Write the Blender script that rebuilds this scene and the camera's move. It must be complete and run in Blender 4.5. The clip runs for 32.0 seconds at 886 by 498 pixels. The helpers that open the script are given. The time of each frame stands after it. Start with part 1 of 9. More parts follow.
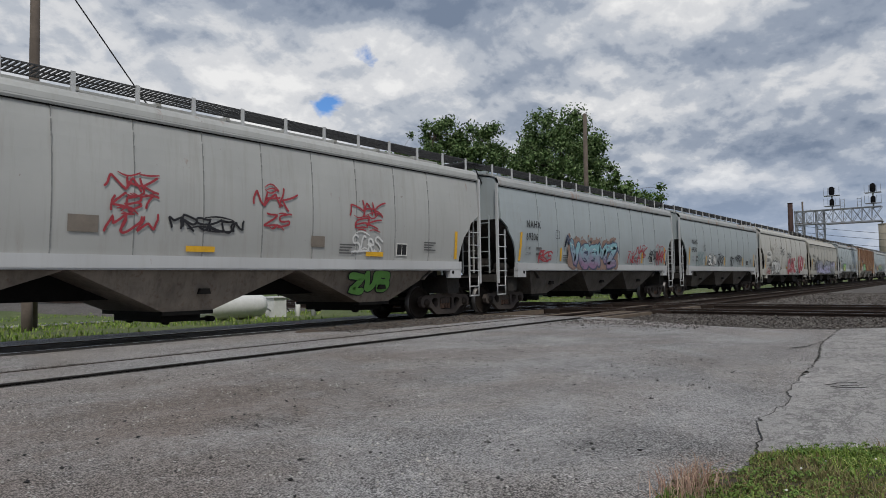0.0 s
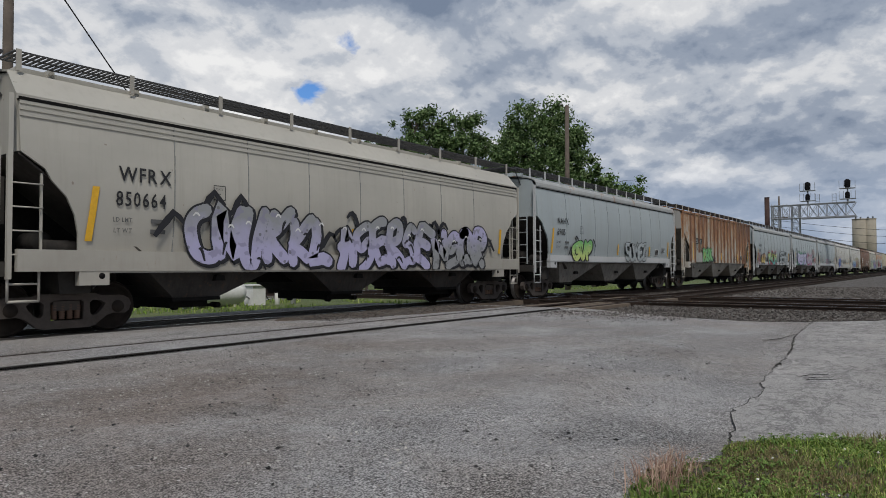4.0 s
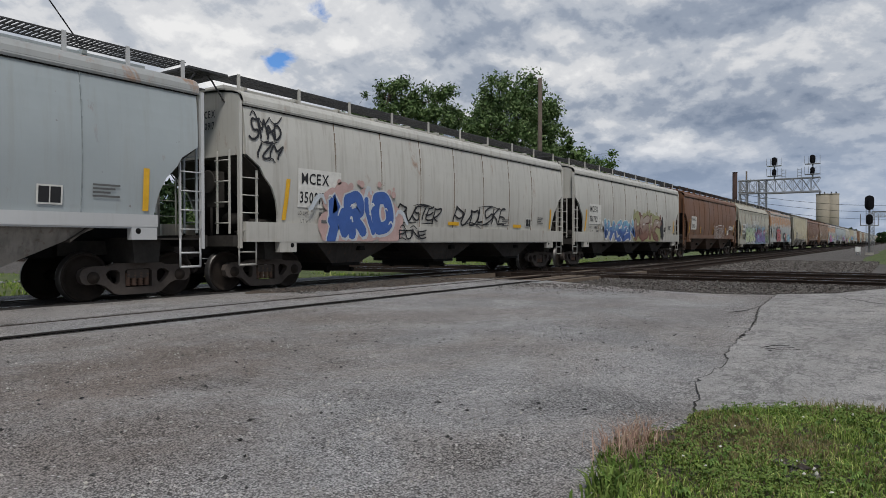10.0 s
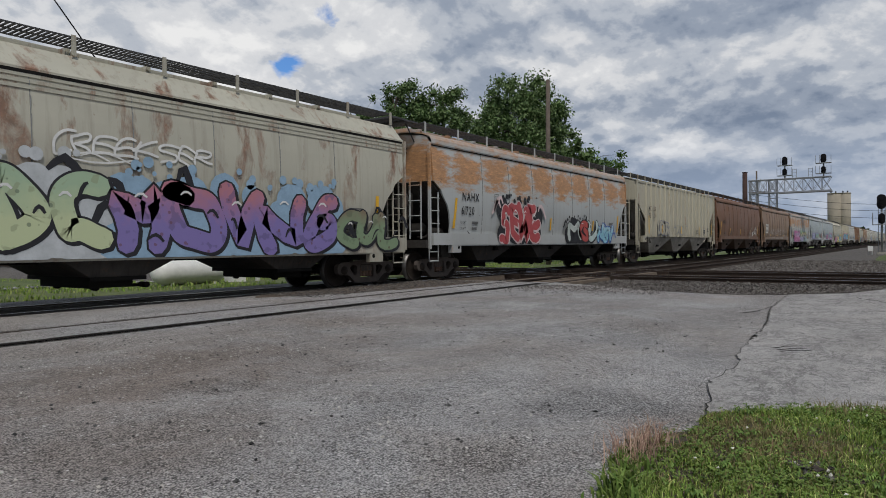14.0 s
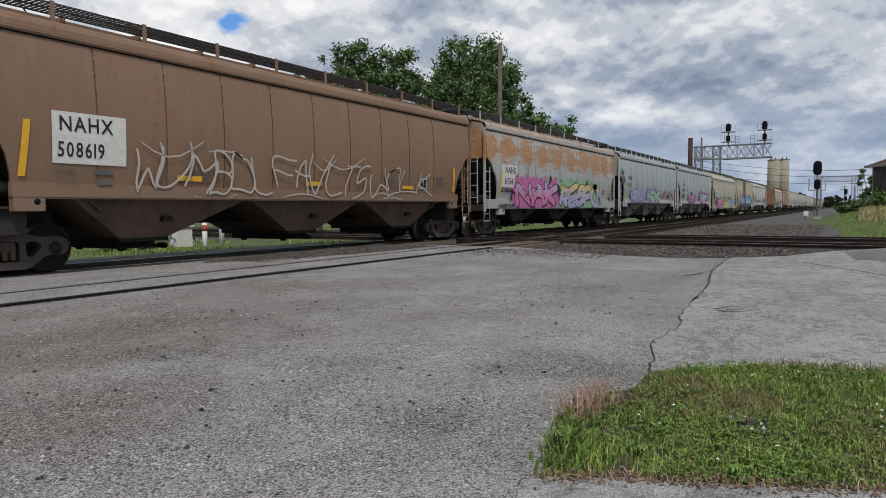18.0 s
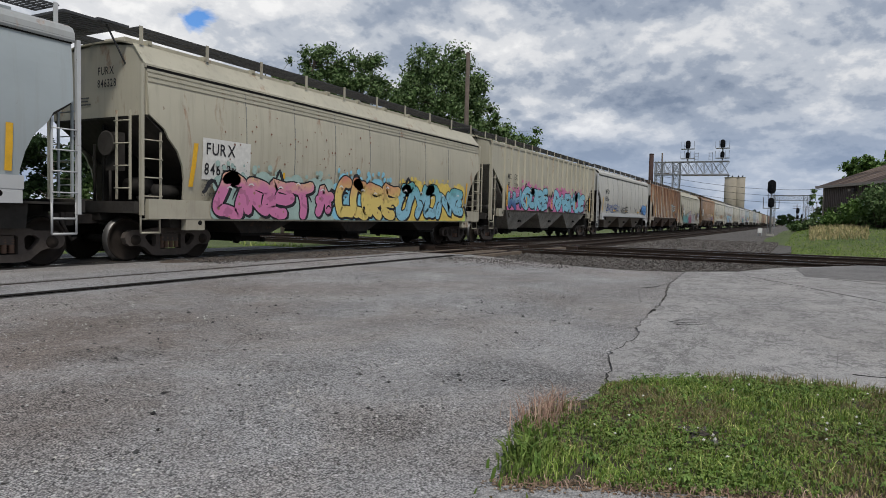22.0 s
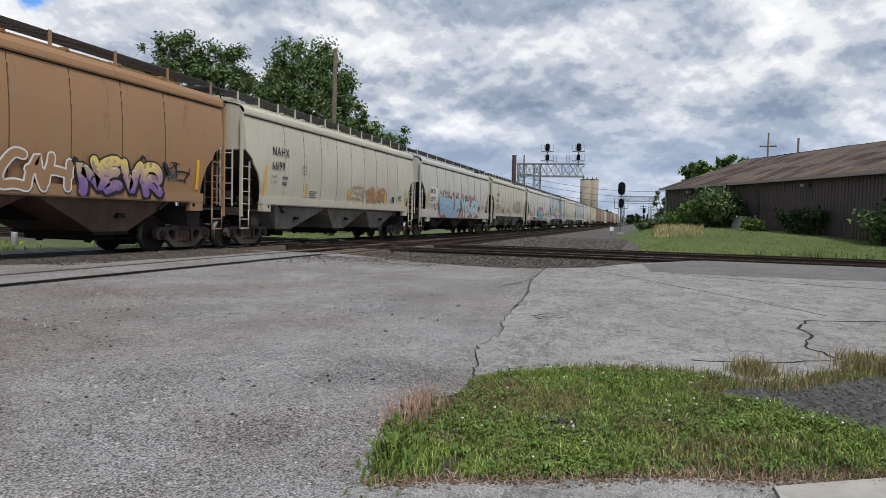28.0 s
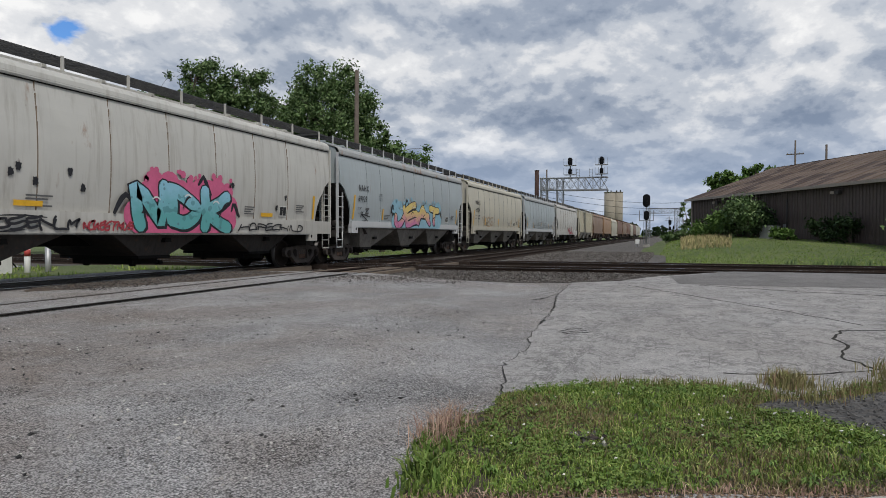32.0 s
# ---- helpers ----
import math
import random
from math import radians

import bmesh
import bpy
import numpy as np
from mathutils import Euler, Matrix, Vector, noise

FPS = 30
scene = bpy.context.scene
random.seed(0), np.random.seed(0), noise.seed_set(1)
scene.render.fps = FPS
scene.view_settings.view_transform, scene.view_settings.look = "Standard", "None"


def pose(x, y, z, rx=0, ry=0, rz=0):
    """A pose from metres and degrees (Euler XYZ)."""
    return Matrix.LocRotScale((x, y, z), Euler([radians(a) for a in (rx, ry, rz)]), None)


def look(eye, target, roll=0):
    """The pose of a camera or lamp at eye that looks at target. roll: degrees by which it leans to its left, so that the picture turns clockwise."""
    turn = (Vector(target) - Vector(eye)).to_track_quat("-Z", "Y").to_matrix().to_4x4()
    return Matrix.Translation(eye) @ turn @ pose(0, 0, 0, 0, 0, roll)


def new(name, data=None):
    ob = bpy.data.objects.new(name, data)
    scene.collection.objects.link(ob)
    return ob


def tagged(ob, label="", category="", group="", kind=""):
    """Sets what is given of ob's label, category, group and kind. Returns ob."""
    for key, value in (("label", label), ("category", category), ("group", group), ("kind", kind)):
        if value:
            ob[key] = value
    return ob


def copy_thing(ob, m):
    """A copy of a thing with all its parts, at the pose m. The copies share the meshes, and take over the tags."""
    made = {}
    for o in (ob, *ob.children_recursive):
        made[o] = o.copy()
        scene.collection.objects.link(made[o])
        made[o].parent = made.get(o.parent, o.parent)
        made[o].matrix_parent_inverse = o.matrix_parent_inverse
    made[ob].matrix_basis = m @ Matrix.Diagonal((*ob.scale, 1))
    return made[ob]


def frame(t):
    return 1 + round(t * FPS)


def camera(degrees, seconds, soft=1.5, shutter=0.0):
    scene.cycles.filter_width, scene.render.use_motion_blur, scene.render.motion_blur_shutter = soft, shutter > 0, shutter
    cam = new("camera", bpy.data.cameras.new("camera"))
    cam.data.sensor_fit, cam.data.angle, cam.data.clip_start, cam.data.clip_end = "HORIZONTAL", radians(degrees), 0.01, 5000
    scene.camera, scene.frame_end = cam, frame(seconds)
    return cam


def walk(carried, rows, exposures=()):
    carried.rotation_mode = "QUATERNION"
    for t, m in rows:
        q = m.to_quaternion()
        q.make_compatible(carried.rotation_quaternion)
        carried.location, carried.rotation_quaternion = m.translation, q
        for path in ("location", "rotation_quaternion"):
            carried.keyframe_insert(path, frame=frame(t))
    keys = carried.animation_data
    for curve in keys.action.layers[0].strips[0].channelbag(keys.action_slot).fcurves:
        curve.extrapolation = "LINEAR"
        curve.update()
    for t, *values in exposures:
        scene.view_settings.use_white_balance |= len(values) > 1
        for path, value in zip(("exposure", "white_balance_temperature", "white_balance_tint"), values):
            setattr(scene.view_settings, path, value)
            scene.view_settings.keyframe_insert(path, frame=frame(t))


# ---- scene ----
cam = camera(67.20, 32.0, soft=0.9)
PATH = [
    (0.0, pose(0, 0, 1.1, 92.67, 0.89, -51.50)),
    (0.5, pose(0, 0, 1.1, 92.82, 0.71, -51.78)),
    (1.0, pose(0, 0, 1.1, 92.90, 0.47, -52.16)),
    (1.5, pose(0, 0, 1.1, 92.86, 0.20, -52.62)),
    (2.0, pose(0, 0, 1.1, 92.69, 0.14, -52.78)),
    (2.5, pose(0, 0, 1.1, 92.53, 0.26, -52.68)),
    (3.0, pose(0, 0, 1.1, 92.21, 0.29, -52.72)),
    (3.5, pose(0, 0, 1.1, 91.89, 0.27, -52.98)),
    (5.5, pose(0, 0, 1.1, 91.66, 0.29, -53.39)),
    (6.0, pose(0, 0, 1.1, 91.51, 0.32, -53.59)),
    (6.5, pose(0, 0, 1.1, 91.33, 0.29, -54.05)),
    (7.0, pose(0, 0, 1.1, 91.13, 0.24, -54.45)),
    (7.5, pose(0, 0, 1.1, 90.90, 0.20, -54.48)),
    (8.0, pose(0, 0, 1.1, 90.70, 0.20, -54.40)),
    (8.5, pose(0, 0, 1.1, 90.46, 0.21, -54.51)),
    (9.0, pose(0, 0, 1.1, 90.04, 0.12, -54.85)),
    (9.5, pose(0, 0, 1.1, 89.64, 0.08, -55.28)),
    (10.0, pose(0, 0, 1.1, 89.43, 0.10, -55.54)),
    (10.5, pose(0, 0, 1.1, 89.32, 0.17, -55.49)),
    (11.0, pose(0, 0, 1.1, 89.22, 0.28, -55.29)),
    (11.5, pose(0, 0, 1.1, 89.10, 0.46, -55.03)),
    (12.0, pose(0, 0, 1.1, 88.96, 0.59, -54.83)),
    (12.5, pose(0, 0, 1.1, 88.87, 0.61, -54.73)),
    (13.0, pose(0, 0, 1.1, 89.11, 0.68, -54.38)),
    (13.5, pose(0, 0, 1.1, 89.57, 0.65, -54.27)),
    (14.0, pose(0, 0, 1.1, 89.66, 0.55, -54.78)),
    (14.5, pose(0, 0, 1.1, 89.04, 0.68, -55.64)),
    (15.0, pose(0, 0, 1.1, 87.94, 0.76, -56.38)),
    (15.5, pose(0, 0, 1.1, 87.08, 0.67, -57.42)),
    (17.5, pose(0, 0, 1.1, 86.70, 0.21, -59.16)),
    (18.0, pose(0, 0, 1.1, 86.56, 0.47, -58.91)),
    (18.5, pose(0, 0, 1.1, 86.36, 0.46, -59.65)),
    (19.0, pose(0, 0, 1.1, 85.90, -0.17, -61.52)),
    (19.5, pose(0, 0, 1.1, 85.47, -0.83, -63.27)),
    (20.0, pose(0, 0, 1.1, 85.37, -1.04, -64.12)),
    (20.5, pose(0, 0, 1.1, 85.83, -0.99, -64.16)),
    (21.0, pose(0, 0, 1.1, 86.45, -0.99, -63.68)),
    (21.5, pose(0, 0, 1.1, 86.93, -1.12, -62.90)),
    (22.0, pose(0, 0, 1.1, 87.18, -1.29, -62.00)),
    (22.5, pose(0, 0, 1.1, 87.33, -1.34, -61.13)),
    (23.0, pose(0, 0, 1.1, 87.39, -1.40, -60.56)),
    (23.5, pose(0, 0, 1.1, 87.49, -1.49, -60.15)),
    (24.0, pose(0, 0, 1.1, 87.63, -1.55, -59.99)),
    (24.5, pose(0, 0, 1.1, 87.82, -1.47, -59.98)),
    (26.5, pose(0, 0, 1.1, 87.42, -1.02, -64.20)),
    (27.0, pose(0, 0, 1.1, 87.18, -1.16, -68.20)),
    (27.5, pose(0, 0, 1.1, 87.22, -1.39, -71.45)),
    (28.0, pose(0, 0, 1.1, 87.33, -1.49, -73.23)),
    (28.5, pose(0, 0, 1.1, 87.44, -1.40, -73.75)),
    (29.0, pose(0, 0, 1.1, 87.63, -1.20, -73.45)),
    (29.5, pose(0, 0, 1.1, 87.87, -0.96, -72.80)),
    (30.0, pose(0, 0, 1.1, 88.10, -0.69, -72.18)),
    (30.5, pose(0, 0, 1.1, 88.16, -0.53, -71.92)),
    (31.0, pose(0, 0, 1.1, 88.33, -0.41, -71.79)),
    (31.5, pose(0, 0, 1.1, 88.53, -0.23, -71.47)),
    (32.0, pose(0, 0, 1.1, 88.76, -0.09, -71.18)),
]
walk(cam, PATH, exposures=[(0.0, -0.18), (6.0, -0.16), (10.0, -0.17), (14.0, -0.20), (18.0, 0.0), (20.0, -0.02), (22.0, -0.05), (24.0, 0.02), (28.0, 0.20), (29.0, 0.06), (31.0, 0.05), (32.0, -0.02)])

# ---- light ----
SUN_EL, SUN_AZ = radians(56), radians(224)   # azimuth clockwise from +y
world = bpy.data.worlds.new("sky")
scene.world = world
world.use_nodes = True


def sky_nodes():
    nt = world.node_tree
    nt.nodes.clear()
    N, L = nt.nodes.new, nt.links.new
    out, bg = N("ShaderNodeOutputWorld"), N("ShaderNodeBackground")
    sky = N("ShaderNodeTexSky")
    sky.sky_type, sky.sun_disc, sky.sun_elevation, sky.sun_rotation = "NISHITA", False, SUN_EL, SUN_AZ
    sky.dust_density, sky.ozone_density = 0.6, 1.5
    skys = N("ShaderNodeVectorMath")
    skys.operation = "MULTIPLY"
    skys.inputs[1].default_value = (0.075, 0.115, 0.165)
    L(sky.outputs[0], skys.inputs[0])
    tc = N("ShaderNodeTexCoord")
    sep = N("ShaderNodeSeparateXYZ")
    L(tc.outputs["Generated"], sep.inputs[0])

    def m(op, a, b=None, clamp=False):
        n = N("ShaderNodeMath")
        n.operation, n.use_clamp = op, clamp
        for i, v in enumerate((a, b)):
            if v is None:
                continue
            if isinstance(v, (int, float)):
                n.inputs[i].default_value = v
            else:
                L(v, n.inputs[i])
        return n.outputs[0]

    up = m("MAXIMUM", sep.outputs[2], 0.0)
    d = m("ADD", up, 0.42)
    px, py_ = m("DIVIDE", sep.outputs[0], d), m("DIVIDE", sep.outputs[1], d)
    comb = N("ShaderNodeCombineXYZ")
    L(px, comb.inputs[0]), L(py_, comb.inputs[1])
    comb.inputs[2].default_value = CLOUD_SEED

    def noise_tex(scale, detail, rough, dist=0.0, off=0.0, zoom=1.0):
        n = N("ShaderNodeTexNoise")
        n.inputs["Scale"].default_value, n.inputs["Detail"].default_value = scale, detail
        n.inputs["Roughness"].default_value, n.inputs["Distortion"].default_value = rough, dist
        v, w = N("ShaderNodeVectorMath"), N("ShaderNodeVectorMath")
        w.operation = "MULTIPLY"
        w.inputs[1].default_value = (zoom, zoom, 1.0)
        v.operation = "ADD"
        v.inputs[1].default_value = (off, off * 0.7, off * 0.3)
        L(comb.outputs[0], w.inputs[0])
        L(w.outputs[0], v.inputs[0])
        L(v.outputs[0], n.inputs["Vector"])
        return n.outputs["Fac"]

    def ramp(fac, stops):
        r = N("ShaderNodeValToRGB")
        e = r.color_ramp.elements
        while len(e) < len(stops):
            e.new(0.5)
        for el, (p, c) in zip(e, stops):
            el.position, el.color = p, (*c, 1)
        r.color_ramp.interpolation = "EASE"
        L(fac, r.inputs[0])
        return r.outputs[0]

    # heaped cloud: each puff is lighter on its upper side and grey underneath
    big = noise_tex(1.3, 5, 0.5, 0.3)
    lit = m("SUBTRACT", noise_tex(2.2, 10, 0.52, 0.45, 5.3), noise_tex(2.2, 10, 0.52, 0.45, 5.3, 0.93))
    fine = m("SUBTRACT", noise_tex(7.5, 7, 0.55, 0.2, 2.1), noise_tex(7.5, 7, 0.55, 0.2, 2.1, 0.97))
    crisp = m("SUBTRACT", noise_tex(19.0, 6, 0.58, 0.3, 3.7), noise_tex(19.0, 6, 0.58, 0.3, 3.7, 0.985))
    shade = m("ADD", m("MULTIPLY", m("SUBTRACT", big, 0.5), 1.1), m("ADD", m("MULTIPLY", lit, -1.75), m("ADD", m("MULTIPLY", fine, -0.9), m("MULTIPLY", crisp, -0.35))))
    shade = m("ADD", shade, m("ADD", 0.60, m("MULTIPLY", m("MAXIMUM", m("SUBTRACT", sep.outputs[2], 0.30), 0.0), -1.2)))
    # the larger heaps and grey bellies, with edges frayed by noise
    fray = N("ShaderNodeTexNoise")
    fray.inputs["Scale"].default_value, fray.inputs["Detail"].default_value = 9.0, 7
    L(tc.outputs["Generated"], fray.inputs["Vector"])
    fs_, fa = N("ShaderNodeVectorMath"), N("ShaderNodeVectorMath")
    fs_.operation, fa.operation = "MULTIPLY_ADD", "ADD"
    L(fray.outputs["Color"], fs_.inputs[0])
    fs_.inputs[1].default_value, fs_.inputs[2].default_value = (0.16, 0.16, 0.13), (-0.08, -0.08, -0.065)
    L(tc.outputs["Generated"], fa.inputs[0]), L(fs_.outputs[0], fa.inputs[1])
    for az, el, wide, tall, gain in HEAPS:
        a, e = radians(az), radians(el)
        mp = N("ShaderNodeMapping")
        mp.vector_type = "TEXTURE"
        mp.inputs["Location"].default_value = (math.sin(a) * math.cos(e), math.cos(a) * math.cos(e), math.sin(e))
        mp.inputs["Scale"].default_value = (radians(wide), radians(wide), radians(tall))
        L(fa.outputs[0], mp.inputs[0])
        ln = N("ShaderNodeVectorMath")
        ln.operation = "LENGTH"
        L(mp.outputs[0], ln.inputs[0])
        shade = m("ADD", shade, m("MULTIPLY", m("SUBTRACT", 1.0, ln.outputs["Value"], True), gain))
    cloud = ramp(shade, [(0.10, (0.225, 0.285, 0.395)), (0.36, (0.37, 0.43, 0.535)), (0.56, (0.585, 0.63, 0.705)), (0.76, (0.84, 0.855, 0.885)), (0.98, (1.05, 1.05, 1.05))])
    # small gaps with clear sky
    gapn = m("MULTIPLY", m("SUBTRACT", noise_tex(14.0, 5, 0.55, 0.3, 8.8), 0.5), 0.085)
    clear = None
    for az, el, size in CLEAR:
        a, e = radians(az), radians(el)
        dn = N("ShaderNodeVectorMath")
        dn.operation = "DISTANCE"
        L(tc.outputs["Generated"], dn.inputs[0])
        dn.inputs[1].default_value = (math.sin(a) * math.cos(e), math.cos(a) * math.cos(e), math.sin(e))
        c = m("DIVIDE", m("SUBTRACT", size, m("ADD", dn.outputs["Value"], gapn)), 0.018, True)
        clear = c if clear is None else m("MAXIMUM", clear, c)
    mix = N("ShaderNodeMix")
    mix.data_type = "RGBA"
    L(clear, mix.inputs[0]), L(cloud, mix.inputs[6]), L(skys.outputs[0], mix.inputs[7])
    # a paler band of thin haze low over the horizon
    haze = ramp(sep.outputs[2], [(0.0, (1, 1, 1)), (0.05, (0.9, 0.9, 0.9)), (0.19, (0, 0, 0)), (1.0, (0, 0, 0))])
    mix2 = N("ShaderNodeMix")
    mix2.data_type = "RGBA"
    hz = m("MULTIPLY", haze, 0.62)
    L(hz, mix2.inputs[0]), L(mix.outputs[2], mix2.inputs[6])
    mix2.inputs[7].default_value = (0.40, 0.50, 0.68, 1)
    L(mix2.outputs[2], bg.inputs[0])
    bg.inputs[1].default_value = 0.90
    L(bg.outputs[0], out.inputs[0])


CLEAR = ((44.8, 19.2, 0.017), (41.5, 15.0, 0.024), (20.5, 22.5, 0.022), (120.0, 30.0, 0.05), (230.0, 25.0, 0.06), (300.0, 35.0, 0.05))
# larger heaps of cloud: compass angle, height, half width and half height in degrees, lighter (+) or greyer (-)
HEAPS = ((46.5, 18.0, 8, 6, 0.32), (34.0, 18.0, 7, 4, 0.12), (42.0, 24.5, 16, 4.5, -0.42), (28.0, 21.0, 9, 5, -0.24), (58.0, 24.5, 12, 4.5, -0.22), (72.0, 20.5, 9, 3, 0.24), (66.0, 15.5, 6, 2.5, 0.24), (84.0, 15.0, 7, 3, 0.30),
         (77.0, 16.5, 6, 3, -0.06), (79.0, 21.5, 8, 3, 0.18), (66.0, 22.0, 12, 5, 0.10), (80.0, 9.5, 12, 3.2, -0.28), (74.0, 8.0, 5, 1.6, 0.34), (100.0, 17.5, 6, 3.5, 0.34), (96.0, 13.5, 6, 2, -0.30), (106.0, 21.0, 9, 4, -0.30), (92.0, 20.5, 9, 3, -0.22), (37.0, 14.0, 6, 4, 0.14), (98.0, 9.0, 10, 2.4, -0.22), (72.0, 11.5, 16, 3, -0.20), (90.0, 7.0, 18, 4, -0.26))
CLOUD_SEED = 3.1
sky_nodes()
sun_data = bpy.data.lights.new("sun", "SUN")
sun_data.energy, sun_data.angle, sun_data.color = 2.6, radians(12), (1.0, 0.96, 0.9)
sun = new("sun", sun_data)
sun.matrix_world = look((math.sin(SUN_AZ) * 50, math.cos(SUN_AZ) * 50, math.tan(SUN_EL) * 50), (0, 0, 0))
scene.view_settings.exposure = 0.0

# ---- materials ----
def material(name, rough=0.7, metal=0.0):
    mt = bpy.data.materials.new(name)
    mt.use_nodes = True
    b = mt.node_tree.nodes["Principled BSDF"]
    b.inputs["Roughness"].default_value, b.inputs["Metallic"].default_value = rough, metal
    return mt, mt.node_tree, b


class Graph:
    """Short forms for shader nodes."""
    def __init__(self, nt):
        self.nt = nt
        self.tc = nt.nodes.new("ShaderNodeTexCoord")

    def coord(self, kind="Object", scale=(1, 1, 1), off=None):
        mp = self.nt.nodes.new("ShaderNodeMapping")
        mp.inputs["Scale"].default_value = scale
        self.nt.links.new(self.tc.outputs[kind], mp.inputs[0])
        if off is not None:
            self.nt.links.new(off, mp.inputs["Location"])
        return mp.outputs[0]

    def shift(self, amount=37.0):
        oi = self.nt.nodes.new("ShaderNodeObjectInfo")
        return self.math("MULTIPLY", oi.outputs["Random"], amount)

    def noise(self, vec, scale, detail=6, rough=0.6, dist=0.0):
        n = self.nt.nodes.new("ShaderNodeTexNoise")
        n.inputs["Scale"].default_value, n.inputs["Detail"].default_value = scale, detail
        n.inputs["Roughness"].default_value, n.inputs["Distortion"].default_value = rough, dist
        self.nt.links.new(vec, n.inputs["Vector"])
        return n.outputs["Fac"]

    def voronoi(self, vec, scale, feature="F1", out="Distance"):
        n = self.nt.nodes.new("ShaderNodeTexVoronoi")
        n.feature = feature
        n.inputs["Scale"].default_value = scale
        self.nt.links.new(vec, n.inputs["Vector"])
        return n.outputs[out]

    def math(self, op, a, b=0.0, clamp=False):
        n = self.nt.nodes.new("ShaderNodeMath")
        n.operation, n.use_clamp = op, clamp
        for i, v in enumerate((a, b)):
            if isinstance(v, (int, float)):
                n.inputs[i].default_value = v
            else:
                self.nt.links.new(v, n.inputs[i])
        return n.outputs[0]

    def ramp(self, fac, stops):
        r = self.nt.nodes.new("ShaderNodeValToRGB")
        e = r.color_ramp.elements
        while len(e) < len(stops):
            e.new(0.5)
        for el, (p, c) in zip(e, stops):
            c = (c, c, c) if isinstance(c, (int, float)) else c
            el.position, el.color = p, (*c, 1)
        self.nt.links.new(fac, r.inputs[0])
        return r.outputs[0]

    def mix(self, fac, a, b, mode="MIX"):
        n = self.nt.nodes.new("ShaderNodeMix")
        n.data_type, n.blend_type = "RGBA", mode
        for i, v in ((0, fac), (6, a), (7, b)):
            if isinstance(v, (int, float)):
                n.inputs[i].default_value = v
            elif isinstance(v, tuple):
                n.inputs[i].default_value = (*v, 1)
            else:
                self.nt.links.new(v, n.inputs[i])
        return n.outputs[2]

    def bump(self, height, strength=0.3, dist=0.02):
        n = self.nt.nodes.new("ShaderNodeBump")
        n.inputs["Strength"].default_value, n.inputs["Distance"].default_value = strength, dist
        self.nt.links.new(height, n.inputs["Height"])
        return n.outputs[0]

    def sep(self, vec):
        n = self.nt.nodes.new("ShaderNodeSeparateXYZ")
        self.nt.links.new(vec, n.inputs[0])
        return n.outputs


def mul(c, k):
    return tuple(v * k for v in c)


def simple(name, col, rough=0.7, metal=0.0, var=0.25, scale=8.0, bump=0.15, kind="Object", spec=0.4):
    """Plain paint, metal or wood with two scales of variation."""
    mt, nt, b = material(name, rough, metal)
    b.inputs["Specular IOR Level"].default_value = spec if metal == 0 else 0.5
    g = Graph(nt)
    v = g.coord(kind)
    n1, n2 = g.noise(v, scale), g.noise(v, scale * 7, 4)
    c = g.ramp(n1, [(0.3, mul(col, 1 - var)), (0.7, mul(col, 1 + var * 0.6))])
    c = g.mix(g.math("MULTIPLY", g.ramp(n2, [(0.45, 0.0), (0.7, 1.0)]), var), c, mul(col, 0.45))
    nt.links.new(c, b.inputs["Base Color"])
    if bump:
        nt.links.new(g.bump(n2, bump, 0.01), b.inputs["Normal"])
    return mt


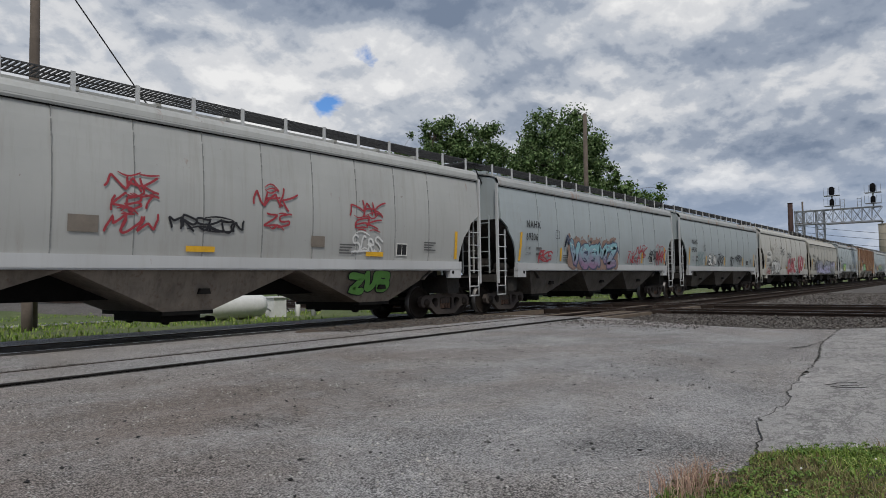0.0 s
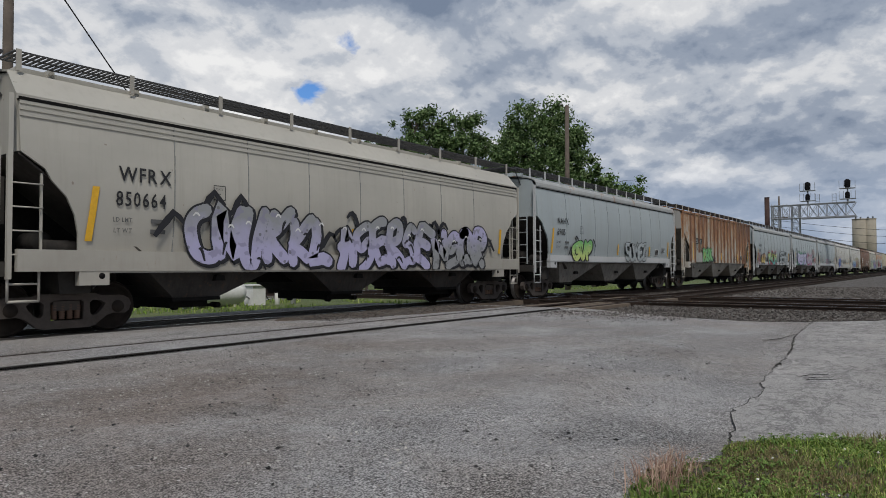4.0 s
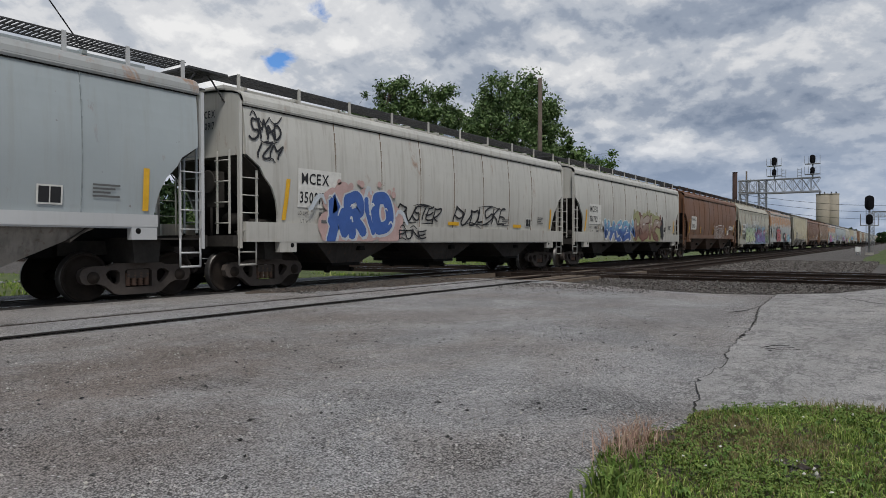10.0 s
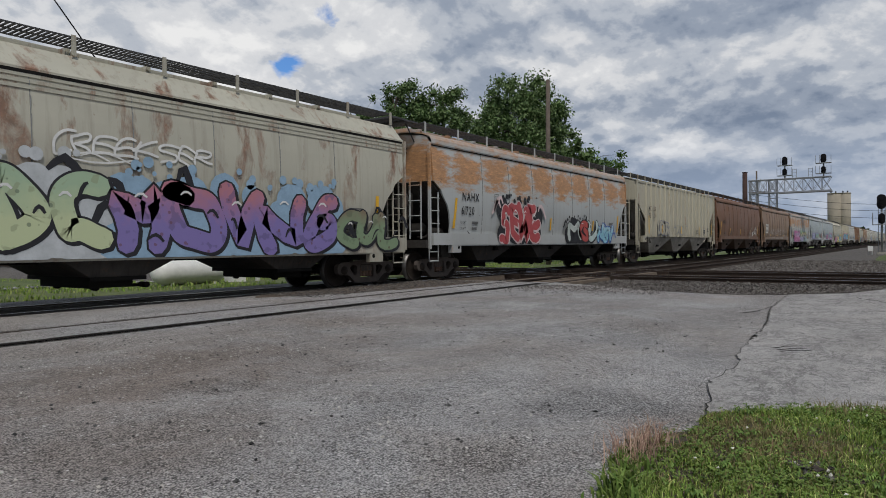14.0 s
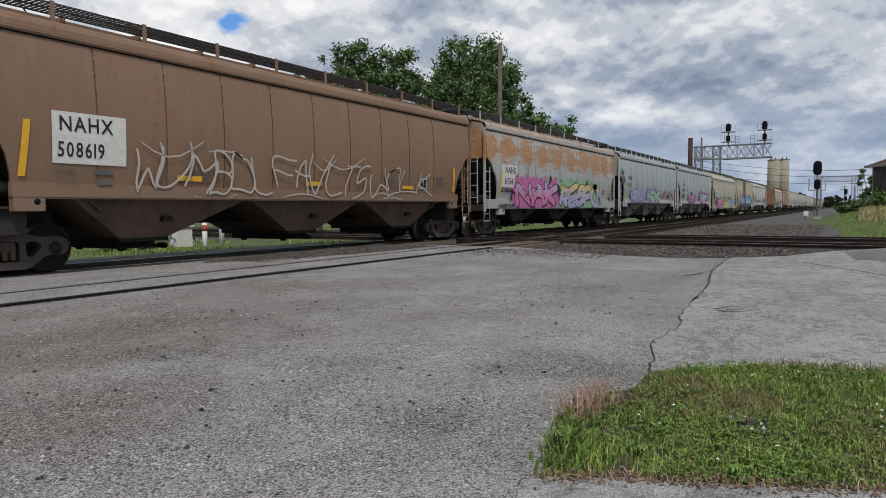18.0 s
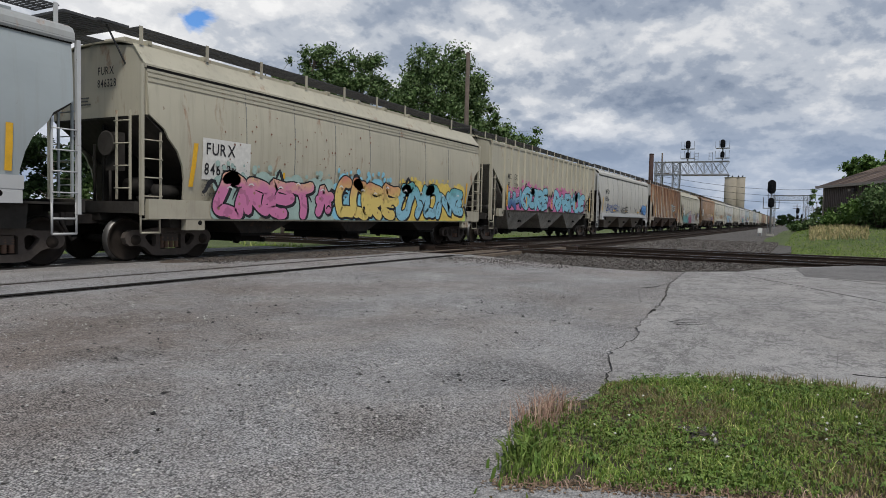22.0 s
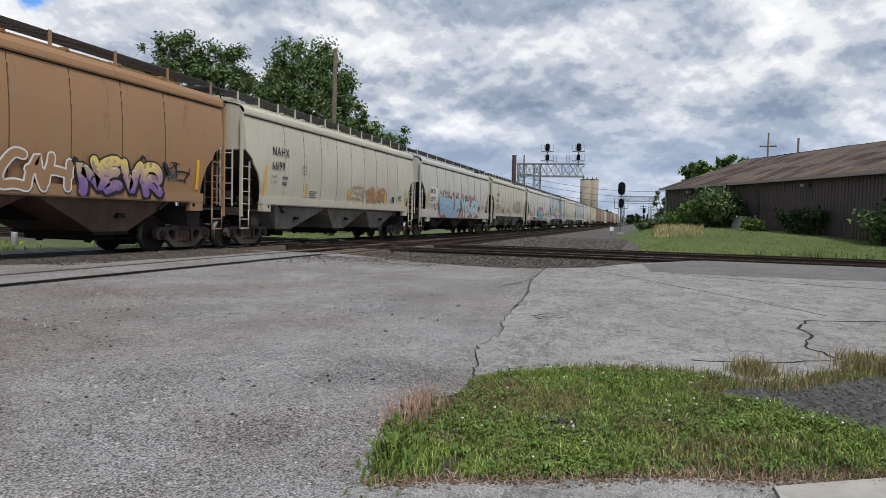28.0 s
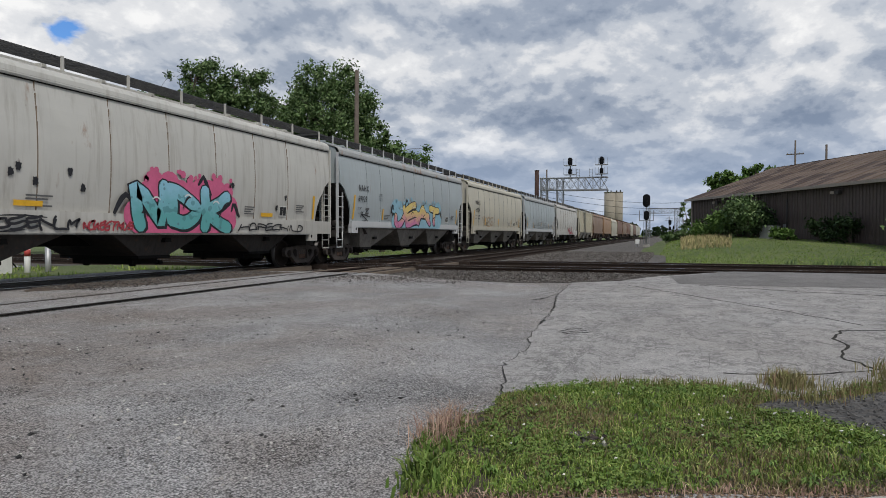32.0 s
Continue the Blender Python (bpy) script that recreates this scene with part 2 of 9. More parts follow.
def car_paint(name, col, rust=0.1, rustcol=(0.20, 0.075, 0.03), dirt=0.35, top_rust=0.0, streak=0.35, bays=0.0):
    """Weathered freight car paint: dusty lower edge, run-down streaks, rust in spots and from the top edge."""
    mt, nt, b = material(name, 0.55)
    g = Graph(nt)
    off = g.shift()
    v = g.coord("Object", off=off)
    z = g.sep(g.coord("Object"))[2]
    broad = g.noise(v, 0.55, 5, 0.6)
    c = g.ramp(broad, [(0.25, mul(col, 0.84)), (0.75, mul(col, 1.06))])
    sv = g.coord("Object", scale=(4.0, 4.0, 0.22), off=off)
    st = g.ramp(g.noise(sv, 1.6, 6, 0.65), [(0.50, 0.0), (0.72, 1.0)])
    c = g.mix(g.math("MULTIPLY", st, streak), c, mul((0.30, 0.26, 0.21), 0.8))
    if rust:
        rv = g.coord("Object", scale=(1.6, 1.6, 0.55), off=off)
        rn = g.noise(rv, 1.3, 8, 0.68, 0.4)
        lo = 0.68 - 0.36 * rust
        rm = g.ramp(rn, [(lo, 0.0), (lo + 0.12, 1.0)])
        if top_rust:
            hi = g.ramp(g.math("DIVIDE", z, 5.0), [(0.30, 0.1), (0.48, 0.45), (0.66, 1.0)])
            rm = g.math("MULTIPLY", rm, g.mix(top_rust, (1.0, 1.0, 1.0), hi), True)
        fine = g.noise(v, 9, 5)
        rc = g.ramp(fine, [(0.3, mul(rustcol, 0.55)), (0.7, mul(rustcol, 1.5))])
        c = g.mix(g.math("MULTIPLY", rm, 0.85), c, rc)
    if bays:
        # a scoured rust patch in the upper part of every panel
        x = g.sep(g.coord("Object"))[0]
        fr = g.math("SUBTRACT", g.math("FRACT", g.math("DIVIDE", g.math("SUBTRACT", x, 1.0), bays)), 0.5)
        ex = g.math("MULTIPLY", g.math("ABSOLUTE", fr), 2.1)
        ez = g.math("DIVIDE", g.math("ABSOLUTE", g.math("SUBTRACT", z, 3.50)), 0.58)
        d = g.math("SQRT", g.math("ADD", g.math("POWER", ex, 2.0), g.math("POWER", ez, 2.0)))
        scour = g.noise(g.coord("Object", scale=(0.9, 0.9, 3.2), off=off), 1.5, 8, 0.7, 0.3)
        pm = g.math("MULTIPLY", g.math("SUBTRACT", 1.32, g.math("ADD", d, g.math("MULTIPLY", g.math("SUBTRACT", scour, 0.5), 3.4))), 1.7, True)
        pc = g.ramp(g.noise(g.coord("Object", scale=(1.5, 1.5, 5.0), off=off), 3.0, 6, 0.7), [(0.3, mul(rustcol, 0.6)), (0.55, rustcol), (0.75, mul(rustcol, 1.7))])
        c = g.mix(g.math("MULTIPLY", pm, 0.9), c, pc)
        rt = g.math("MULTIPLY", g.ramp(g.math("DIVIDE", z, 5.0), [(0.83, 0.0), (0.86, 1.0)]), g.ramp(g.noise(v, 1.2, 6, 0.65), [(0.35, 0.1), (0.6, 1.0)]))
        c = g.mix(g.math("MULTIPLY", rt, 0.8), c, mul(rustcol, 0.9))
    low = g.ramp(g.math("DIVIDE", z, 5.0), [(0.24, 1.0), (0.36, 0.35), (0.60, 0.0)])
    dn = g.math("MULTIPLY", low, g.ramp(g.noise(v, 2.2, 6), [(0.3, 0.3), (0.7, 1.0)]))
    c = g.mix(g.math("MULTIPLY", dn, dirt), c, (0.15, 0.125, 0.10))
    specks = g.ramp(g.noise(v, 6.5, 3, 0.5), [(0.74, 0.0), (0.77, 1.0)])
    c = g.mix(g.math("MULTIPLY", specks, 0.5), c, (0.11, 0.05, 0.03))
    nt.links.new(c, b.inputs["Base Color"])
    nt.links.new(g.ramp(broad, [(0.3, 0.42), (0.7, 0.65)]), b.inputs["Roughness"])
    nt.links.new(g.bump(g.noise(v, 1.1, 3), 0.25, 0.03), b.inputs["Normal"])
    return mt


def asphalt(name, col, stone=0.5, warm=0.0, cracks=0.0, patches=(), soiled=()):
    """Worn asphalt: blotches, aggregate with dark pits between, coarse and dirty patches, fine cracks."""
    mt, nt, b = material(name, 0.92)
    b.inputs["Specular IOR Level"].default_value = 0.15
    g = Graph(nt)
    v = g.coord("Object")
    big, mid = g.noise(v, 0.25, 6, 0.6, 0.5), g.noise(v, 1.1, 7, 0.68, 0.4)
    streak = g.noise(g.coord("Object", scale=(0.35, 1.6, 1.0)), 0.8, 6, 0.65, 0.3)
    c = g.ramp(big, [(0.3, mul(col, 0.86)), (0.5, col), (0.7, mul(col, 1.12))])
    c = g.mix(0.45, c, g.ramp(mid, [(0.28, mul(col, 0.62)), (0.5, col), (0.72, mul(col, 1.3))]))
    c = g.mix(0.3, c, g.mix(1.0, c, g.ramp(streak, [(0.3, 0.55), (0.7, 1.4)]), "MULTIPLY"))
    if warm:
        wm = g.ramp(g.noise(v, 0.4, 6, 0.65, 0.8), [(0.42, 0.0), (0.60, 1.0)])
        c = g.mix(g.math("MULTIPLY", wm, warm), c, (col[0] * 0.86, col[1] * 0.77, col[2] * 0.69))
    rough = g.ramp(g.noise(v, 0.8, 6, 0.7, 0.6), [(0.38, 0.6), (0.64, 1.0)])
    for px, py_, rad in patches:
        sx = g.sep(v)
        d2 = g.math("ADD", g.math("POWER", g.math("SUBTRACT", sx[0], px), 2.0), g.math("POWER", g.math("SUBTRACT", sx[1], py_), 2.0))
        near = g.math("SUBTRACT", 1.25, g.math("ADD", g.math("DIVIDE", g.math("SQRT", d2), rad), g.math("MULTIPLY", g.math("SUBTRACT", mid, 0.5), 2.2)), True)
        near = g.math("MULTIPLY", near, 1.6, True)
        rough = g.math("MAXIMUM", rough, near)
        c = g.mix(g.math("MULTIPLY", near, 0.22), c, mul(col, 0.45))
    for px, py_, rad in soiled:
        sx = g.sep(v)
        d2 = g.math("ADD", g.math("POWER", g.math("SUBTRACT", sx[0], px), 2.0), g.math("POWER", g.math("MULTIPLY", g.math("SUBTRACT", sx[1], py_), 1.5), 2.0))
        near = g.math("SUBTRACT", 1.2, g.math("ADD", g.math("DIVIDE", g.math("SQRT", d2), rad), g.math("MULTIPLY", g.math("SUBTRACT", mid, 0.5), 2.0)), True)
        c = g.mix(g.math("MULTIPLY", near, 0.55, True), c, (col[0] * 0.66, col[1] * 0.56, col[2] * 0.49))
    ag = g.sep(g.voronoi(v, 100, out="Color"))
    pit = g.ramp(g.voronoi(v, 100), [(0.40, 1.0), (0.64, 0.30)])
    fleck = g.ramp(ag[0], [(0.0, 0.18), (0.12, 0.32), (0.18, 0.95), (0.75, 1.06), (0.95, 1.15), (1.0, 1.45)])
    k = g.math("MULTIPLY", rough, stone, True)
    c = g.mix(k, c, g.mix(1.0, c, pit, "MULTIPLY"))
    c = g.mix(g.math("ADD", g.math("MULTIPLY", k, 0.5), stone * 0.4, True), c, g.mix(1.0, c, fleck, "MULTIPLY"))
    ag2 = g.sep(g.voronoi(v, 24, out="Color"))[0]
    c = g.mix(stone * 0.35, c, g.mix(1.0, c, g.ramp(ag2, [(0.0, 0.42), (0.16, 0.9), (0.85, 1.05), (1.0, 1.45)]), "MULTIPLY"))
    sp = g.sep(g.voronoi(v, 30, out="Color"))
    core = g.ramp(g.voronoi(v, 30), [(0.20, 1.0), (0.30, 0.0)])
    hole = g.math("MULTIPLY", core, g.math("GREATER_THAN", sp[1], 0.72))
    chip = g.math("MULTIPLY", core, g.math("LESS_THAN", sp[1], 0.10))
    c = g.mix(g.math("MULTIPLY", hole, stone * 0.75, True), c, mul(col, 0.18))
    c = g.mix(g.math("MULTIPLY", chip, stone * 0.7, True), c, mul(col, 1.6))
    fine = g.noise(v, 42, 4, 0.7)
    c = g.mix(0.8, c, g.mix(1.0, c, g.ramp(fine, [(0.30, 0.35), (0.42, 1.0), (0.62, 1.0), (0.75, 1.5)]), "MULTIPLY"))
    stain = g.ramp(g.noise(v, 0.5, 8, 0.7, 1.0), [(0.58, 0.0), (0.76, 1.0)])
    c = g.mix(g.math("MULTIPLY", stain, 0.3), c, mul(col, 0.45))
    if cracks:
        dv = g.coord("Object", scale=(1.0, 2.6, 1.0))
        ds = g.noise(v, 1.2, 5, 0.6)
        nv = nt.nodes.new("ShaderNodeVectorMath")
        nv.operation = "ADD"
        nt.links.new(dv, nv.inputs[0]), nt.links.new(g.math("MULTIPLY", ds, 2.2), nv.inputs[1])
        cr = g.ramp(g.voronoi(nv.outputs[0], 0.9, "DISTANCE_TO_EDGE"), [(0.0, 1.0), (0.012, 0.0)])
        cr = g.math("MULTIPLY", cr, g.ramp(g.noise(v, 0.9, 3), [(0.42, 0.0), (0.55, 1.0)]))
        c = g.mix(g.math("MULTIPLY", cr, cracks), c, mul(col, 0.25))
        # worn layers that end in thin broken edges
        for sc, wd, amt in ((1.6, 0.025, 0.9), (3.6, 0.034, 0.9)):
            ln = g.noise(g.coord("Object", scale=(1.0, 1.7, 1.0)), sc, 8, 0.62, 0.8)
            lam = g.ramp(g.math("ABSOLUTE", g.math("SUBTRACT", ln, 0.5)), [(0.0, 1.0), (wd, 0.0)])
            lam = g.math("MULTIPLY", lam, g.ramp(g.noise(v, 1.7, 4, 0.6), [(0.40, 0.0), (0.52, 1.0)]))
            c = g.mix(g.math("MULTIPLY", lam, amt), c, mul(col, 0.35))
            c = g.mix(g.math("MULTIPLY", g.ramp(ln, [(0.5, 0.0), (0.52, 1.0)]), 0.14), c, mul(col, 0.6))
    nt.links.new(c, b.inputs["Base Color"])
    h = g.math("ADD", g.math("MULTIPLY", pit, 0.7), g.math("MULTIPLY", fine, 0.8))
    nt.links.new(g.bump(h, 0.9, 0.015), b.inputs["Normal"])
    return mt


def gravel_mat(name, col):
    mt, nt, b = material(name, 0.9)
    g = Graph(nt)
    v = g.coord("Object")
    cell = g.sep(g.voronoi(v, 16, out="Color"))[0]
    c = g.ramp(cell, [(0.0, mul(col, 0.45)), (0.5, col), (1.0, mul(col, 1.6))])
    c = g.mix(0.5, c, g.ramp(g.noise(v, 0.5, 6), [(0.3, mul(col, 0.6)), (0.7, mul(col, 1.15))]))
    nt.links.new(c, b.inputs["Base Color"])
    nt.links.new(g.bump(g.voronoi(v, 16), 1.0, 0.05), b.inputs["Normal"])
    return mt


def ground_mat(name):
    """Rough turf with bare and dry patches."""
    mt, nt, b = material(name, 0.95)
    g = Graph(nt)
    v = g.coord("Object")
    big, mid, fine = g.noise(v, 0.05, 6), g.noise(v, 0.7, 7, 0.65), g.noise(v, 14, 5, 0.7)
    c = g.ramp(mid, [(0.3, (0.055, 0.085, 0.022)), (0.55, (0.11, 0.15, 0.045)), (0.75, (0.20, 0.20, 0.08))])
    c = g.mix(0.4, c, g.ramp(big, [(0.35, (0.05, 0.08, 0.02)), (0.65, (0.17, 0.18, 0.07))]))
    c = g.mix(0.6, c, g.mix(1.0, c, g.ramp(fine, [(0.3, 0.45), (0.7, 1.5)]), "MULTIPLY"))
    nt.links.new(c, b.inputs["Base Color"])
    nt.links.new(g.bump(fine, 0.9, 0.08), b.inputs["Normal"])
    return mt


def island_mat(name, cols, rough=0.8, trans=0.0):
    """Colour drawn per loose piece: blades, leaves, stones."""
    mt, nt, b = material(name, rough)
    b.inputs["Specular IOR Level"].default_value = 0.2
    g = Graph(nt)
    ge = nt.nodes.new("ShaderNodeNewGeometry")
    n = len(cols)
    c = g.ramp(ge.outputs["Random Per Island"], [(i / max(1, n - 1), k) for i, k in enumerate(cols)])
    v = g.coord("Object")
    c = g.mix(0.5, c, g.mix(1.0, c, g.ramp(g.noise(v, 1.1, 4), [(0.3, 0.55), (0.7, 1.35)]), "MULTIPLY"))
    c = g.mix(0.5, c, g.mix(1.0, c, g.ramp(g.noise(v, 8.0, 3), [(0.3, 0.5), (0.7, 1.5)]), "MULTIPLY"))
    nt.links.new(c, b.inputs["Base Color"])
    if trans:
        b.inputs["Transmission Weight"].default_value = 0.0
        b.inputs["Subsurface Weight"].default_value = 0.0
    return mt


M = {}
M["asphalt"] = asphalt("asphalt", (0.515, 0.500, 0.492), 1.0, 0.5, 0.0, ((2.95, 1.85, 0.32), (4.3, 1.75, 0.55), (3.2, 4.5, 0.5)), ((2.0, 6.3, 2.6), (2.8, 5.0, 2.0), (4.3, 5.6, 2.0), (1.5, 3.8, 1.8), (7.0, 7.2, 1.8)))
M["apron"] = asphalt("pale_pavement", (0.54, 0.522, 0.505), 0.5, 0.2, 0.8)
M["dark_asphalt"] = asphalt("grey_asphalt", (0.27, 0.258, 0.25), 0.4)
M["concrete"] = simple("concrete", (0.42, 0.40, 0.36), 0.9, scale=1.5, bump=0.4)
M["gravel"] = gravel_mat("ballast", (0.115, 0.104, 0.094))
M["gravel_dark"] = gravel_mat("dark_gravel", (0.09, 0.085, 0.08))
M["ground"] = ground_mat("turf")
M["railside"] = simple("rusty_rail", (0.045, 0.033, 0.027), 0.85, scale=5, spec=0.1)
M["railtop"] = simple("worn_steel", (0.62, 0.62, 0.62), 0.2, 0.95, var=0.15)
M["tie"] = simple("tarred_wood", (0.035, 0.028, 0.023), 0.9, scale=4, bump=0.5, spec=0.1)
M["plank"] = simple("weathered_timber", (0.15, 0.115, 0.085), 0.9, scale=5, bump=0.5)
M["crack"] = simple("crack_dirt", (0.05, 0.046, 0.042), 1.0, spec=0.1)
# grime, with the deep shade under the cars put into the colour
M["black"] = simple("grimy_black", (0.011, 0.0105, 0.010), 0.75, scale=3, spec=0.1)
M["truck"] = simple("grimy_cast_steel", (0.085, 0.072, 0.064), 0.8, scale=5, bump=0.3, spec=0.15)
M["spring"] = simple("rusty_spring_steel", (0.15, 0.095, 0.07), 0.75, scale=6, spec=0.2)
M["wheel"] = simple("wheel_steel", (0.03, 0.024, 0.02), 0.75, scale=4, spec=0.15)
M["tread"] = simple("wheel_tread", (0.14, 0.135, 0.13), 0.45, 0.8, var=0.15)
M["grate"] = simple("grating_steel", (0.07, 0.07, 0.072), 0.6, 0.4)
M["galv"] = simple("galvanised", (0.45, 0.46, 0.47), 0.5, 0.5, var=0.15)
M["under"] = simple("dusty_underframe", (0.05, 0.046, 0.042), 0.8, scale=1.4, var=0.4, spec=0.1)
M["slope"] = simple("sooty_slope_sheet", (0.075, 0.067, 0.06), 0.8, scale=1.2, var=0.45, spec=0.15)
M["yellow"] = simple("yellow_reflector", (0.75, 0.42, 0.03), 0.45, var=0.12, bump=0)
M["wood"] = simple("pole_wood", (0.115, 0.092, 0.075), 0.9, scale=4, bump=0.5)
M["white"] = simple("white_paint", (0.78, 0.78, 0.76), 0.4, var=0.08, bump=0.05)
M["siding"] = simple("brown_siding", (0.088, 0.068, 0.062), 0.55, scale=0.7, var=0.2, bump=0.05)
M["roofing"] = simple("rusted_roof", (0.115, 0.085, 0.068), 0.8, scale=0.35, var=0.5)
M["silo"] = simple("silo_concrete", (0.30, 0.268, 0.215), 0.9, scale=0.3, var=0.15)
M["stack"] = simple("chimney_steel", (0.07, 0.045, 0.04), 0.8, scale=1, spec=0.1)
M["signal"] = simple("signal_black", (0.012, 0.012, 0.014), 0.6, spec=0.1)
M["alu"] = simple("signal_aluminium", (0.31, 0.32, 0.34), 0.5, 0.4, var=0.15)
M["bark"] = simple("bark", (0.10, 0.08, 0.065), 0.95, scale=6, bump=0.6)
M["leaf"] = island_mat("leaves", [(0.05, 0.095, 0.03), (0.09, 0.15, 0.05), (0.17, 0.235, 0.10), (0.065, 0.115, 0.035)], 0.55)
M["leaf_light"] = island_mat("light_leaves", [(0.05, 0.10, 0.02), (0.09, 0.16, 0.035), (0.14, 0.22, 0.06)], 0.6)
M["leaf_dark"] = island_mat("dark_leaves", [(0.016, 0.035, 0.012), (0.03, 0.055, 0.016)], 0.6)
M["blade"] = island_mat("grass_blades", [(0.045, 0.085, 0.016), (0.15, 0.245, 0.04), (0.28, 0.39, 0.08), (0.46, 0.50, 0.17), (0.10, 0.18, 0.03), (0.21, 0.31, 0.06)], 0.6)
M["blade_dry"] = island_mat("dry_blades", [(0.22, 0.20, 0.09), (0.34, 0.29, 0.15), (0.15, 0.18, 0.05), (0.28, 0.17, 0.12)], 0.8)
M["clover_leaf"] = island_mat("clover_leaves", [(0.07, 0.13, 0.025), (0.12, 0.19, 0.04), (0.17, 0.23, 0.06), (0.10, 0.15, 0.03)], 0.7)
M["stalk"] = island_mat("dry_stalks", [(0.34, 0.20, 0.15), (0.46, 0.31, 0.24), (0.52, 0.40, 0.30)], 0.8)
M["clover"] = island_mat("clover_heads", [(0.6, 0.58, 0.52), (0.7, 0.68, 0.62)], 0.8)
M["stone"] = island_mat("crushed_stone", [(0.032, 0.028, 0.026), (0.085, 0.076, 0.07), (0.18, 0.168, 0.155), (0.06, 0.047, 0.04)], 0.9)
M["lens"] = simple("dark_lens", (0.02, 0.02, 0.02), 0.2)
M["plate"] = simple("white_stencil", (0.66, 0.65, 0.61), 0.6, var=0.12, bump=0)
M["ink"] = simple("black_stencil", (0.02, 0.02, 0.022), 0.6, var=0.1, bump=0)
_paints = {}


def flat(col):
    """Spray paint of one colour."""
    lum = 0.3 * col[0] + 0.6 * col[1] + 0.1 * col[2]
    k = tuple(round(0.9 * (c * 0.86 + lum * 0.14), 3) for c in col)
    if k not in _paints:
        _paints[k] = simple("spray_paint", k, 0.55, var=0.16, scale=3, bump=0.05)
    return _paints[k]

# ---- mesh helpers ----
def box(bm, x0, x1, y0, y1, z0, z1, m=None):
    vs = [Vector((x, y, z)) for x in (x0, x1) for y in (y0, y1) for z in (z0, z1)]
    if m is not None:
        vs = [m @ v for v in vs]
    v = [bm.verts.new(p) for p in vs]
    for f in ((0, 1, 3, 2), (4, 6, 7, 5), (0, 4, 5, 1), (2, 3, 7, 6), (0, 2, 6, 4), (1, 5, 7, 3)):
        bm.faces.new([v[i] for i in f])
    return bm


def rod(bm, a, b, r, n=8, r2=None, cap=True):
    a, b = Vector(a), Vector(b)
    d = (b - a).normalized()
    u = d.orthogonal().normalized()
    w = d.cross(u)
    r2 = r if r2 is None else r2
    ra = [bm.verts.new(a + (u * math.cos(2 * math.pi * i / n) + w * math.sin(2 * math.pi * i / n)) * r) for i in range(n)]
    rb = [bm.verts.new(b + (u * math.cos(2 * math.pi * i / n) + w * math.sin(2 * math.pi * i / n)) * r2) for i in range(n)]
    for i in range(n):
        f = bm.faces.new((ra[i], ra[(i + 1) % n], rb[(i + 1) % n], rb[i]))
        f.smooth = n > 5
    if cap:
        bm.faces.new(ra[::-1]), bm.faces.new(rb)
    return bm


def bar(bm, a, b, w, t):
    """A square bar from a to b, w wide in its own plane and t thick along y."""
    a, b = Vector(a), Vector(b)
    d = (b - a).normalized()
    s = Vector((-d.z, 0, d.x)) * (w / 2)
    y = Vector((0, t / 2, 0))
    v = [bm.verts.new(p + i * s + j * y) for p in (a, b) for i in (-1, 1) for j in (-1, 1)]
    for f in ((0, 1, 3, 2), (4, 6, 7, 5), (0, 4, 5, 1), (2, 3, 7, 6), (0, 2, 6, 4), (1, 5, 7, 3)):
        bm.faces.new([v[i] for i in f])
    return bm


def prism(bm, pts, y0, y1, axis="y"):
    """A polygon in (x, z) drawn out along y, or in (x, y) along z, or in (y, z) along x."""
    def at(p, d):
        return {"y": (p[0], d, p[1]), "z": (p[0], p[1], d), "x": (d, p[0], p[1])}[axis]
    a = [bm.verts.new(at(p, y0)) for p in pts]
    b = [bm.verts.new(at(p, y1)) for p in pts]
    bm.faces.new(a), bm.faces.new(b[::-1])
    for i in range(len(pts)):
        j = (i + 1) % len(pts)
        bm.faces.new((a[i], b[i], b[j], a[j]))
    return bm


def lathe(bm, prof, n=24, axis="y", at=(0, 0, 0)):
    """Turns a profile of (radius, along) round an axis."""
    rings = []
    for r, h in prof:
        ring = []
        for i in range(n):
            c, s = math.cos(2 * math.pi * i / n) * r, math.sin(2 * math.pi * i / n) * r
            p = {"y": (c, h, s), "z": (c, s, h), "x": (h, c, s)}[axis]
            ring.append(bm.verts.new(Vector(p) + Vector(at)))
        rings.append(ring)
    for a, b in zip(rings, rings[1:]):
        for i in range(n):
            f = bm.faces.new((a[i], a[(i + 1) % n], b[(i + 1) % n], b[i]))
            f.smooth = True
    bm.faces.new(rings[0][::-1]), bm.faces.new(rings[-1])
    return bm


def grid(bm, rows, thick=None, smooth=False):
    """Quads over rows of points; with thick, a second skin moved by that vector and a closed rim."""
    def skin(off):
        return [[bm.verts.new(Vector(p) + off) for p in r] for r in rows]
    def fill(g, flip):
        for a, b in zip(g, g[1:]):
            for i in range(len(a) - 1):
                q = (a[i], a[i + 1], b[i + 1], b[i])
                f = bm.faces.new(q[::-1] if flip else q)
                f.smooth = smooth
    a = skin(Vector((0, 0, 0)))
    fill(a, False)
    if thick is not None:
        b = skin(Vector(thick))
        fill(b, True)
        ra = a[0] + [r[-1] for r in a[1:]] + a[-1][-2::-1] + [r[0] for r in a[-2:0:-1]]
        rb = b[0] + [r[-1] for r in b[1:]] + b[-1][-2::-1] + [r[0] for r in b[-2:0:-1]]
        for i in range(len(ra)):
            j = (i + 1) % len(ra)
            bm.faces.new((ra[j], ra[i], rb[i], rb[j]))
    return bm


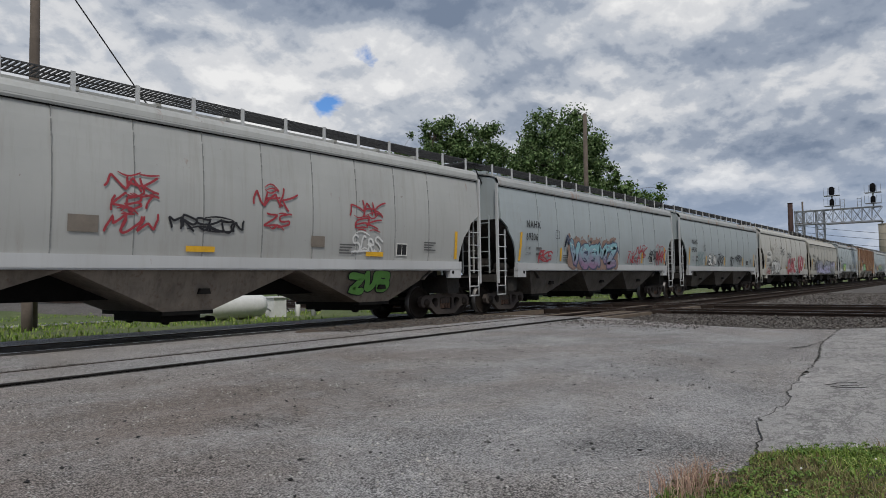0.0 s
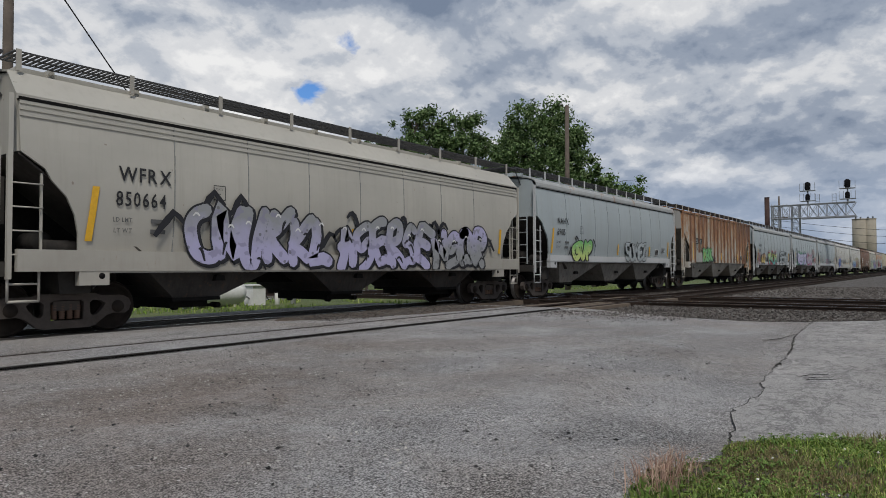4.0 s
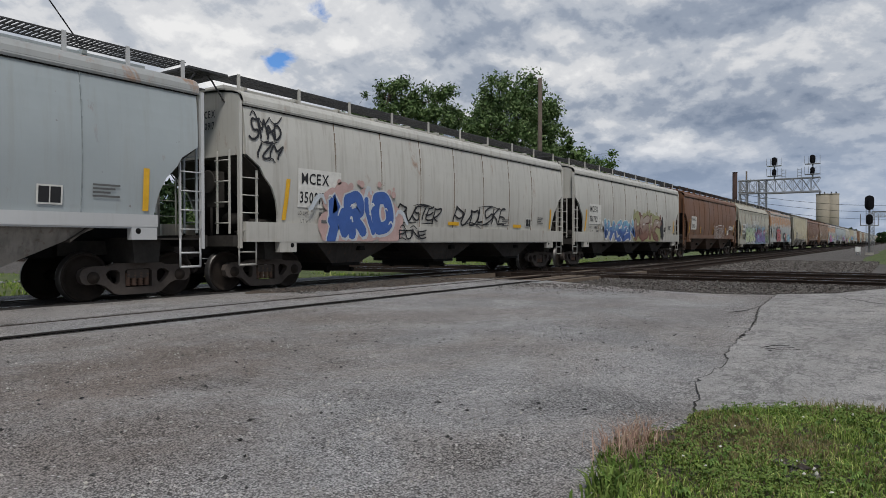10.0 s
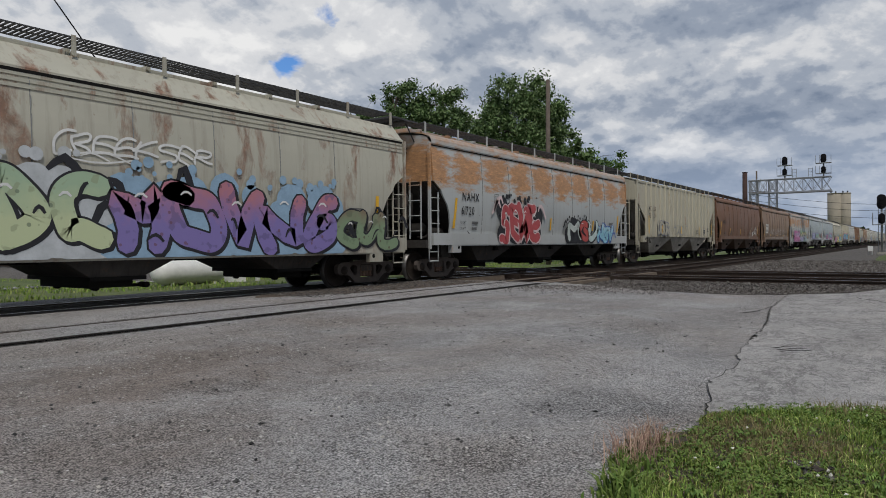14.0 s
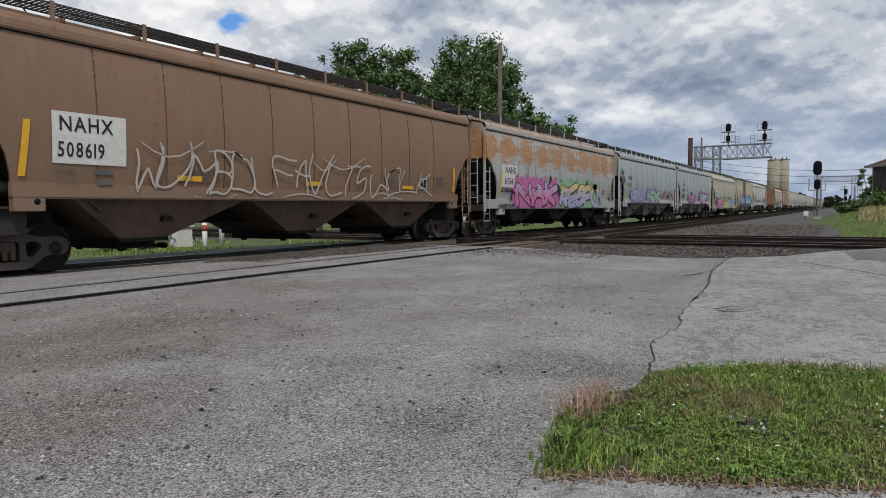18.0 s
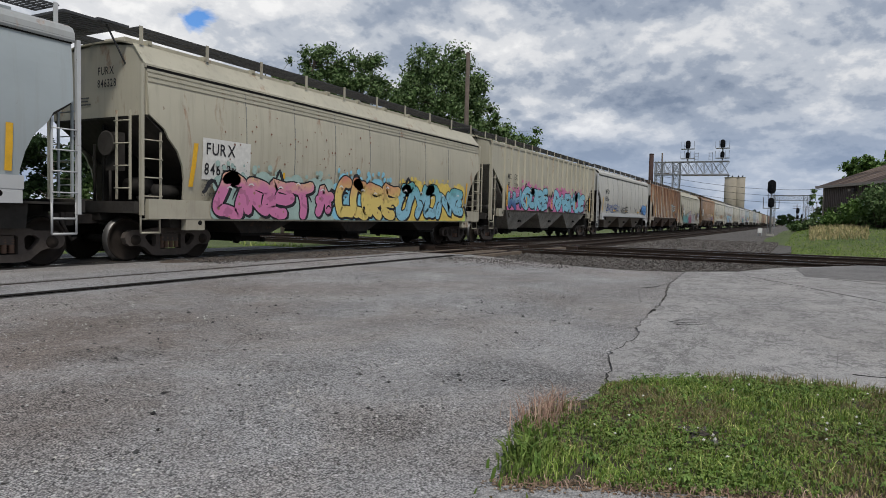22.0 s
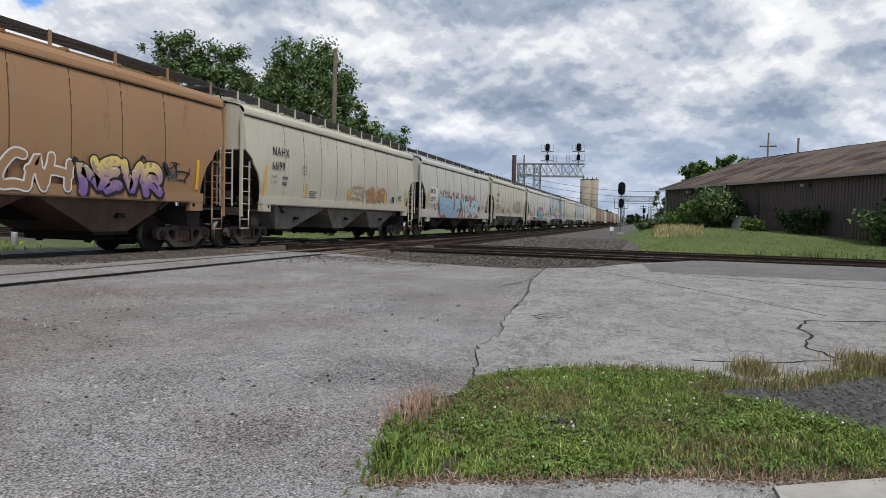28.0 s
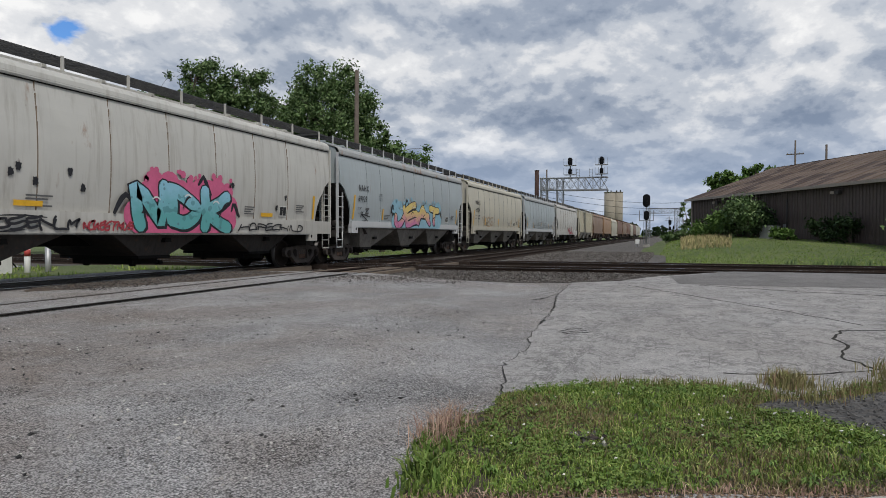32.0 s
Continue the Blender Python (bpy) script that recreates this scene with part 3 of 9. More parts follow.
def mesh_of(name, bm, mat, fix=True):
    if fix:
        bmesh.ops.recalc_face_normals(bm, faces=bm.faces)
    me = bpy.data.meshes.new(name)
    bm.to_mesh(me)
    bm.free()
    for mm in (mat if isinstance(mat, (list, tuple)) else [mat]):
        me.materials.append(mm)
    return me


def part(name, bm, mat, parent=None, label="", at=None):
    me = bm if isinstance(bm, bpy.types.Mesh) else mesh_of(name, bm, mat)
    ob = new(name, me)
    if parent is not None:
        ob.parent = parent
    if at is not None:
        ob.matrix_basis = at
    if label:
        tagged(ob, label)
    return ob


def grating(xs, ys, solid, z0, z1):
    """A flat grating in one piece: the cells of a grid for which solid(i, j) holds."""
    bm = B()
    vt = {}

    def v(i, j, z):
        k = (i, j, z)
        if k not in vt:
            vt[k] = bm.verts.new((xs[i], ys[j], z))
        return vt[k]
    nx, ny = len(xs) - 1, len(ys) - 1

    def on(i, j):
        return 0 <= i < nx and 0 <= j < ny and solid(i, j)
    for i in range(nx):
        for j in range(ny):
            if not on(i, j):
                continue
            bm.faces.new([v(i, j, z1), v(i + 1, j, z1), v(i + 1, j + 1, z1), v(i, j + 1, z1)])
            bm.faces.new([v(i, j, z0), v(i, j + 1, z0), v(i + 1, j + 1, z0), v(i + 1, j, z0)])
            for di, dj, a, b in ((0, -1, (i, j), (i + 1, j)), (1, 0, (i + 1, j), (i + 1, j + 1)), (0, 1, (i + 1, j + 1), (i, j + 1)), (-1, 0, (i, j + 1), (i, j))):
                if not on(i + di, j + dj):
                    bm.faces.new([v(*a, z0), v(*b, z0), v(*b, z1), v(*a, z1)])
    return bm


def thing(name, bm, mat, label, category, group="", kind="", at=None):
    ob = new(name) if bm is None else part(name, bm, mat)
    if at is not None:
        ob.matrix_basis = at
    return tagged(ob, label, category, group, kind)


def raw_mesh(name, verts, faces, mat, smooth=False):
    me = bpy.data.meshes.new(name)
    me.from_pydata(verts, [], faces)
    me.materials.append(mat)
    if smooth:
        me.polygons.foreach_set("use_smooth", [True] * len(me.polygons))
    me.update()
    return me


B = bmesh.new

# ---- the ground and the tracks ----
TRAIN_Y, NEAR_Y = 13.30, 9.23          # centres of the two parallel tracks
CROSS_X = (22.4, 26.9)                 # centres of the two crossing tracks


def smooth01(a, b, v):
    t = min(1.0, max(0.0, (v - a) / (b - a)))
    return t * t * (3 - 2 * t)


def ground_z(x, y):
    """Height of the turf and fill under everything."""
    z = -0.42
    z += 1.36 * smooth01(30, 62, x) * smooth01(4, -3, y) * smooth01(200, 110, x)      # bank up to the brown building
    z -= 0.12 * smooth01(18, 30, y)
    z += 0.30 * smooth01(45, 160, y)
    z += 0.28 * smooth01(14.9, 15.7, y) * smooth01(30, 22, y) * smooth01(60, 20, x)
    z += (noise.noise(Vector((x * 0.11, y * 0.11, 0))) * 0.10) * smooth01(29.5, 34, max(abs(x), abs(y) + 9))
    return z


def axis_steps(lo, hi, fine, far):
    v, out = lo, []
    while v <= hi:
        out.append(v)
        v += fine
    a, b, s = lo, hi, fine
    while b < far:
        s *= 1.35
        a, b = a - s, b + s
        out = [a] + out + [b]
    return out


def build_ground():
    xs, ys = axis_steps(-30, 120, 1.5, 2600), axis_steps(-40, 60, 1.5, 2600)
    verts = [(x, y, ground_z(x, y)) for y in ys for x in xs]
    n = len(xs)
    faces = [(j * n + i, j * n + i + 1, (j + 1) * n + i + 1, (j + 1) * n + i) for j in range(len(ys) - 1) for i in range(n - 1)]
    tagged(new("ground", raw_mesh("ground", verts, faces, M["ground"], True)), "patchy green turf and bare earth on level land", "ground", kind="structure")


build_ground()


def slab(name, pts, z0, z1, mat, label, category="pavement"):
    bm = prism(B(), pts, z0, z1, "z")
    bmesh.ops.triangulate(bm, faces=[f for f in bm.faces if len(f.verts) > 4])
    return thing(name, bm, mat, label, category, kind="structure")


def jag(a, b, n, amp, seed):
    """A ragged line from a to b."""
    r = random.Random(seed)
    a, b = Vector((*a, 0)), Vector((*b, 0))
    nrm = Vector((-(b - a).y, (b - a).x, 0)).normalized()
    return [tuple((a.lerp(b, i / n) + nrm * r.uniform(-amp, amp) * (0 < i < n))[:2]) for i in range(n + 1)]


def ragged(points, step, amp, seed):
    out = []
    for k, (a, b) in enumerate(zip(points, points[1:])):
        n = max(1, int(math.dist(a, b) / step))
        out += jag(a, b, n, amp, seed + k)[:-1]
    return out + [points[-1]]


# edges read from the plan: the break between old and pale pavement, and the road's ragged edge at the ballast
SEAM = [(15.25, 2.12), (13.45, 2.0), (12.35, 1.94), (11.04, 1.79), (10.0, 1.63), (9.26, 1.56), (7.85, 1.48), (7.18, 1.43), (6.38, 1.29), (5.86, 1.29), (5.58, 1.31), (5.28, 1.28), (4.97, 1.19), (4.68, 1.15), (4.45, 1.08)]
seam = ragged(SEAM, 0.075, 0.03, 5)
EDGE = [(16.4, 16.3), (16.6, 13.0), (17.4, 10.6), (17.6, 8.6), (16.0, 5.85), (15.1, 4.25), (14.9, 3.05), (15.25, 2.12)]
edge = ragged(EDGE, 0.25, 0.05, 40)
RIGHT_EDGE = [(15.25, 2.12), (16.2, 1.1), (18.0, 0.5), (19.9, -0.66), (21.2, -1.5)]
right_edge = ragged(RIGHT_EDGE, 0.25, 0.04, 60)
# turf strip beside the pavement
TURF = [(2.44, 1.05), (2.9, 1.09), (3.45, 1.28), (3.75, 1.2), (4.1, 1.05), (4.45, 1.08), (4.75, 0.85), (4.95, 0.5), (5.12, 0.0), (5.2, -0.36), (5.0, -0.66), (5.05, -0.95), (5.5, -1.35), (6.3, -1.95), (7.0, -2.7), (9.0, -5.0)]
turf_far = ragged(TURF, 0.12, 0.03, 80)
TURF_NEAR = [(5.0, -5.0), (3.75, -2.2), (3.3, -1.05), (3.05, -0.42), (3.02, -0.25), (2.8, 0.28), (2.64, 0.73), (2.46, 1.06)]
turf_near = ragged(TURF_NEAR, 0.14, 0.02, 90)

track_cut = (8.49, 9.97, 12.55, 14.05)     # heads of the four rails that run through the road


# dark strips beside and between the rails the train uses: oil, plus painted train shade
M["oily"] = asphalt("oily_asphalt", (0.06, 0.055, 0.052))
M["idle_top"] = simple("dull_rail_head", (0.045, 0.038, 0.034), 0.8)


def road():
    """The lot and road surface, cut into strips by the four rails that cross it."""
    left = -40.0

    def edge_x(y):
        for (xa, ya), (xb, yb) in zip(edge, edge[1:]):
            if min(ya, yb) <= y <= max(ya, yb):
                return xa + (xb - xa) * ((y - ya) / (yb - ya) if yb != ya else 0)
        return edge[-1][0]
    cuts = [(None, 8.40), (8.63, 9.85), (9.99, 12.46), (12.68, 13.93), (14.13, 15.3)]
    for k, (lo, hi) in enumerate(cuts):
        if lo is None:
            mid = [p for p in edge if p[1] < hi]
            pts = [(left, hi), (left, -14.0), (1.0, -14.0), (1.35, -1.0), (2.3, 1.07)] + [p for p in turf_far if p[0] <= 4.44] + seam[::-1] + mid[::-1][1:] + [(edge_x(hi), hi)]
            slab("road", pts, -0.3, 0.0, M["asphalt"], "worn grey asphalt lot with pits and loose grit", "road")
        else:
            mid = [p for p in edge if lo < p[1] < hi]
            pts = [(left, hi), (left, lo), (edge_x(lo), lo)] + mid[::-1] + [(edge_x(hi), hi)]
            # the panel under the train is coloured dark for its shade and the dirt
            zz = -0.012 if k in (1, 3) else 0.0
            slab("road", pts, -0.3, zz, M["oily"] if k == 3 else M["asphalt"], "grey asphalt crossing panel between the rails", "road")
    pale = seam[::-1] + right_edge[1:] + [(21.2, -40), (9.5, -40), (9.0, -5.0)] + [p for p in turf_far[::-1] if p[0] > 4.46 and p[1] < 1.07][1:]
    slab("pavement", pale, -0.3, 0.014, M["apron"], "pale cracked pavement with a broken edge")
    slab("pavement", [(15.7, -0.2), (18.3, 0.0), (20.1, -0.95), (21.45, -1.8), (21.45, -40), (16.1, -40), (15.9, -4.9), (15.55, -1.5)], 0.0, 0.022, M["dark_asphalt"], "grey asphalt strip along the crossing rails")
    slab("kerb", [(2.30, 1.06)] + turf_near[::-1][:14] + [(3.02, -0.55), (1.5, -0.6), (1.4, 0.6)], -0.25, 0.012, M["apron"], "crumbling pale kerb at the edge of the grass", "kerb")
    slab("pavement", [(3.02, -0.56), (3.3, -1.05), (3.75, -2.2), (5.0, -5.0), (1.23, -5.0), (1.345, -0.61)], -0.25, 0.02, M["concrete"], "plain concrete walk slab")

    for y0, y1, sd in ((8.34, 8.40, 34), (8.63, 8.68, 35)):
        out = ragged([(left, y0 if y1 in (8.40, 9.85) else y1), (17.0, y0 if y1 in (8.40, 9.85) else y1)], 0.4, 0.018, sd)
        inn = y1 if y1 in (8.40, 9.85) else y0
        slab("groove_edge", out + [(17.0, inn), (left, inn)] if inn > out[0][1] else [(left, inn), (17.0, inn)] + out[::-1], -0.05, 0.004, M["oily"], "dark strip along the edge of the rail groove in the road", "road")
    # dirt along the rail, with the train's shade painted into the strip
    slab("oil_strip", ragged([(left, 12.15), (9.0, 12.10), (16.6, 12.2)], 0.5, 0.05, 33) + [(16.6, 12.455), (left, 12.455)], -0.05, 0.005, M["oily"], "dark strip of oil and painted train shade along the rail", "road")


road()


def ribbon(points, w, z, mat, name, label, seed=1):
    """A thin uneven dark strip, for dirt in a crack and for the shade along a lip."""
    r = random.Random(seed)
    bm = B()
    rows = []
    for i, p in enumerate(points):
        q = points[min(i + 1, len(points) - 1)]
        o = points[max(i - 1, 0)]
        d = Vector((q[0] - o[0], q[1] - o[1], 0))
        if d.length < 1e-6:
            d = Vector((1, 0, 0))
        n = Vector((-d.y, d.x, 0)).normalized() * w * max(0.08, min(1.4, 0.6 + 1.3 * noise.noise(Vector((p[0] * 2.3, p[1] * 2.3, seed))) + r.uniform(-0.25, 0.25))) / 2
        rows.append([(p[0] - n.x, p[1] - n.y, z), (p[0] + n.x, p[1] + n.y, z)])
    grid(bm, rows, (0, 0, -0.004))
    return thing(name, bm, mat, label, "crack", kind="structure")


# dark line painted for the joint and the shadow of the pale slab's lip
ribbon(seam, 0.008, 0.016, M["crack"], "pavement_crack", "dark ragged joint with painted lip shade between two pavements")
ribbon(ragged([(12.35, 1.94), (11.47, 2.0), (10.92, 2.18)], 0.2, 0.02, 7), 0.03, 0.019, M["crack"], "pavement_crack", "branching crack in worn asphalt", 2)
ribbon(ragged([(9.3, -3.4), (8.75, -2.3), (8.62, -1.84), (7.9, -1.62), (7.45, -1.66), (7.1, -1.53), (6.75, -1.45), (6.2, -1.6)], 0.12, 0.04, 9), 0.032, 0.019, M["crack"], "pavement_crack", "wide dark crack in pale pavement", 3)
ribbon(ragged([(6.2, -1.6), (5.9, -1.2), (5.75, -0.9), (5.65, -0.4)], 0.12, 0.03, 12), 0.03, 0.019, M["crack"], "pavement_crack", "thin crack along the edge of pale pavement", 4)
ribbon(ragged([(15.0, 0.9), (13.0, -0.2), (11.0, -1.3), (9.2, -2.2)], 0.3, 0.05, 15), 0.014, 0.019, M["crack"], "pavement_crack", "thin crack in pale pavement", 5)
ribbon(ragged([(15.4, -0.6), (14.2, -2.4), (13.6, -5.0)], 0.3, 0.05, 17), 0.03, 0.019, M["crack"], "pavement_crack", "thin crack in pale pavement", 6)
for _k, _o in enumerate((0.0, 0.07, 0.13)):
    ribbon(ragged([(7.80 - _o * 2, 0.96 - _o), (7.68 - _o * 2, 1.10 - _o), (7.50 - _o * 1.5, 1.18 - _o * 0.8)], 0.05, 0.02, 19 + _k), 0.014, 0.019, M["crack"], "pavement_crack", "short dark scar in pale pavement", 7 + _k)


def rail_mesh(n0, n1, along):
    """Rail with web, foot and a bright head, its top at z = 0."""
    prof = [(-0.07, -0.18), (0.07, -0.18), (0.07, -0.165), (0.012, -0.145), (0.012, -0.045), (0.036, -0.035), (0.036, -0.006), (0.03, 0.0), (-0.03, 0.0), (-0.036, -0.006), (-0.036, -0.035), (-0.012, -0.045), (-0.012, -0.145), (-0.07, -0.165)]
    bm = B()
    prism(bm, prof, n0, n1, "x" if along == "x" else "y")
    bmesh.ops.recalc_face_normals(bm, faces=bm.faces)
    for f in bm.faces:
        if f.normal.z > 0.9 and f.calc_center_median().z > -0.01:
            f.material_index = 1
    return mesh_of("rail", bm, [M["railside"], M["railtop"]])


def tracks():
    main, idle = rail_mesh(-700, 900, "x"), rail_mesh(-700, 900, "x")
    idle.materials[1] = M["idle_top"]
    for y, nm in ((NEAR_Y, "near"), (TRAIN_Y, "train")):
        t = thing("railway_track", None, None, "straight railway track with steel rails on dark ties", "railway track", kind="structure")
        for s in (-1, 1):
            part("rail", main if nm == "train" else idle, None, t, at=pose(0, y + s * 0.735, 0.004 if nm == "train" else -0.012))
        tie = mesh_of("tie", box(B(), -0.11, 0.11, -1.3, 1.3, -0.33, -0.172), M["tie"])
        x = 17.2
        k = 0
        while k < 130:
            part("tie", tie, None, t, at=pose(x + k * 0.54, y, 0, 0, 0, random.uniform(-1, 1)))
            k += 1
        bm = B()
        for k in range(130, 520):
            box(bm, x + k * 0.54 - 0.11, x + k * 0.54 + 0.11, y - 1.3, y + 1.3, -0.33, -0.172)
        tagged(part("far_ties", bm, M["tie"], t), kind="stuff")
    cross = rail_mesh(-400, 420, "y")
    for x in CROSS_X:
        t = thing("railway_track", None, None, "crossing railway track with dark-sided rails", "railway track", kind="structure")
        for s in (-1, 1):
            part("rail", cross, None, t, at=pose(x + s * 0.735, 0, 0.002))
            part("guard_rail", rail_mesh(TRAIN_Y - 7.5, TRAIN_Y + 3.0, "y"), None, t, at=pose(x + s * 0.60, 0, -0.004))
        tie = mesh_of("tie", box(B(), -1.3, 1.3, -0.11, 0.11, -0.33, -0.172), M["tie"])
        for k in range(110):
            part("tie", tie, None, t, at=pose(x, -42 + k * 0.54, 0, 0, 0, random.uniform(-1, 1)))
    bolt = mesh_of("bolt", rod(B(), (0, -0.125, 0), (0, 0.125, 0), 0.03, 6), M["plank"])
    # timbers and plates where the tracks cross
    for x in CROSS_X:
        for y in (NEAR_Y, TRAIN_Y):
            for s in (-1, 1):
                for q in (-1, 1):
                    d = thing("crossing_casting", None, None, "rusty bolted steel casting where two rails cross", "rail crossing", "castings of the diamond crossing")
                    d.matrix_basis = pose(x + s * 0.735, y + q * 0.735, -0.02)
                    bm = box(B(), -0.75, 0.75, -0.11, 0.11, -0.13, 0.0)
                    box(bm, -0.11, 0.11, -0.75, 0.75, -0.135, -0.004)
                    part("casting", bm, M["railside"], d)
                    for i in range(6):
                        part("bolt", bolt, None, d, at=pose(-0.6 + i * 0.24, 0, -0.06))
    # weathered planks lying along the near track towards the crossing
    for k, (x0, x1, yy) in enumerate(((17.2, 21.0, 8.24), (17.5, 20.9, 10.22), (17.3, 21.3, 9.23), (17.2, 21.2, 8.85), (23.5, 25.7, 8.2), (23.6, 25.8, 10.25), (17.6, 21.1, 12.28), (17.5, 21.1, 13.3))):
        bm = box(B(), x0, x1, yy - 0.11, yy + 0.11, -0.18, -0.02)
        thing("timber", bm, M["plank"], "weathered timber plank beside the rail", "timber", "planks at the crossing")


tracks()


def ballast():
    """Stone beds under the tracks, with loose stones on the nearer part."""
    def bed(x0, x1, y0, y1, top, shoulder, along, name, label):
        rows = []
        rr = random.Random(3)
        if along == "x":
            n = 220
            for j, (yy, zz) in enumerate(((y0 - shoulder, -0.62), (y0 - 0.2, top - 0.03), (y0 + 0.6, top), ((y0 + y1) / 2, top), (y1 - 0.6, top), (y1 + 0.2, top - 0.03), (y1 + shoulder, -0.62))):
                rows.append([(x0 + (x1 - x0) * (i / n) ** 2, yy + rr.uniform(-0.12, 0.12), zz + rr.uniform(-0.03, 0.03)) for i in range(n + 1)])
        else:
            n = 200
            for xx, zz in ((x0 - shoulder, -0.62), (x0 - 0.2, top - 0.03), (x0 + 0.6, top), ((x0 + x1) / 2, top), (x1 - 0.6, top), (x1 + 0.2, top - 0.03), (x1 + shoulder, -0.62)):
                rows.append([(xx + rr.uniform(-0.12, 0.12), y0 + (y1 - y0) * i / n, zz + rr.uniform(-0.03, 0.03)) for i in range(n + 1)])
        thing(name, grid(B(), rows), M["gravel"], label, "ballast", kind="structure")
    bed(14.6, 900, NEAR_Y - 2.2, TRAIN_Y + 2.2, -0.23, 1.6, "x", "ballast", "grey crushed-stone ballast bed under the parallel tracks")
    bed(CROSS_X[0] - 4.5, CROSS_X[1] + 1.9, -140, 160, -0.235, 1.6, "y", "ballast", "grey crushed-stone ballast bed under the crossing tracks")


ballast()

# ---- the train ----
SPEED = 16.1                       # metres a second, towards -x
SMOOTH, RIBBED = "smooth", "ribbed"


def side_y(kind, z):
    """Half-width of the car at height z."""
    if kind == RIBBED:
        return 1.56
    return 1.60 - 0.115 * ((z - 2.75) / 1.45) ** 2


def side_in(kind, z):
    """How far the side sheet is cut back from the end at height z."""
    if kind == RIBBED:
        pts = ((1.4, 1.50), (2.36, 1.50), (3.38, 0.10), (4.5, 0.02))
    else:
        pts = ((1.4, 0.97), (1.75, 0.95), (2.05, 0.88), (2.35, 0.74), (2.6, 0.50), (2.78, 0.40), (3.03, 0.03), (4.5, 0.0))
    for (za, a), (zb, b) in zip(pts, pts[1:]):
        if z <= zb:
            return a + (b - a) * max(0, (z - za) / (zb - za))
    return pts[-1][1]


def wheel_mesh():
    bm = B()
    for s in (-1, 1):
        prof = [(0.10, 0.79), (0.12, 0.765), (0.30, 0.735), (0.385, 0.755), (0.395, 0.79), (0.452, 0.79), (0.457, 0.70), (0.485, 0.675), (0.485, 0.66), (0.39, 0.655), (0.37, 0.70), (0.14, 0.67), (0.10, 0.64)]
        lathe(bm, [(r, s * y) for r, y in prof], 32, "y")
    rod(bm, (0, -1.02, 0), (0, 1.02, 0), 0.085, 12)
    bmesh.ops.recalc_face_normals(bm, faces=bm.faces)
    for f in bm.faces:
        c = f.calc_center_median()
        if math.hypot(c.x, c.z) > 0.40 and 0.66 < abs(c.y) < 0.80:
            f.material_index = 1 if math.hypot(c.x, c.z) > 0.44 else 0
    return mesh_of("wheelset", bm, [M["wheel"], M["tread"]])


WHEEL = wheel_mesh()


def frame_mesh():
    """Cast side frame: arched top, sloping lower members, two rounded windows and the spring opening."""
    half = [(0.0, 0.71), (0.48, 0.71), (0.58, 0.67), (0.98, 0.66), (1.10, 0.60), (1.14, 0.50), (1.10, 0.38), (1.02, 0.33), (0.80, 0.34), (0.68, 0.30), (0.48, 0.14), (0.36, 0.11), (0.0, 0.11)]
    outer = half + [(-x, z) for x, z in half[-2:0:-1]]
    win = [(0.66, 0.52), (0.58, 0.585), (0.44, 0.59), (0.38, 0.54), (0.39, 0.36), (0.44, 0.31), (0.51, 0.33), (0.62, 0.44)]
    holes = [win, [(-x, z) for x, z in win], [(-0.27, 0.25), (0.27, 0.25), (0.28, 0.56), (0.22, 0.60), (-0.22, 0.60), (-0.28, 0.56)]]
    bm = B()
    edges = []
    for loop in [outer] + holes:
        vs = [bm.verts.new((x, -0.07, z)) for x, z in loop]
        edges += [bm.edges.new((a, b)) for a, b in zip(vs, vs[1:] + vs[:1])]
    made = bmesh.ops.triangle_fill(bm, use_beauty=True, edges=edges)
    faces = [f for f in made["geom"] if isinstance(f, bmesh.types.BMFace)]
    ex = bmesh.ops.extrude_face_region(bm, geom=faces)
    bmesh.ops.translate(bm, vec=(0, 0.14, 0), verts=[v for v in ex["geom"] if isinstance(v, bmesh.types.BMVert)])
    return mesh_of("side_frame", bm, M["truck"])


def coil_mesh():
    bm = B()
    for k in range(4):
        x = -0.195 + k * 0.13
        prof = []
        for i in range(9):
            prof += [(0.038, 0.27 + i * 0.03), (0.060, 0.285 + i * 0.03)]
        lathe(bm, prof, 10, "z", (x, 0, 0))
    return mesh_of("coil_spring", bm, M["spring"])


FRAME, COIL = frame_mesh(), coil_mesh()
CAP = mesh_of("bearing_cap", lathe(B(), [(0.12, 0.09), (0.12, 0.0), (0.10, -0.05), (0.055, -0.05), (0.05, -0.075), (0.01, -0.075)], 14, "y"), M["wheel"])
BOLSTER = mesh_of("truck", prism(B(), [(-0.22, 0.42), (0.22, 0.42), (0.22, 0.585), (-0.22, 0.585)], -1.05, 1.05), M["truck"])


def truck(car, x):
    t = part("truck", BOLSTER, None, car, at=pose(x, 0, 0))
    for s in (-1, 1):
        part("side_frame", FRAME, None, t, at=pose(0, s * 1.0, 0))
        part("coil_spring", COIL, None, t, at=pose(0, s * 1.0, 0))
        for q in (-1, 1):
            part("bearing_cap", CAP, None, t, at=pose(q * 0.889, s * 1.06, 0.457, 0, 0, 0 if s < 0 else 180))
    for q in (-1, 1):
        part("wheelset", WHEEL, None, t, at=pose(q * 0.889, 0, 0.459))
    return t


def ladder_mesh(z0, z1, w, n, r=0.013, stile=0.017):
    bm = B()
    for x in (0, w):
        box(bm, x - stile, x + stile, -0.012, 0.03, z0, z1)
    for i in range(n):
        z = z0 + (z1 - z0) * (i + 0.5) / n
        rod(bm, (0, -0.05, z), (w, -0.05, z), r, 6)
        for x in (0, w):
            rod(bm, (x, 0, z), (x, -0.05, z), r, 5)
    return bm


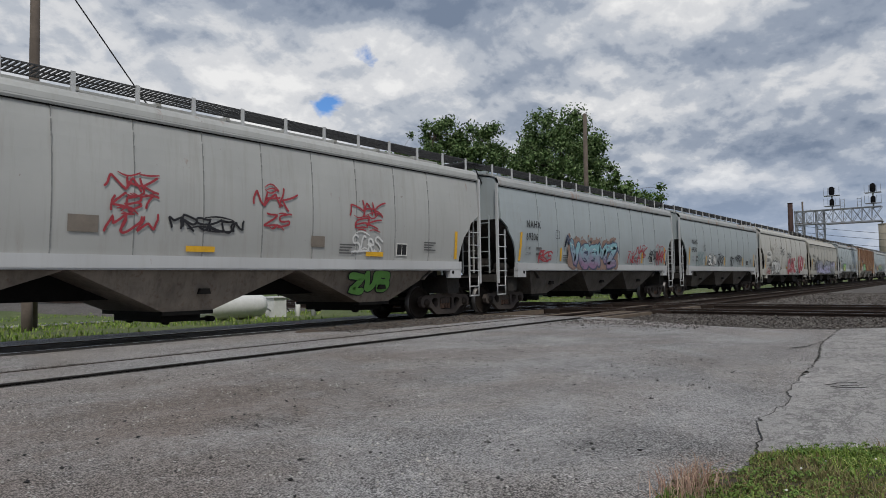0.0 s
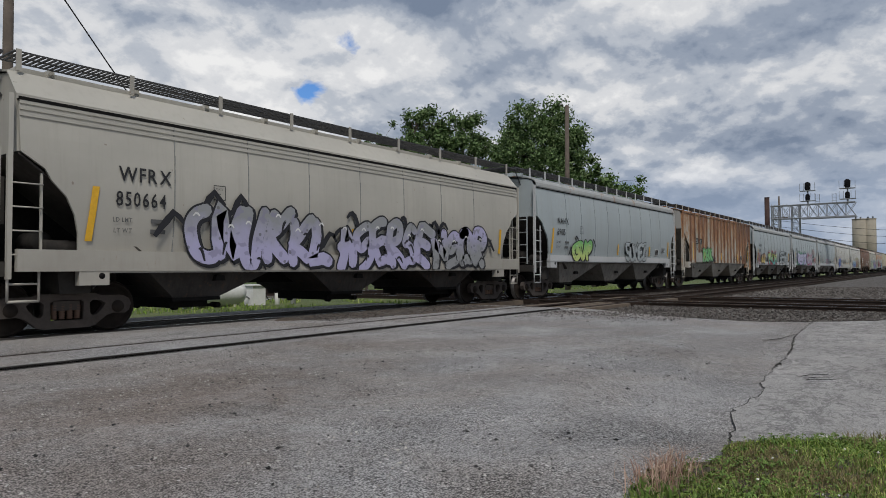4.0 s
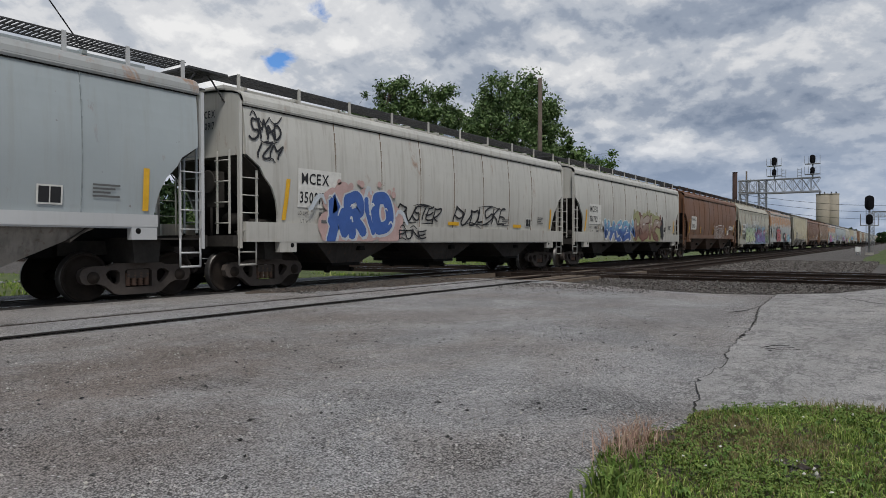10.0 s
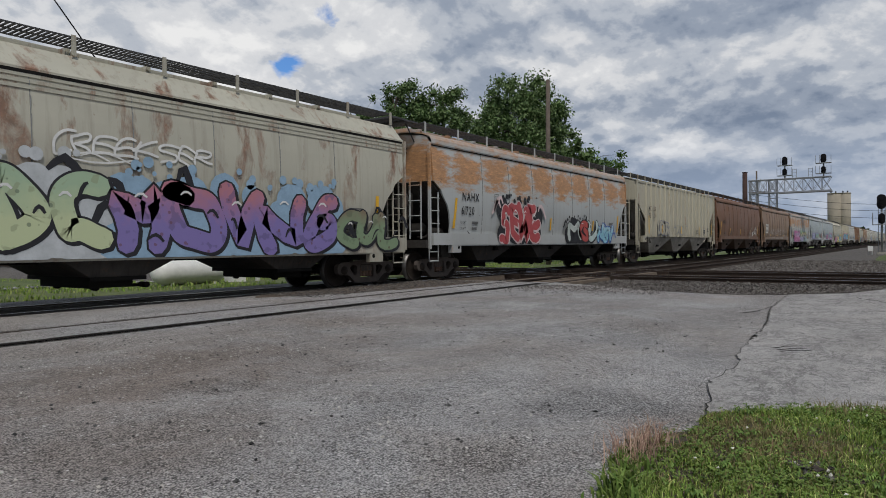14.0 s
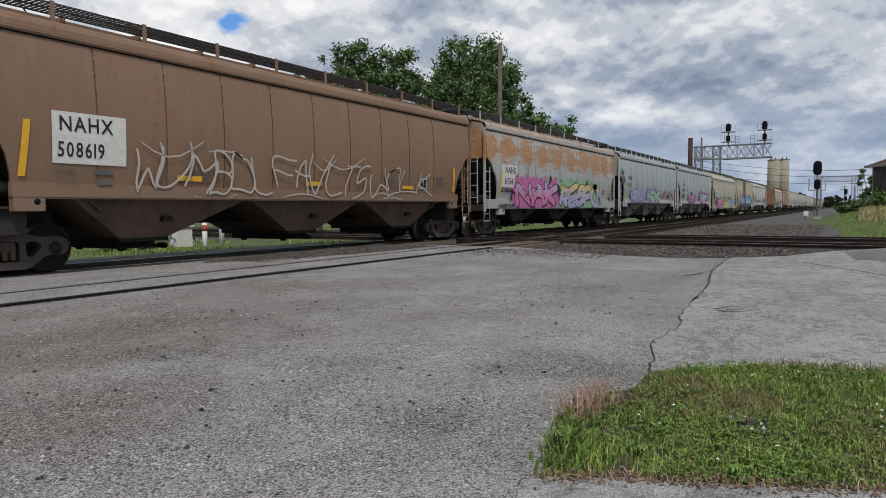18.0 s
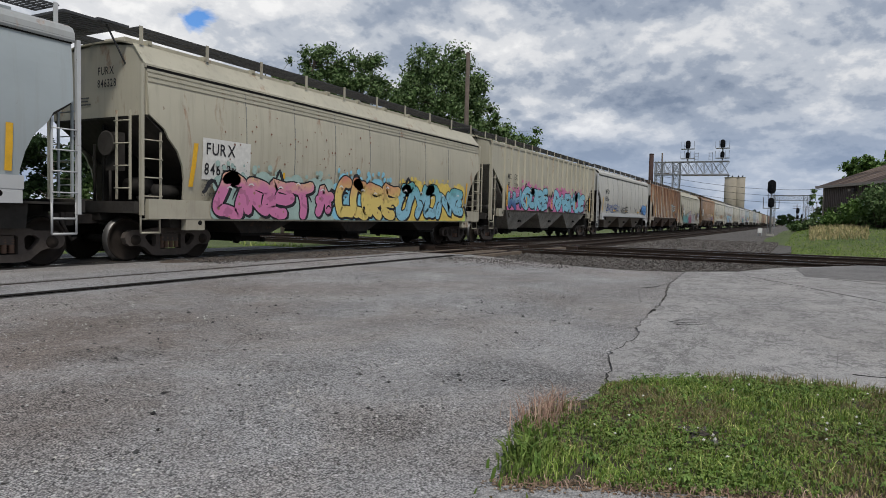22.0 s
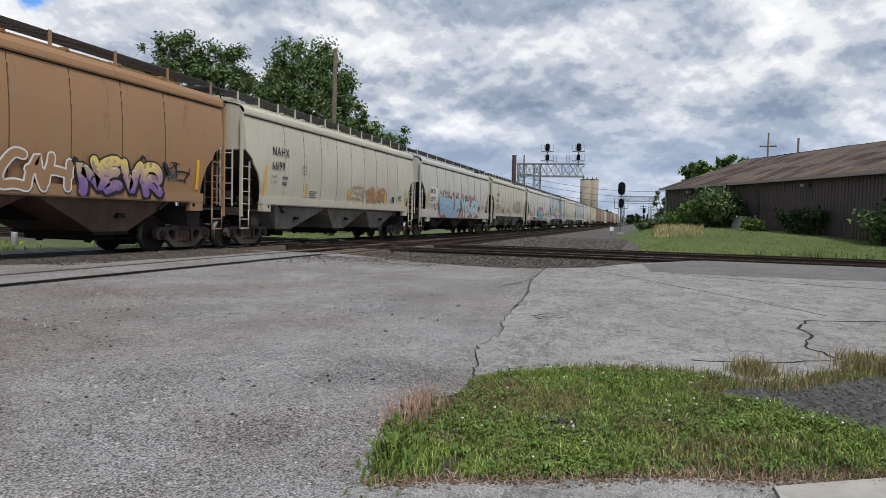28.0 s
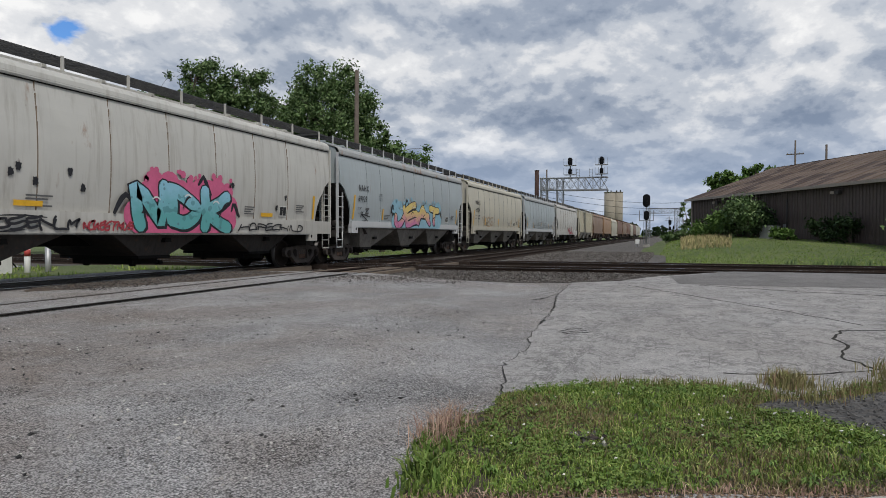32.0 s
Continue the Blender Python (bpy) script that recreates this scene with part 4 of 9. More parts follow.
def stirrup_mesh(w):
    bm = B()
    for x in (0, w):
        rod(bm, (x, 0, 1.2), (x, 0, 0.62), 0.022, 6)
    rod(bm, (0, 0, 0.62), (w, 0, 0.62), 0.024, 6)
    rod(bm, (0, 0, 0.90), (w, 0, 0.90), 0.02, 6)
    return mesh_of("step", bm, M["galv"])


STEP = stirrup_mesh(0.46)


def board_mesh(L):
    """Open grating of the roof walk: cross bars on three runners."""
    n = int(L / 0.092)
    xs = sorted([i * (L - 0.040) / n for i in range(n + 1)] + [i * (L - 0.040) / n + 0.040 for i in range(n + 1)])
    bm = grating(xs, [-0.37, -0.34, -0.015, 0.015, 0.34, 0.37], lambda i, j: i % 2 == 0 or j % 2 == 0, -0.026, -0.004)
    return mesh_of("running_board", bm, M["grate"])


def brake_gear(car):
    """Hand brake, reservoirs and rods on the leading end."""
    bm = B()
    lathe(bm, [(0.24, -0.015), (0.27, 0.0), (0.24, 0.015)], 20, "x", (0, 0, 0))
    for k in range(5):
        a = 2 * math.pi * k / 5
        rod(bm, (0, 0, 0), (0, 0.25 * math.cos(a), 0.25 * math.sin(a)), 0.014, 5)
    part("brake_wheel", bm, M["under"], car, at=pose(-0.2, -0.55, 2.45))
    bm = box(B(), -0.1, 0.12, -0.72, -0.40, 1.9, 2.7)
    part("brake_housing", bm, M["under"], car)
    bm = lathe(B(), [(0.02, -0.5), (0.17, -0.46), (0.19, -0.4), (0.19, 0.4), (0.17, 0.46), (0.02, 0.5)], 16, "y", (0.75, -0.2, 1.62))
    part("air_reservoir", bm, M["under"], car)
    bm = lathe(B(), [(0.05, -0.3), (0.15, -0.27), (0.15, 0.25), (0.05, 0.3)], 14, "x", (0.9, -1.0, 1.50))
    part("brake_cylinder", bm, M["under"], car)
    for a, b in (((-0.1, -0.55, 1.9), (-0.1, -0.55, 1.2)), ((0.3, -0.9, 1.3), (1.4, -0.9, 1.7)), ((0.5, -1.3, 1.35), (0.5, -0.6, 1.35)), ((0.2, 0.4, 1.25), (0.2, 0.4, 2.5)), ((0.2, 0.9, 1.25), (0.2, 0.9, 2.6))):
        part("brake_rod", rod(B(), a, b, 0.03, 6), M["under"], car)


def coupler_mesh():
    bm = box(B(), -0.75, 0.6, -0.12, 0.12, 0.78, 0.98)
    prism(bm, [(-0.92, -0.16), (-0.70, -0.20), (-0.62, -0.12), (-0.62, 0.12), (-0.72, 0.2), (-0.92, 0.08)], 0.74, 1.02, "z")
    rod(bm, (-0.5, 0.35, 0.85), (-0.75, 0.30, 0.45), 0.035, 6)
    rod(bm, (-0.75, 0.30, 0.45), (-0.95, 0.15, 0.50), 0.035, 6)
    return mesh_of("coupler", bm, M["truck"])


COUPLER = coupler_mesh()


def hopper_mesh(half, kind, lean=0.0):
    """One funnel-shaped hopper bay under the floor, with nearly upright near and far sheets."""
    bm = B()
    yt, yb = side_y(kind, 1.45) - 0.06, 1.20
    top = [(-half, -yt, 1.46), (half, -yt, 1.46), (half, yt, 1.46), (-half, yt, 1.46)]
    mid = [(-half * 0.95 + lean * 0.1, -yt, 1.34), (half * 0.95 + lean * 0.1, -yt, 1.34), (half * 0.95 + lean * 0.1, yt, 1.34), (-half * 0.95 + lean * 0.1, yt, 1.34)]
    bot = [(-0.5 + lean, -yb, 0.56), (0.5 + lean, -yb, 0.56), (0.5 + lean, yb, 0.56), (-0.5 + lean, yb, 0.56)]
    vs = [[bm.verts.new(p) for p in r] for r in (top, mid, bot)]
    for a, b in zip(vs, vs[1:]):
        for i in range(4):
            bm.faces.new((a[i], b[i], b[(i + 1) % 4], a[(i + 1) % 4]))
    bm.faces.new(vs[0]), bm.faces.new(vs[2][::-1])
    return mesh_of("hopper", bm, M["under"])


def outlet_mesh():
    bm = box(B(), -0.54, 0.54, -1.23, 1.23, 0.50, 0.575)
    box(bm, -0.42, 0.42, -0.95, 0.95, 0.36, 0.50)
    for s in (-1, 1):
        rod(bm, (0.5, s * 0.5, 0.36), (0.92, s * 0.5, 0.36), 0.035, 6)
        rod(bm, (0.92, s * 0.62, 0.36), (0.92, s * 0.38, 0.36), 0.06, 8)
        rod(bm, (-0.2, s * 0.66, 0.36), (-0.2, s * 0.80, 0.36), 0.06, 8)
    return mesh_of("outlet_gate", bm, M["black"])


OUTLET = outlet_mesh()
VIBRATOR = mesh_of("vibrator_bracket", prism(B(), [(-0.12, 0.0), (0.12, 0.0), (0.09, 0.11), (-0.09, 0.11)], -0.09, 0.02), M["black"])


def build_car(kind, L, bays, gap, sill=(1.40, 1.63), corrugated=False, deep=False, top=4.12):
    """A covered hopper car; x runs from its leading side edge, z from the rail head."""
    car = tagged(new("hopper_car"), "covered hopper car", "freight car", "cars of the train")
    lo = sill[1] - 0.02 if sill else 1.44
    zs = [lo, 1.75, 1.9, 2.05, 2.2, 2.35, 2.48, 2.6, 2.69, 2.78, 2.9, 3.03, 3.3, 3.6, 3.85, top] if kind == SMOOTH else [1.44, 1.9, 2.36, 2.7, 3.04, 3.38, 3.8, top]
    n = 14
    for s in (-1, 1):
        rows = [[(side_in(kind, z) + (L - 2 * side_in(kind, z)) * i / n, s * side_y(kind, z), z) for i in range(n + 1)] for z in zs]
        part("side_panel", grid(B(), rows, (0, -s * 0.05, 0), smooth=False), M["ink"], car)
    # roof with its raised edge
    y0 = side_y(kind, top)
    if corrugated:
        hp = [(y0 + 0.03, top), (y0 + 0.035, top + 0.05), (y0 - 0.04, top + 0.12), (1.16, top + 0.50), (0.7, top + 0.60), (0.0, top + 0.62)]
    elif kind == SMOOTH:
        hp = [(y0 + 0.045, top + 0.01), (y0 + 0.065, top + 0.05), (y0 + 0.055, top + 0.15), (y0, top + 0.24), (y0 - 0.12, top + 0.30), (1.18, top + 0.36), (0.7, top + 0.44), (0.0, top + 0.46)]
    else:
        hp = [(y0 + 0.03, top - 0.04), (y0 + 0.035, top + 0.03), (y0 - 0.02, top + 0.06), (1.18, top + 0.16), (0.7, top + 0.24), (0.0, top + 0.27)]
    prof = [(-a, b) for a, b in hp] + hp[-2::-1]
    zb = top + (0.86 if corrugated else 0.70 if kind == SMOOTH else 0.44)      # height of the roof walks
    zr = hp[-1][1]
    bm = grid(B(), [[(x, y, z) for y, z in prof] for x in (-0.03, L * 0.5, L + 0.03)], (0, 0, -0.035), smooth=False)
    part("roof", bm, M["ink"], car)
    # black strip that paints the shade line and grime below the roof lip
    for q in (-1, 1):
        if kind == SMOOTH:
            part("drip_edge", box(B(), 0.0, L, q * (y0 - 0.03), q * (y0 + 0.035), top - 0.045, top + 0.012), M["black"], car)
    if corrugated:
        for s in (-1, 1):
            bm = B()
            for k in range(3):
                z = top - 0.07 - 0.1 * k
                box(bm, 0.02, L - 0.02, s * (side_y(kind, z) + 0.022), s * (side_y(kind, z) - 0.03), z - 0.03, z + 0.03)
            part("stiffener", bm, M["ink"], car)
    # end sheets above, slope sheets below
    zc = 3.03 if kind == SMOOTH else 3.38
    for s in (-1, 1):
        def ex(v):
            return v if s < 0 else L - v
        endp = [(-1.53, zc), (1.53, zc), (1.48, top), (1.36, zr - 0.34 if corrugated else zr - 0.22), (1.12, zr - 0.16), (0, zr - 0.04), (-1.12, zr - 0.16), (-1.36, zr - 0.34 if corrugated else zr - 0.22), (-1.48, top)]
        part("end_sheet", prism(B(), endp, ex(0.0), ex(0.05), "x"), M["ink"], car)
        bm = B()
        rows = [[(ex(0.02 + 2.5 * k / 6), y, zc - (zc - 1.15) * k / 6) for y in (-1.52, -0.5, 0.5, 1.52)] for k in range(7)]
        grid(bm, rows, (0.0, 0, -0.04))
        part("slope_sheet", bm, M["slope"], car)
        bm = box(B(), min(ex(-0.22), ex(2.2)), max(ex(-0.22), ex(2.2)), -0.4, 0.4, 0.86, 1.14)
        part("draft_sill", bm, M["under"], car)
        bm = box(B(), min(ex(-0.25), ex(-0.13)), max(ex(-0.25), ex(-0.13)), -1.5, 1.5, 1.02, 1.26)
        box(bm, min(ex(-0.13), ex(1.0)), max(ex(-0.13), ex(1.0)), -1.45, 1.45, 1.16, 1.20)
        part("end_platform", bm, M["under"], car)
        part("coupler", COUPLER, None, car, at=pose(0, 0, 0) if s < 0 else pose(L, 0, 0, 0, 0, 180))
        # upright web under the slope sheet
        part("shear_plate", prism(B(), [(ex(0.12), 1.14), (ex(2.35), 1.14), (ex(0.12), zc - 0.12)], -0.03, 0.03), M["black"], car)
        bx = ex(1.0)
        part("bolster", prism(B(), [(bx - 0.25, 0.72), (bx + 0.25, 0.72), (bx + 0.3, 1.2), (bx - 0.3, 1.2)], -1.35, 1.35), M["under"], car)
        for q in (-1, 1):
            yy = q * side_y(kind, 1.6)
            # corner post, ladders and steps
            bm = box(B(), ex(-0.10) - 0.035, ex(-0.10) + 0.035, q * 1.49, q * 1.57, 0.98, top + 0.04)
            if kind == SMOOTH:
                part("corner_post", bm, M["ink"], car)
                lx = ex(-0.10) if s < 0 else ex(0.38)
            else:
                bm.free()
                lx = ex(0.14) if s < 0 else ex(0.66)
            m = pose(lx, yy - q * 0.02, 0) if q < 0 else pose(lx + 0.48, yy - q * 0.02, 0, 0, 0, 180)
            part("ladder", mesh_of("ladder", ladder_mesh(1.18, zc - 0.32, 0.48, 4), M["ink"]), None, car, at=m)
            m = pose(lx, q * 1.5, 0) if q < 0 else pose(lx + 0.46, q * 1.5, 0, 0, 0, 180)
            part("step", STEP, None, car, at=m)
            bm = ladder_mesh(1.3, zc + 0.1, 0.42, 4)
            if q < 0:
                part("end_ladder", bm, M["ink"], car, at=pose(ex(-0.16), q * 1.05 + (0.225 if s < 0 else -0.225), 0, 0, 0, -90 if s < 0 else 90))
            pad = box(B(), min(ex(0.95), ex(1.46)), max(ex(0.95), ex(1.46)), q * 1.46, q * 1.610, (sill or (1.4, 1.6))[0] - 0.24, (sill or (1.4, 1.6))[0] + 0.1)
            part("jacking_pad", pad, M["ink"], car)
            bm = lathe(B(), [(0.001, 0.0), (0.055, 0.0), (0.055, 0.012), (0.001, 0.012)], 14, "y", (ex(1.33), q * 1.612, (sill or (1.4, 1.6))[0] - 0.08))
            part("hole_cover", bm, M["black"], car)
    if sill:
        for q in (-1, 1):
            z0, z1 = sill
            bm = box(B(), 0.0 if deep else 0.93, L - (0.0 if deep else 0.93), q * 1.50, q * 1.618, z0, z1)
            box(bm, 1.4, L - 1.4, q * 1.40, q * 1.60, z0 - 0.03, z0)
            part("side_sill", bm, M["ink"], car)
    # hopper bays
    span = L - 2 * 2.0
    half = span / bays / 2 * 1.02
    leans = (-0.95, -0.35, -0.40) if L < 15.5 else (-0.5, -0.1, 0.25)
    hops = [hopper_mesh(half, kind, ln) for ln in leans]
    for k in range(bays):
        hop, ln = hops[k], leans[k]
        xx = 2.0 + span * (k + 0.5) / bays
        h = part("hopper", hop, None, car, at=pose(xx, 0, 0))
        part("outlet_gate", OUTLET, None, h, at=pose(ln, 0, 0))
        part("vibrator_bracket", VIBRATOR, None, h, at=pose(ln * 0.6 + 0.2, -1.35, 0.90))
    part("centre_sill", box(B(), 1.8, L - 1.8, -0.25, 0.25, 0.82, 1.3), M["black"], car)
    truck(car, 1.0), truck(car, L - 1.0)
    brake_gear(car)
    # roof walks
    rb = board_mesh(L - 0.1)
    post = mesh_of("walk_post", box(B(), -0.04, 0.04, -0.012, 0.012, 0, zb - zr + 0.12), M["ink"])
    np_ = int(L / gap)
    for q in (-1, 1):
        part("running_board", rb, None, car, at=pose(0.05, q * 0.86, zb - 0.02))
        for k in range(np_ + 1):
            if q < 0 or k % 3 == 0:
                part("walk_post", post, None, car, at=pose(0.12 + (L - 0.24) * k / np_, q * 1.23, zr - 0.12))
    bm = box(B(), 0.4, L - 0.4, -0.34, 0.34, zr - 0.02, zb - 0.05)
    for k in range(int(L / 1.6)):
        box(bm, 0.9 + k * 1.6, 1.0 + k * 1.6, -0.45, 0.45, zr - 0.02, zb - 0.02)
    part("roof_hatch", bm, M["ink"], car)
    for s in (0, 1):
        x = -0.42 if s == 0 else L + 0.42
        xs = sorted([x - 0.31 + k * 0.09 for k in range(8)] + [x - 0.27 + k * 0.09 for k in range(8)])
        bm = grating(xs, [-1.1, -1.06, -0.04, 0.04, 1.06, 1.1], lambda i, j: i % 2 == 0 or j % 2 == 0, zb - 0.08, zb - 0.03)
        xe = 0.0 if s == 0 else L
        for y in (-0.9, 0.9):
            part("walk_brace", rod(B(), (x, y, zb - 0.08), (xe, y, top + 0.10), 0.02, 5), M["grate"], car)
        part("end_walk", bm, M["grate"], car)
    # vertical seams or ribs
    if kind == RIBBED:
        rib = mesh_of("rib", prism(B(), [(-0.055, 0.02), (-0.035, -0.07), (0.035, -0.07), (0.055, 0.02)], 1.46, top, "z"), M["ink"])
        nr = int((L - 3.0) / 0.80)
        for q in (-1,):
            for k in range(nr + 1):
                xx = 1.54 + (L - 3.08) * k / nr
                part("rib", rib, None, car, at=pose(xx, -1.56, 0) if q < 0 else pose(xx, 1.56, 0, 0, 0, 180))
        for q in (-1, 1):
            for xx in (0.10, L - 0.10):
                bm = box(B(), xx - 0.06, xx + 0.06, q * 1.50, q * 1.62, 1.0, top + 0.05)
                part("end_post", bm, M["ink"], car)
    else:
        bm = B()
        for z0, z1 in zip(zs, zs[1:]):
            box(bm, -0.008, 0.008, -side_y(kind, (z0 + z1) / 2) - 0.012, -side_y(kind, (z0 + z1) / 2) + 0.03, z0, z1)
        seam_me = mesh_of("seam", bm, M["ink"])
        ns = 8 if corrugated or deep else 12 if L > 18 else 10
        for q in (-1,):
            for k in range(1, ns):
                xx = 1.0 + (L - 2.0) * k / ns
                part("seam", seam_me, None, car, at=pose(xx, 0, 0) if q < 0 else pose(xx, 0, 0, 0, 0, 180))
    return car


BODY = {"side_panel", "roof", "stiffener", "end_sheet", "corner_post", "ladder", "end_ladder", "jacking_pad", "side_sill", "walk_post", "rib", "end_post", "seam", "roof_hatch", "step"}


def base_name(ob):
    return ob.name.split(".")[0]


def paint(car, body, trim=None, under=None, stain=False):
    """Gives one car its own colours."""
    for ob in car.children_recursive:
        k = base_name(ob)
        mt = body if k in BODY else None
        if trim is not None and k in ("side_sill", "walk_post", "corner_post", "ladder", "jacking_pad", "step"):
            mt = trim
        if k == "roof" and body.name.startswith("light_grey"):
            mt = TRIM["roof"]
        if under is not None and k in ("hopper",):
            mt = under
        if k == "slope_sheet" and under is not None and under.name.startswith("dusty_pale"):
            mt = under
        if k == "end_sheet" and body.name.startswith("rust_streaked"):
            mt = M["end_grey"]
        if k == "rib" and body.name.startswith("rust_streaked"):
            mt = M["rib_rust"]
        if k == "seam":
            mt = M["seam_stain"] if stain else M["seam_rust"] if body.name.split("_")[0] in ("oxide", "dusty", "faded") else M["seam_soft"] if body.name.startswith("light_grey") else M["seam_grey"]
        if mt is not None and ob.data is not None:
            ob.material_slots[0].link = "OBJECT"
            ob.material_slots[0].material = mt


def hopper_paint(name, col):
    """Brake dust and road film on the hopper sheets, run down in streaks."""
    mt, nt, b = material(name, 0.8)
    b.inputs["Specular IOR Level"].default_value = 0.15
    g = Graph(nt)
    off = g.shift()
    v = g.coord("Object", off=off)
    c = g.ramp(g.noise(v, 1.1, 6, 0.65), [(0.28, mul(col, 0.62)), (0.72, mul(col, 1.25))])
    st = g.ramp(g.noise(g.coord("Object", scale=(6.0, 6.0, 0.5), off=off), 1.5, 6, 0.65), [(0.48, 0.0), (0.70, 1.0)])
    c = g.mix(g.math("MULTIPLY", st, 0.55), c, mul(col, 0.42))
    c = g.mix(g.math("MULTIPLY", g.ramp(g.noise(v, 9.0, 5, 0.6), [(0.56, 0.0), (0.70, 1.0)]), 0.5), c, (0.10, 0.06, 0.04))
    nt.links.new(c, b.inputs["Base Color"])
    nt.links.new(g.bump(g.noise(v, 5.0, 4), 0.25, 0.02), b.inputs["Normal"])
    return mt


def panel_rust(name, col, step, first):
    """Ribbed side: rust runs down each panel from above and from the rib joints, more on some panels than on others."""
    mt, nt, b = material(name, 0.7)
    g = Graph(nt)
    v = g.coord("Object")
    x, _, z = g.sep(v)
    pos = g.math("DIVIDE", g.math("SUBTRACT", x, first), step)
    wn = nt.nodes.new("ShaderNodeTexWhiteNoise")
    wn.noise_dimensions = "1D"
    nt.links.new(g.math("FLOOR", pos), wn.inputs["W"])
    u = g.math("ABSOLUTE", g.math("SUBTRACT", g.math("FRACT", pos), 0.5))
    joint = g.ramp(u, [(0.36, 0.0), (0.47, 1.0)])
    runs = g.noise(g.coord("Object", scale=(5.0, 5.0, 0.30)), 1.7, 8, 0.68, 0.3)
    blot = g.noise(g.coord("Object", scale=(1.0, 1.0, 0.7)), 1.3, 8, 0.7, 0.5)
    high = g.ramp(g.math("DIVIDE", z, 5.0), [(0.30, 0.0), (0.55, 0.35), (0.88, 1.0)])
    ends = g.ramp(g.math("DIVIDE", x, 16.45), [(0.0, 0.7), (0.12, 0.25), (0.35, 0.0), (0.70, 0.35), (0.85, 0.9), (1.0, 1.0)])
    t = g.math("ADD", g.math("MULTIPLY", runs, 1.0), g.math("MULTIPLY", blot, 1.1))
    t = g.math("ADD", t, g.math("MULTIPLY", high, 0.42))
    t = g.math("ADD", t, g.math("MULTIPLY", ends, 0.26))
    t = g.math("ADD", t, g.math("MULTIPLY", joint, 0.14))
    t = g.math("ADD", t, g.math("MULTIPLY", g.math("SUBTRACT", wn.outputs["Value"], 0.5), 0.34))
    t = g.math("SUBTRACT", t, 0.79, True)
    base = g.ramp(g.noise(v, 0.8, 6, 0.6), [(0.3, mul(col, 0.8)), (0.7, mul(col, 1.1))])
    rust = g.ramp(t, [(0.40, (0.42, 0.28, 0.15)), (0.56, (0.36, 0.165, 0.06)), (0.74, (0.24, 0.09, 0.03)), (0.95, (0.12, 0.045, 0.02))])
    c = g.mix(g.ramp(t, [(0.36, 0.0), (0.56, 0.9)]), base, rust)
    grain = g.noise(g.coord("Object", scale=(1, 1, 0.5)), 22, 5, 0.7)
    c = g.mix(0.55, c, g.mix(1.0, c, g.ramp(grain, [(0.3, 0.55), (0.7, 1.35)]), "MULTIPLY"))
    pale = g.math("MULTIPLY", g.ramp(g.noise(g.coord("Object", scale=(4.0, 4.0, 0.8)), 2.2, 7, 0.7), [(0.58, 0.0), (0.64, 1.0)]), 0.45)
    c = g.mix(pale, c, mul(col, 1.1))
    nt.links.new(c, b.inputs["Base Color"])
    nt.links.new(g.bump(grain, 0.2, 0.01), b.inputs["Normal"])
    return mt


M["end_grey"] = car_paint("weathered_grey_end", (0.40, 0.39, 0.37), 0.30, (0.20, 0.09, 0.04), 0.3, 0.0, 0.4)
M["rib_rust"] = car_paint("rust_streaked_rib", (0.22, 0.13, 0.075), 0.7, (0.12, 0.05, 0.025), 0.3, 0.2, 0.3)
M["seam_grey"] = simple("seam_grime", (0.25, 0.255, 0.25), 0.8, var=0.35)
M["seam_soft"] = simple("seam_smudge", (0.285, 0.315, 0.322), 0.75, var=0.35)
M["seam_rust"] = simple("seam_rust", (0.115, 0.072, 0.05), 0.85, var=0.35)
M["seam_stain"] = simple("seam_stain", (0.20, 0.145, 0.10), 0.8, var=0.3)
PAINT = {
    "grey": car_paint("light_grey_paint", (0.375, 0.418, 0.432), 0.06, dirt=0.35, streak=0.20),
    "grey2": car_paint("pale_grey_paint", (0.43, 0.435, 0.42), 0.10, dirt=0.4, streak=0.3),
    "white": car_paint("off_white_paint", (0.53, 0.52, 0.48), 0.16, (0.24, 0.12, 0.06), dirt=0.35, top_rust=0.3, streak=0.5),
    "cream": car_paint("cream_paint", (0.53, 0.50, 0.41), 0.10, dirt=0.3, streak=0.25),
    "tan": car_paint("weathered_beige_paint", (0.47, 0.44, 0.345), 0.26, dirt=0.4, streak=0.35),
    "tan2": car_paint("pale_beige_paint", (0.44, 0.42, 0.37), 0.06, dirt=0.4, streak=0.2),
    "stained": car_paint("rust_stained_grey_paint", (0.44, 0.425, 0.35), 0.42, (0.17, 0.07, 0.035), 0.4, 0.6, 0.5),
    "rusty": panel_rust("rust_streaked_grey_paint", (0.46, 0.43, 0.375), 0.8356, 1.54),
    "patchy": car_paint("rust_patched_grey_paint", (0.43, 0.45, 0.45), 0.05, (0.42, 0.20, 0.07), 0.3, 0.0, 0.2, 1.7875),
    "brown": car_paint("oxide_brown_paint", (0.165, 0.072, 0.034), 0.30, (0.20, 0.085, 0.035), 0.35, 0.5, 0.35),
    "orange": car_paint("faded_orange_brown_paint", (0.34, 0.19, 0.09), 0.25, (0.20, 0.10, 0.05), 0.45, 0.3, 0.35),
    "dustbrown": car_paint("dusty_brown_paint", (0.235, 0.142, 0.085), 0.3, (0.22, 0.10, 0.045), 0.35, 0.5, 0.35),
}
TRIM = {
    "roof": car_paint("weathered_grey_roof", (0.37, 0.38, 0.375), 0.34, (0.30, 0.15, 0.07), dirt=0.2, streak=0.3),
    "white": car_paint("white_trim", (0.52, 0.53, 0.535), 0.04, dirt=0.15, streak=0.12),
    "brown": car_paint("brown_trim", (0.17, 0.09, 0.06), 0.3, dirt=0.3),
}
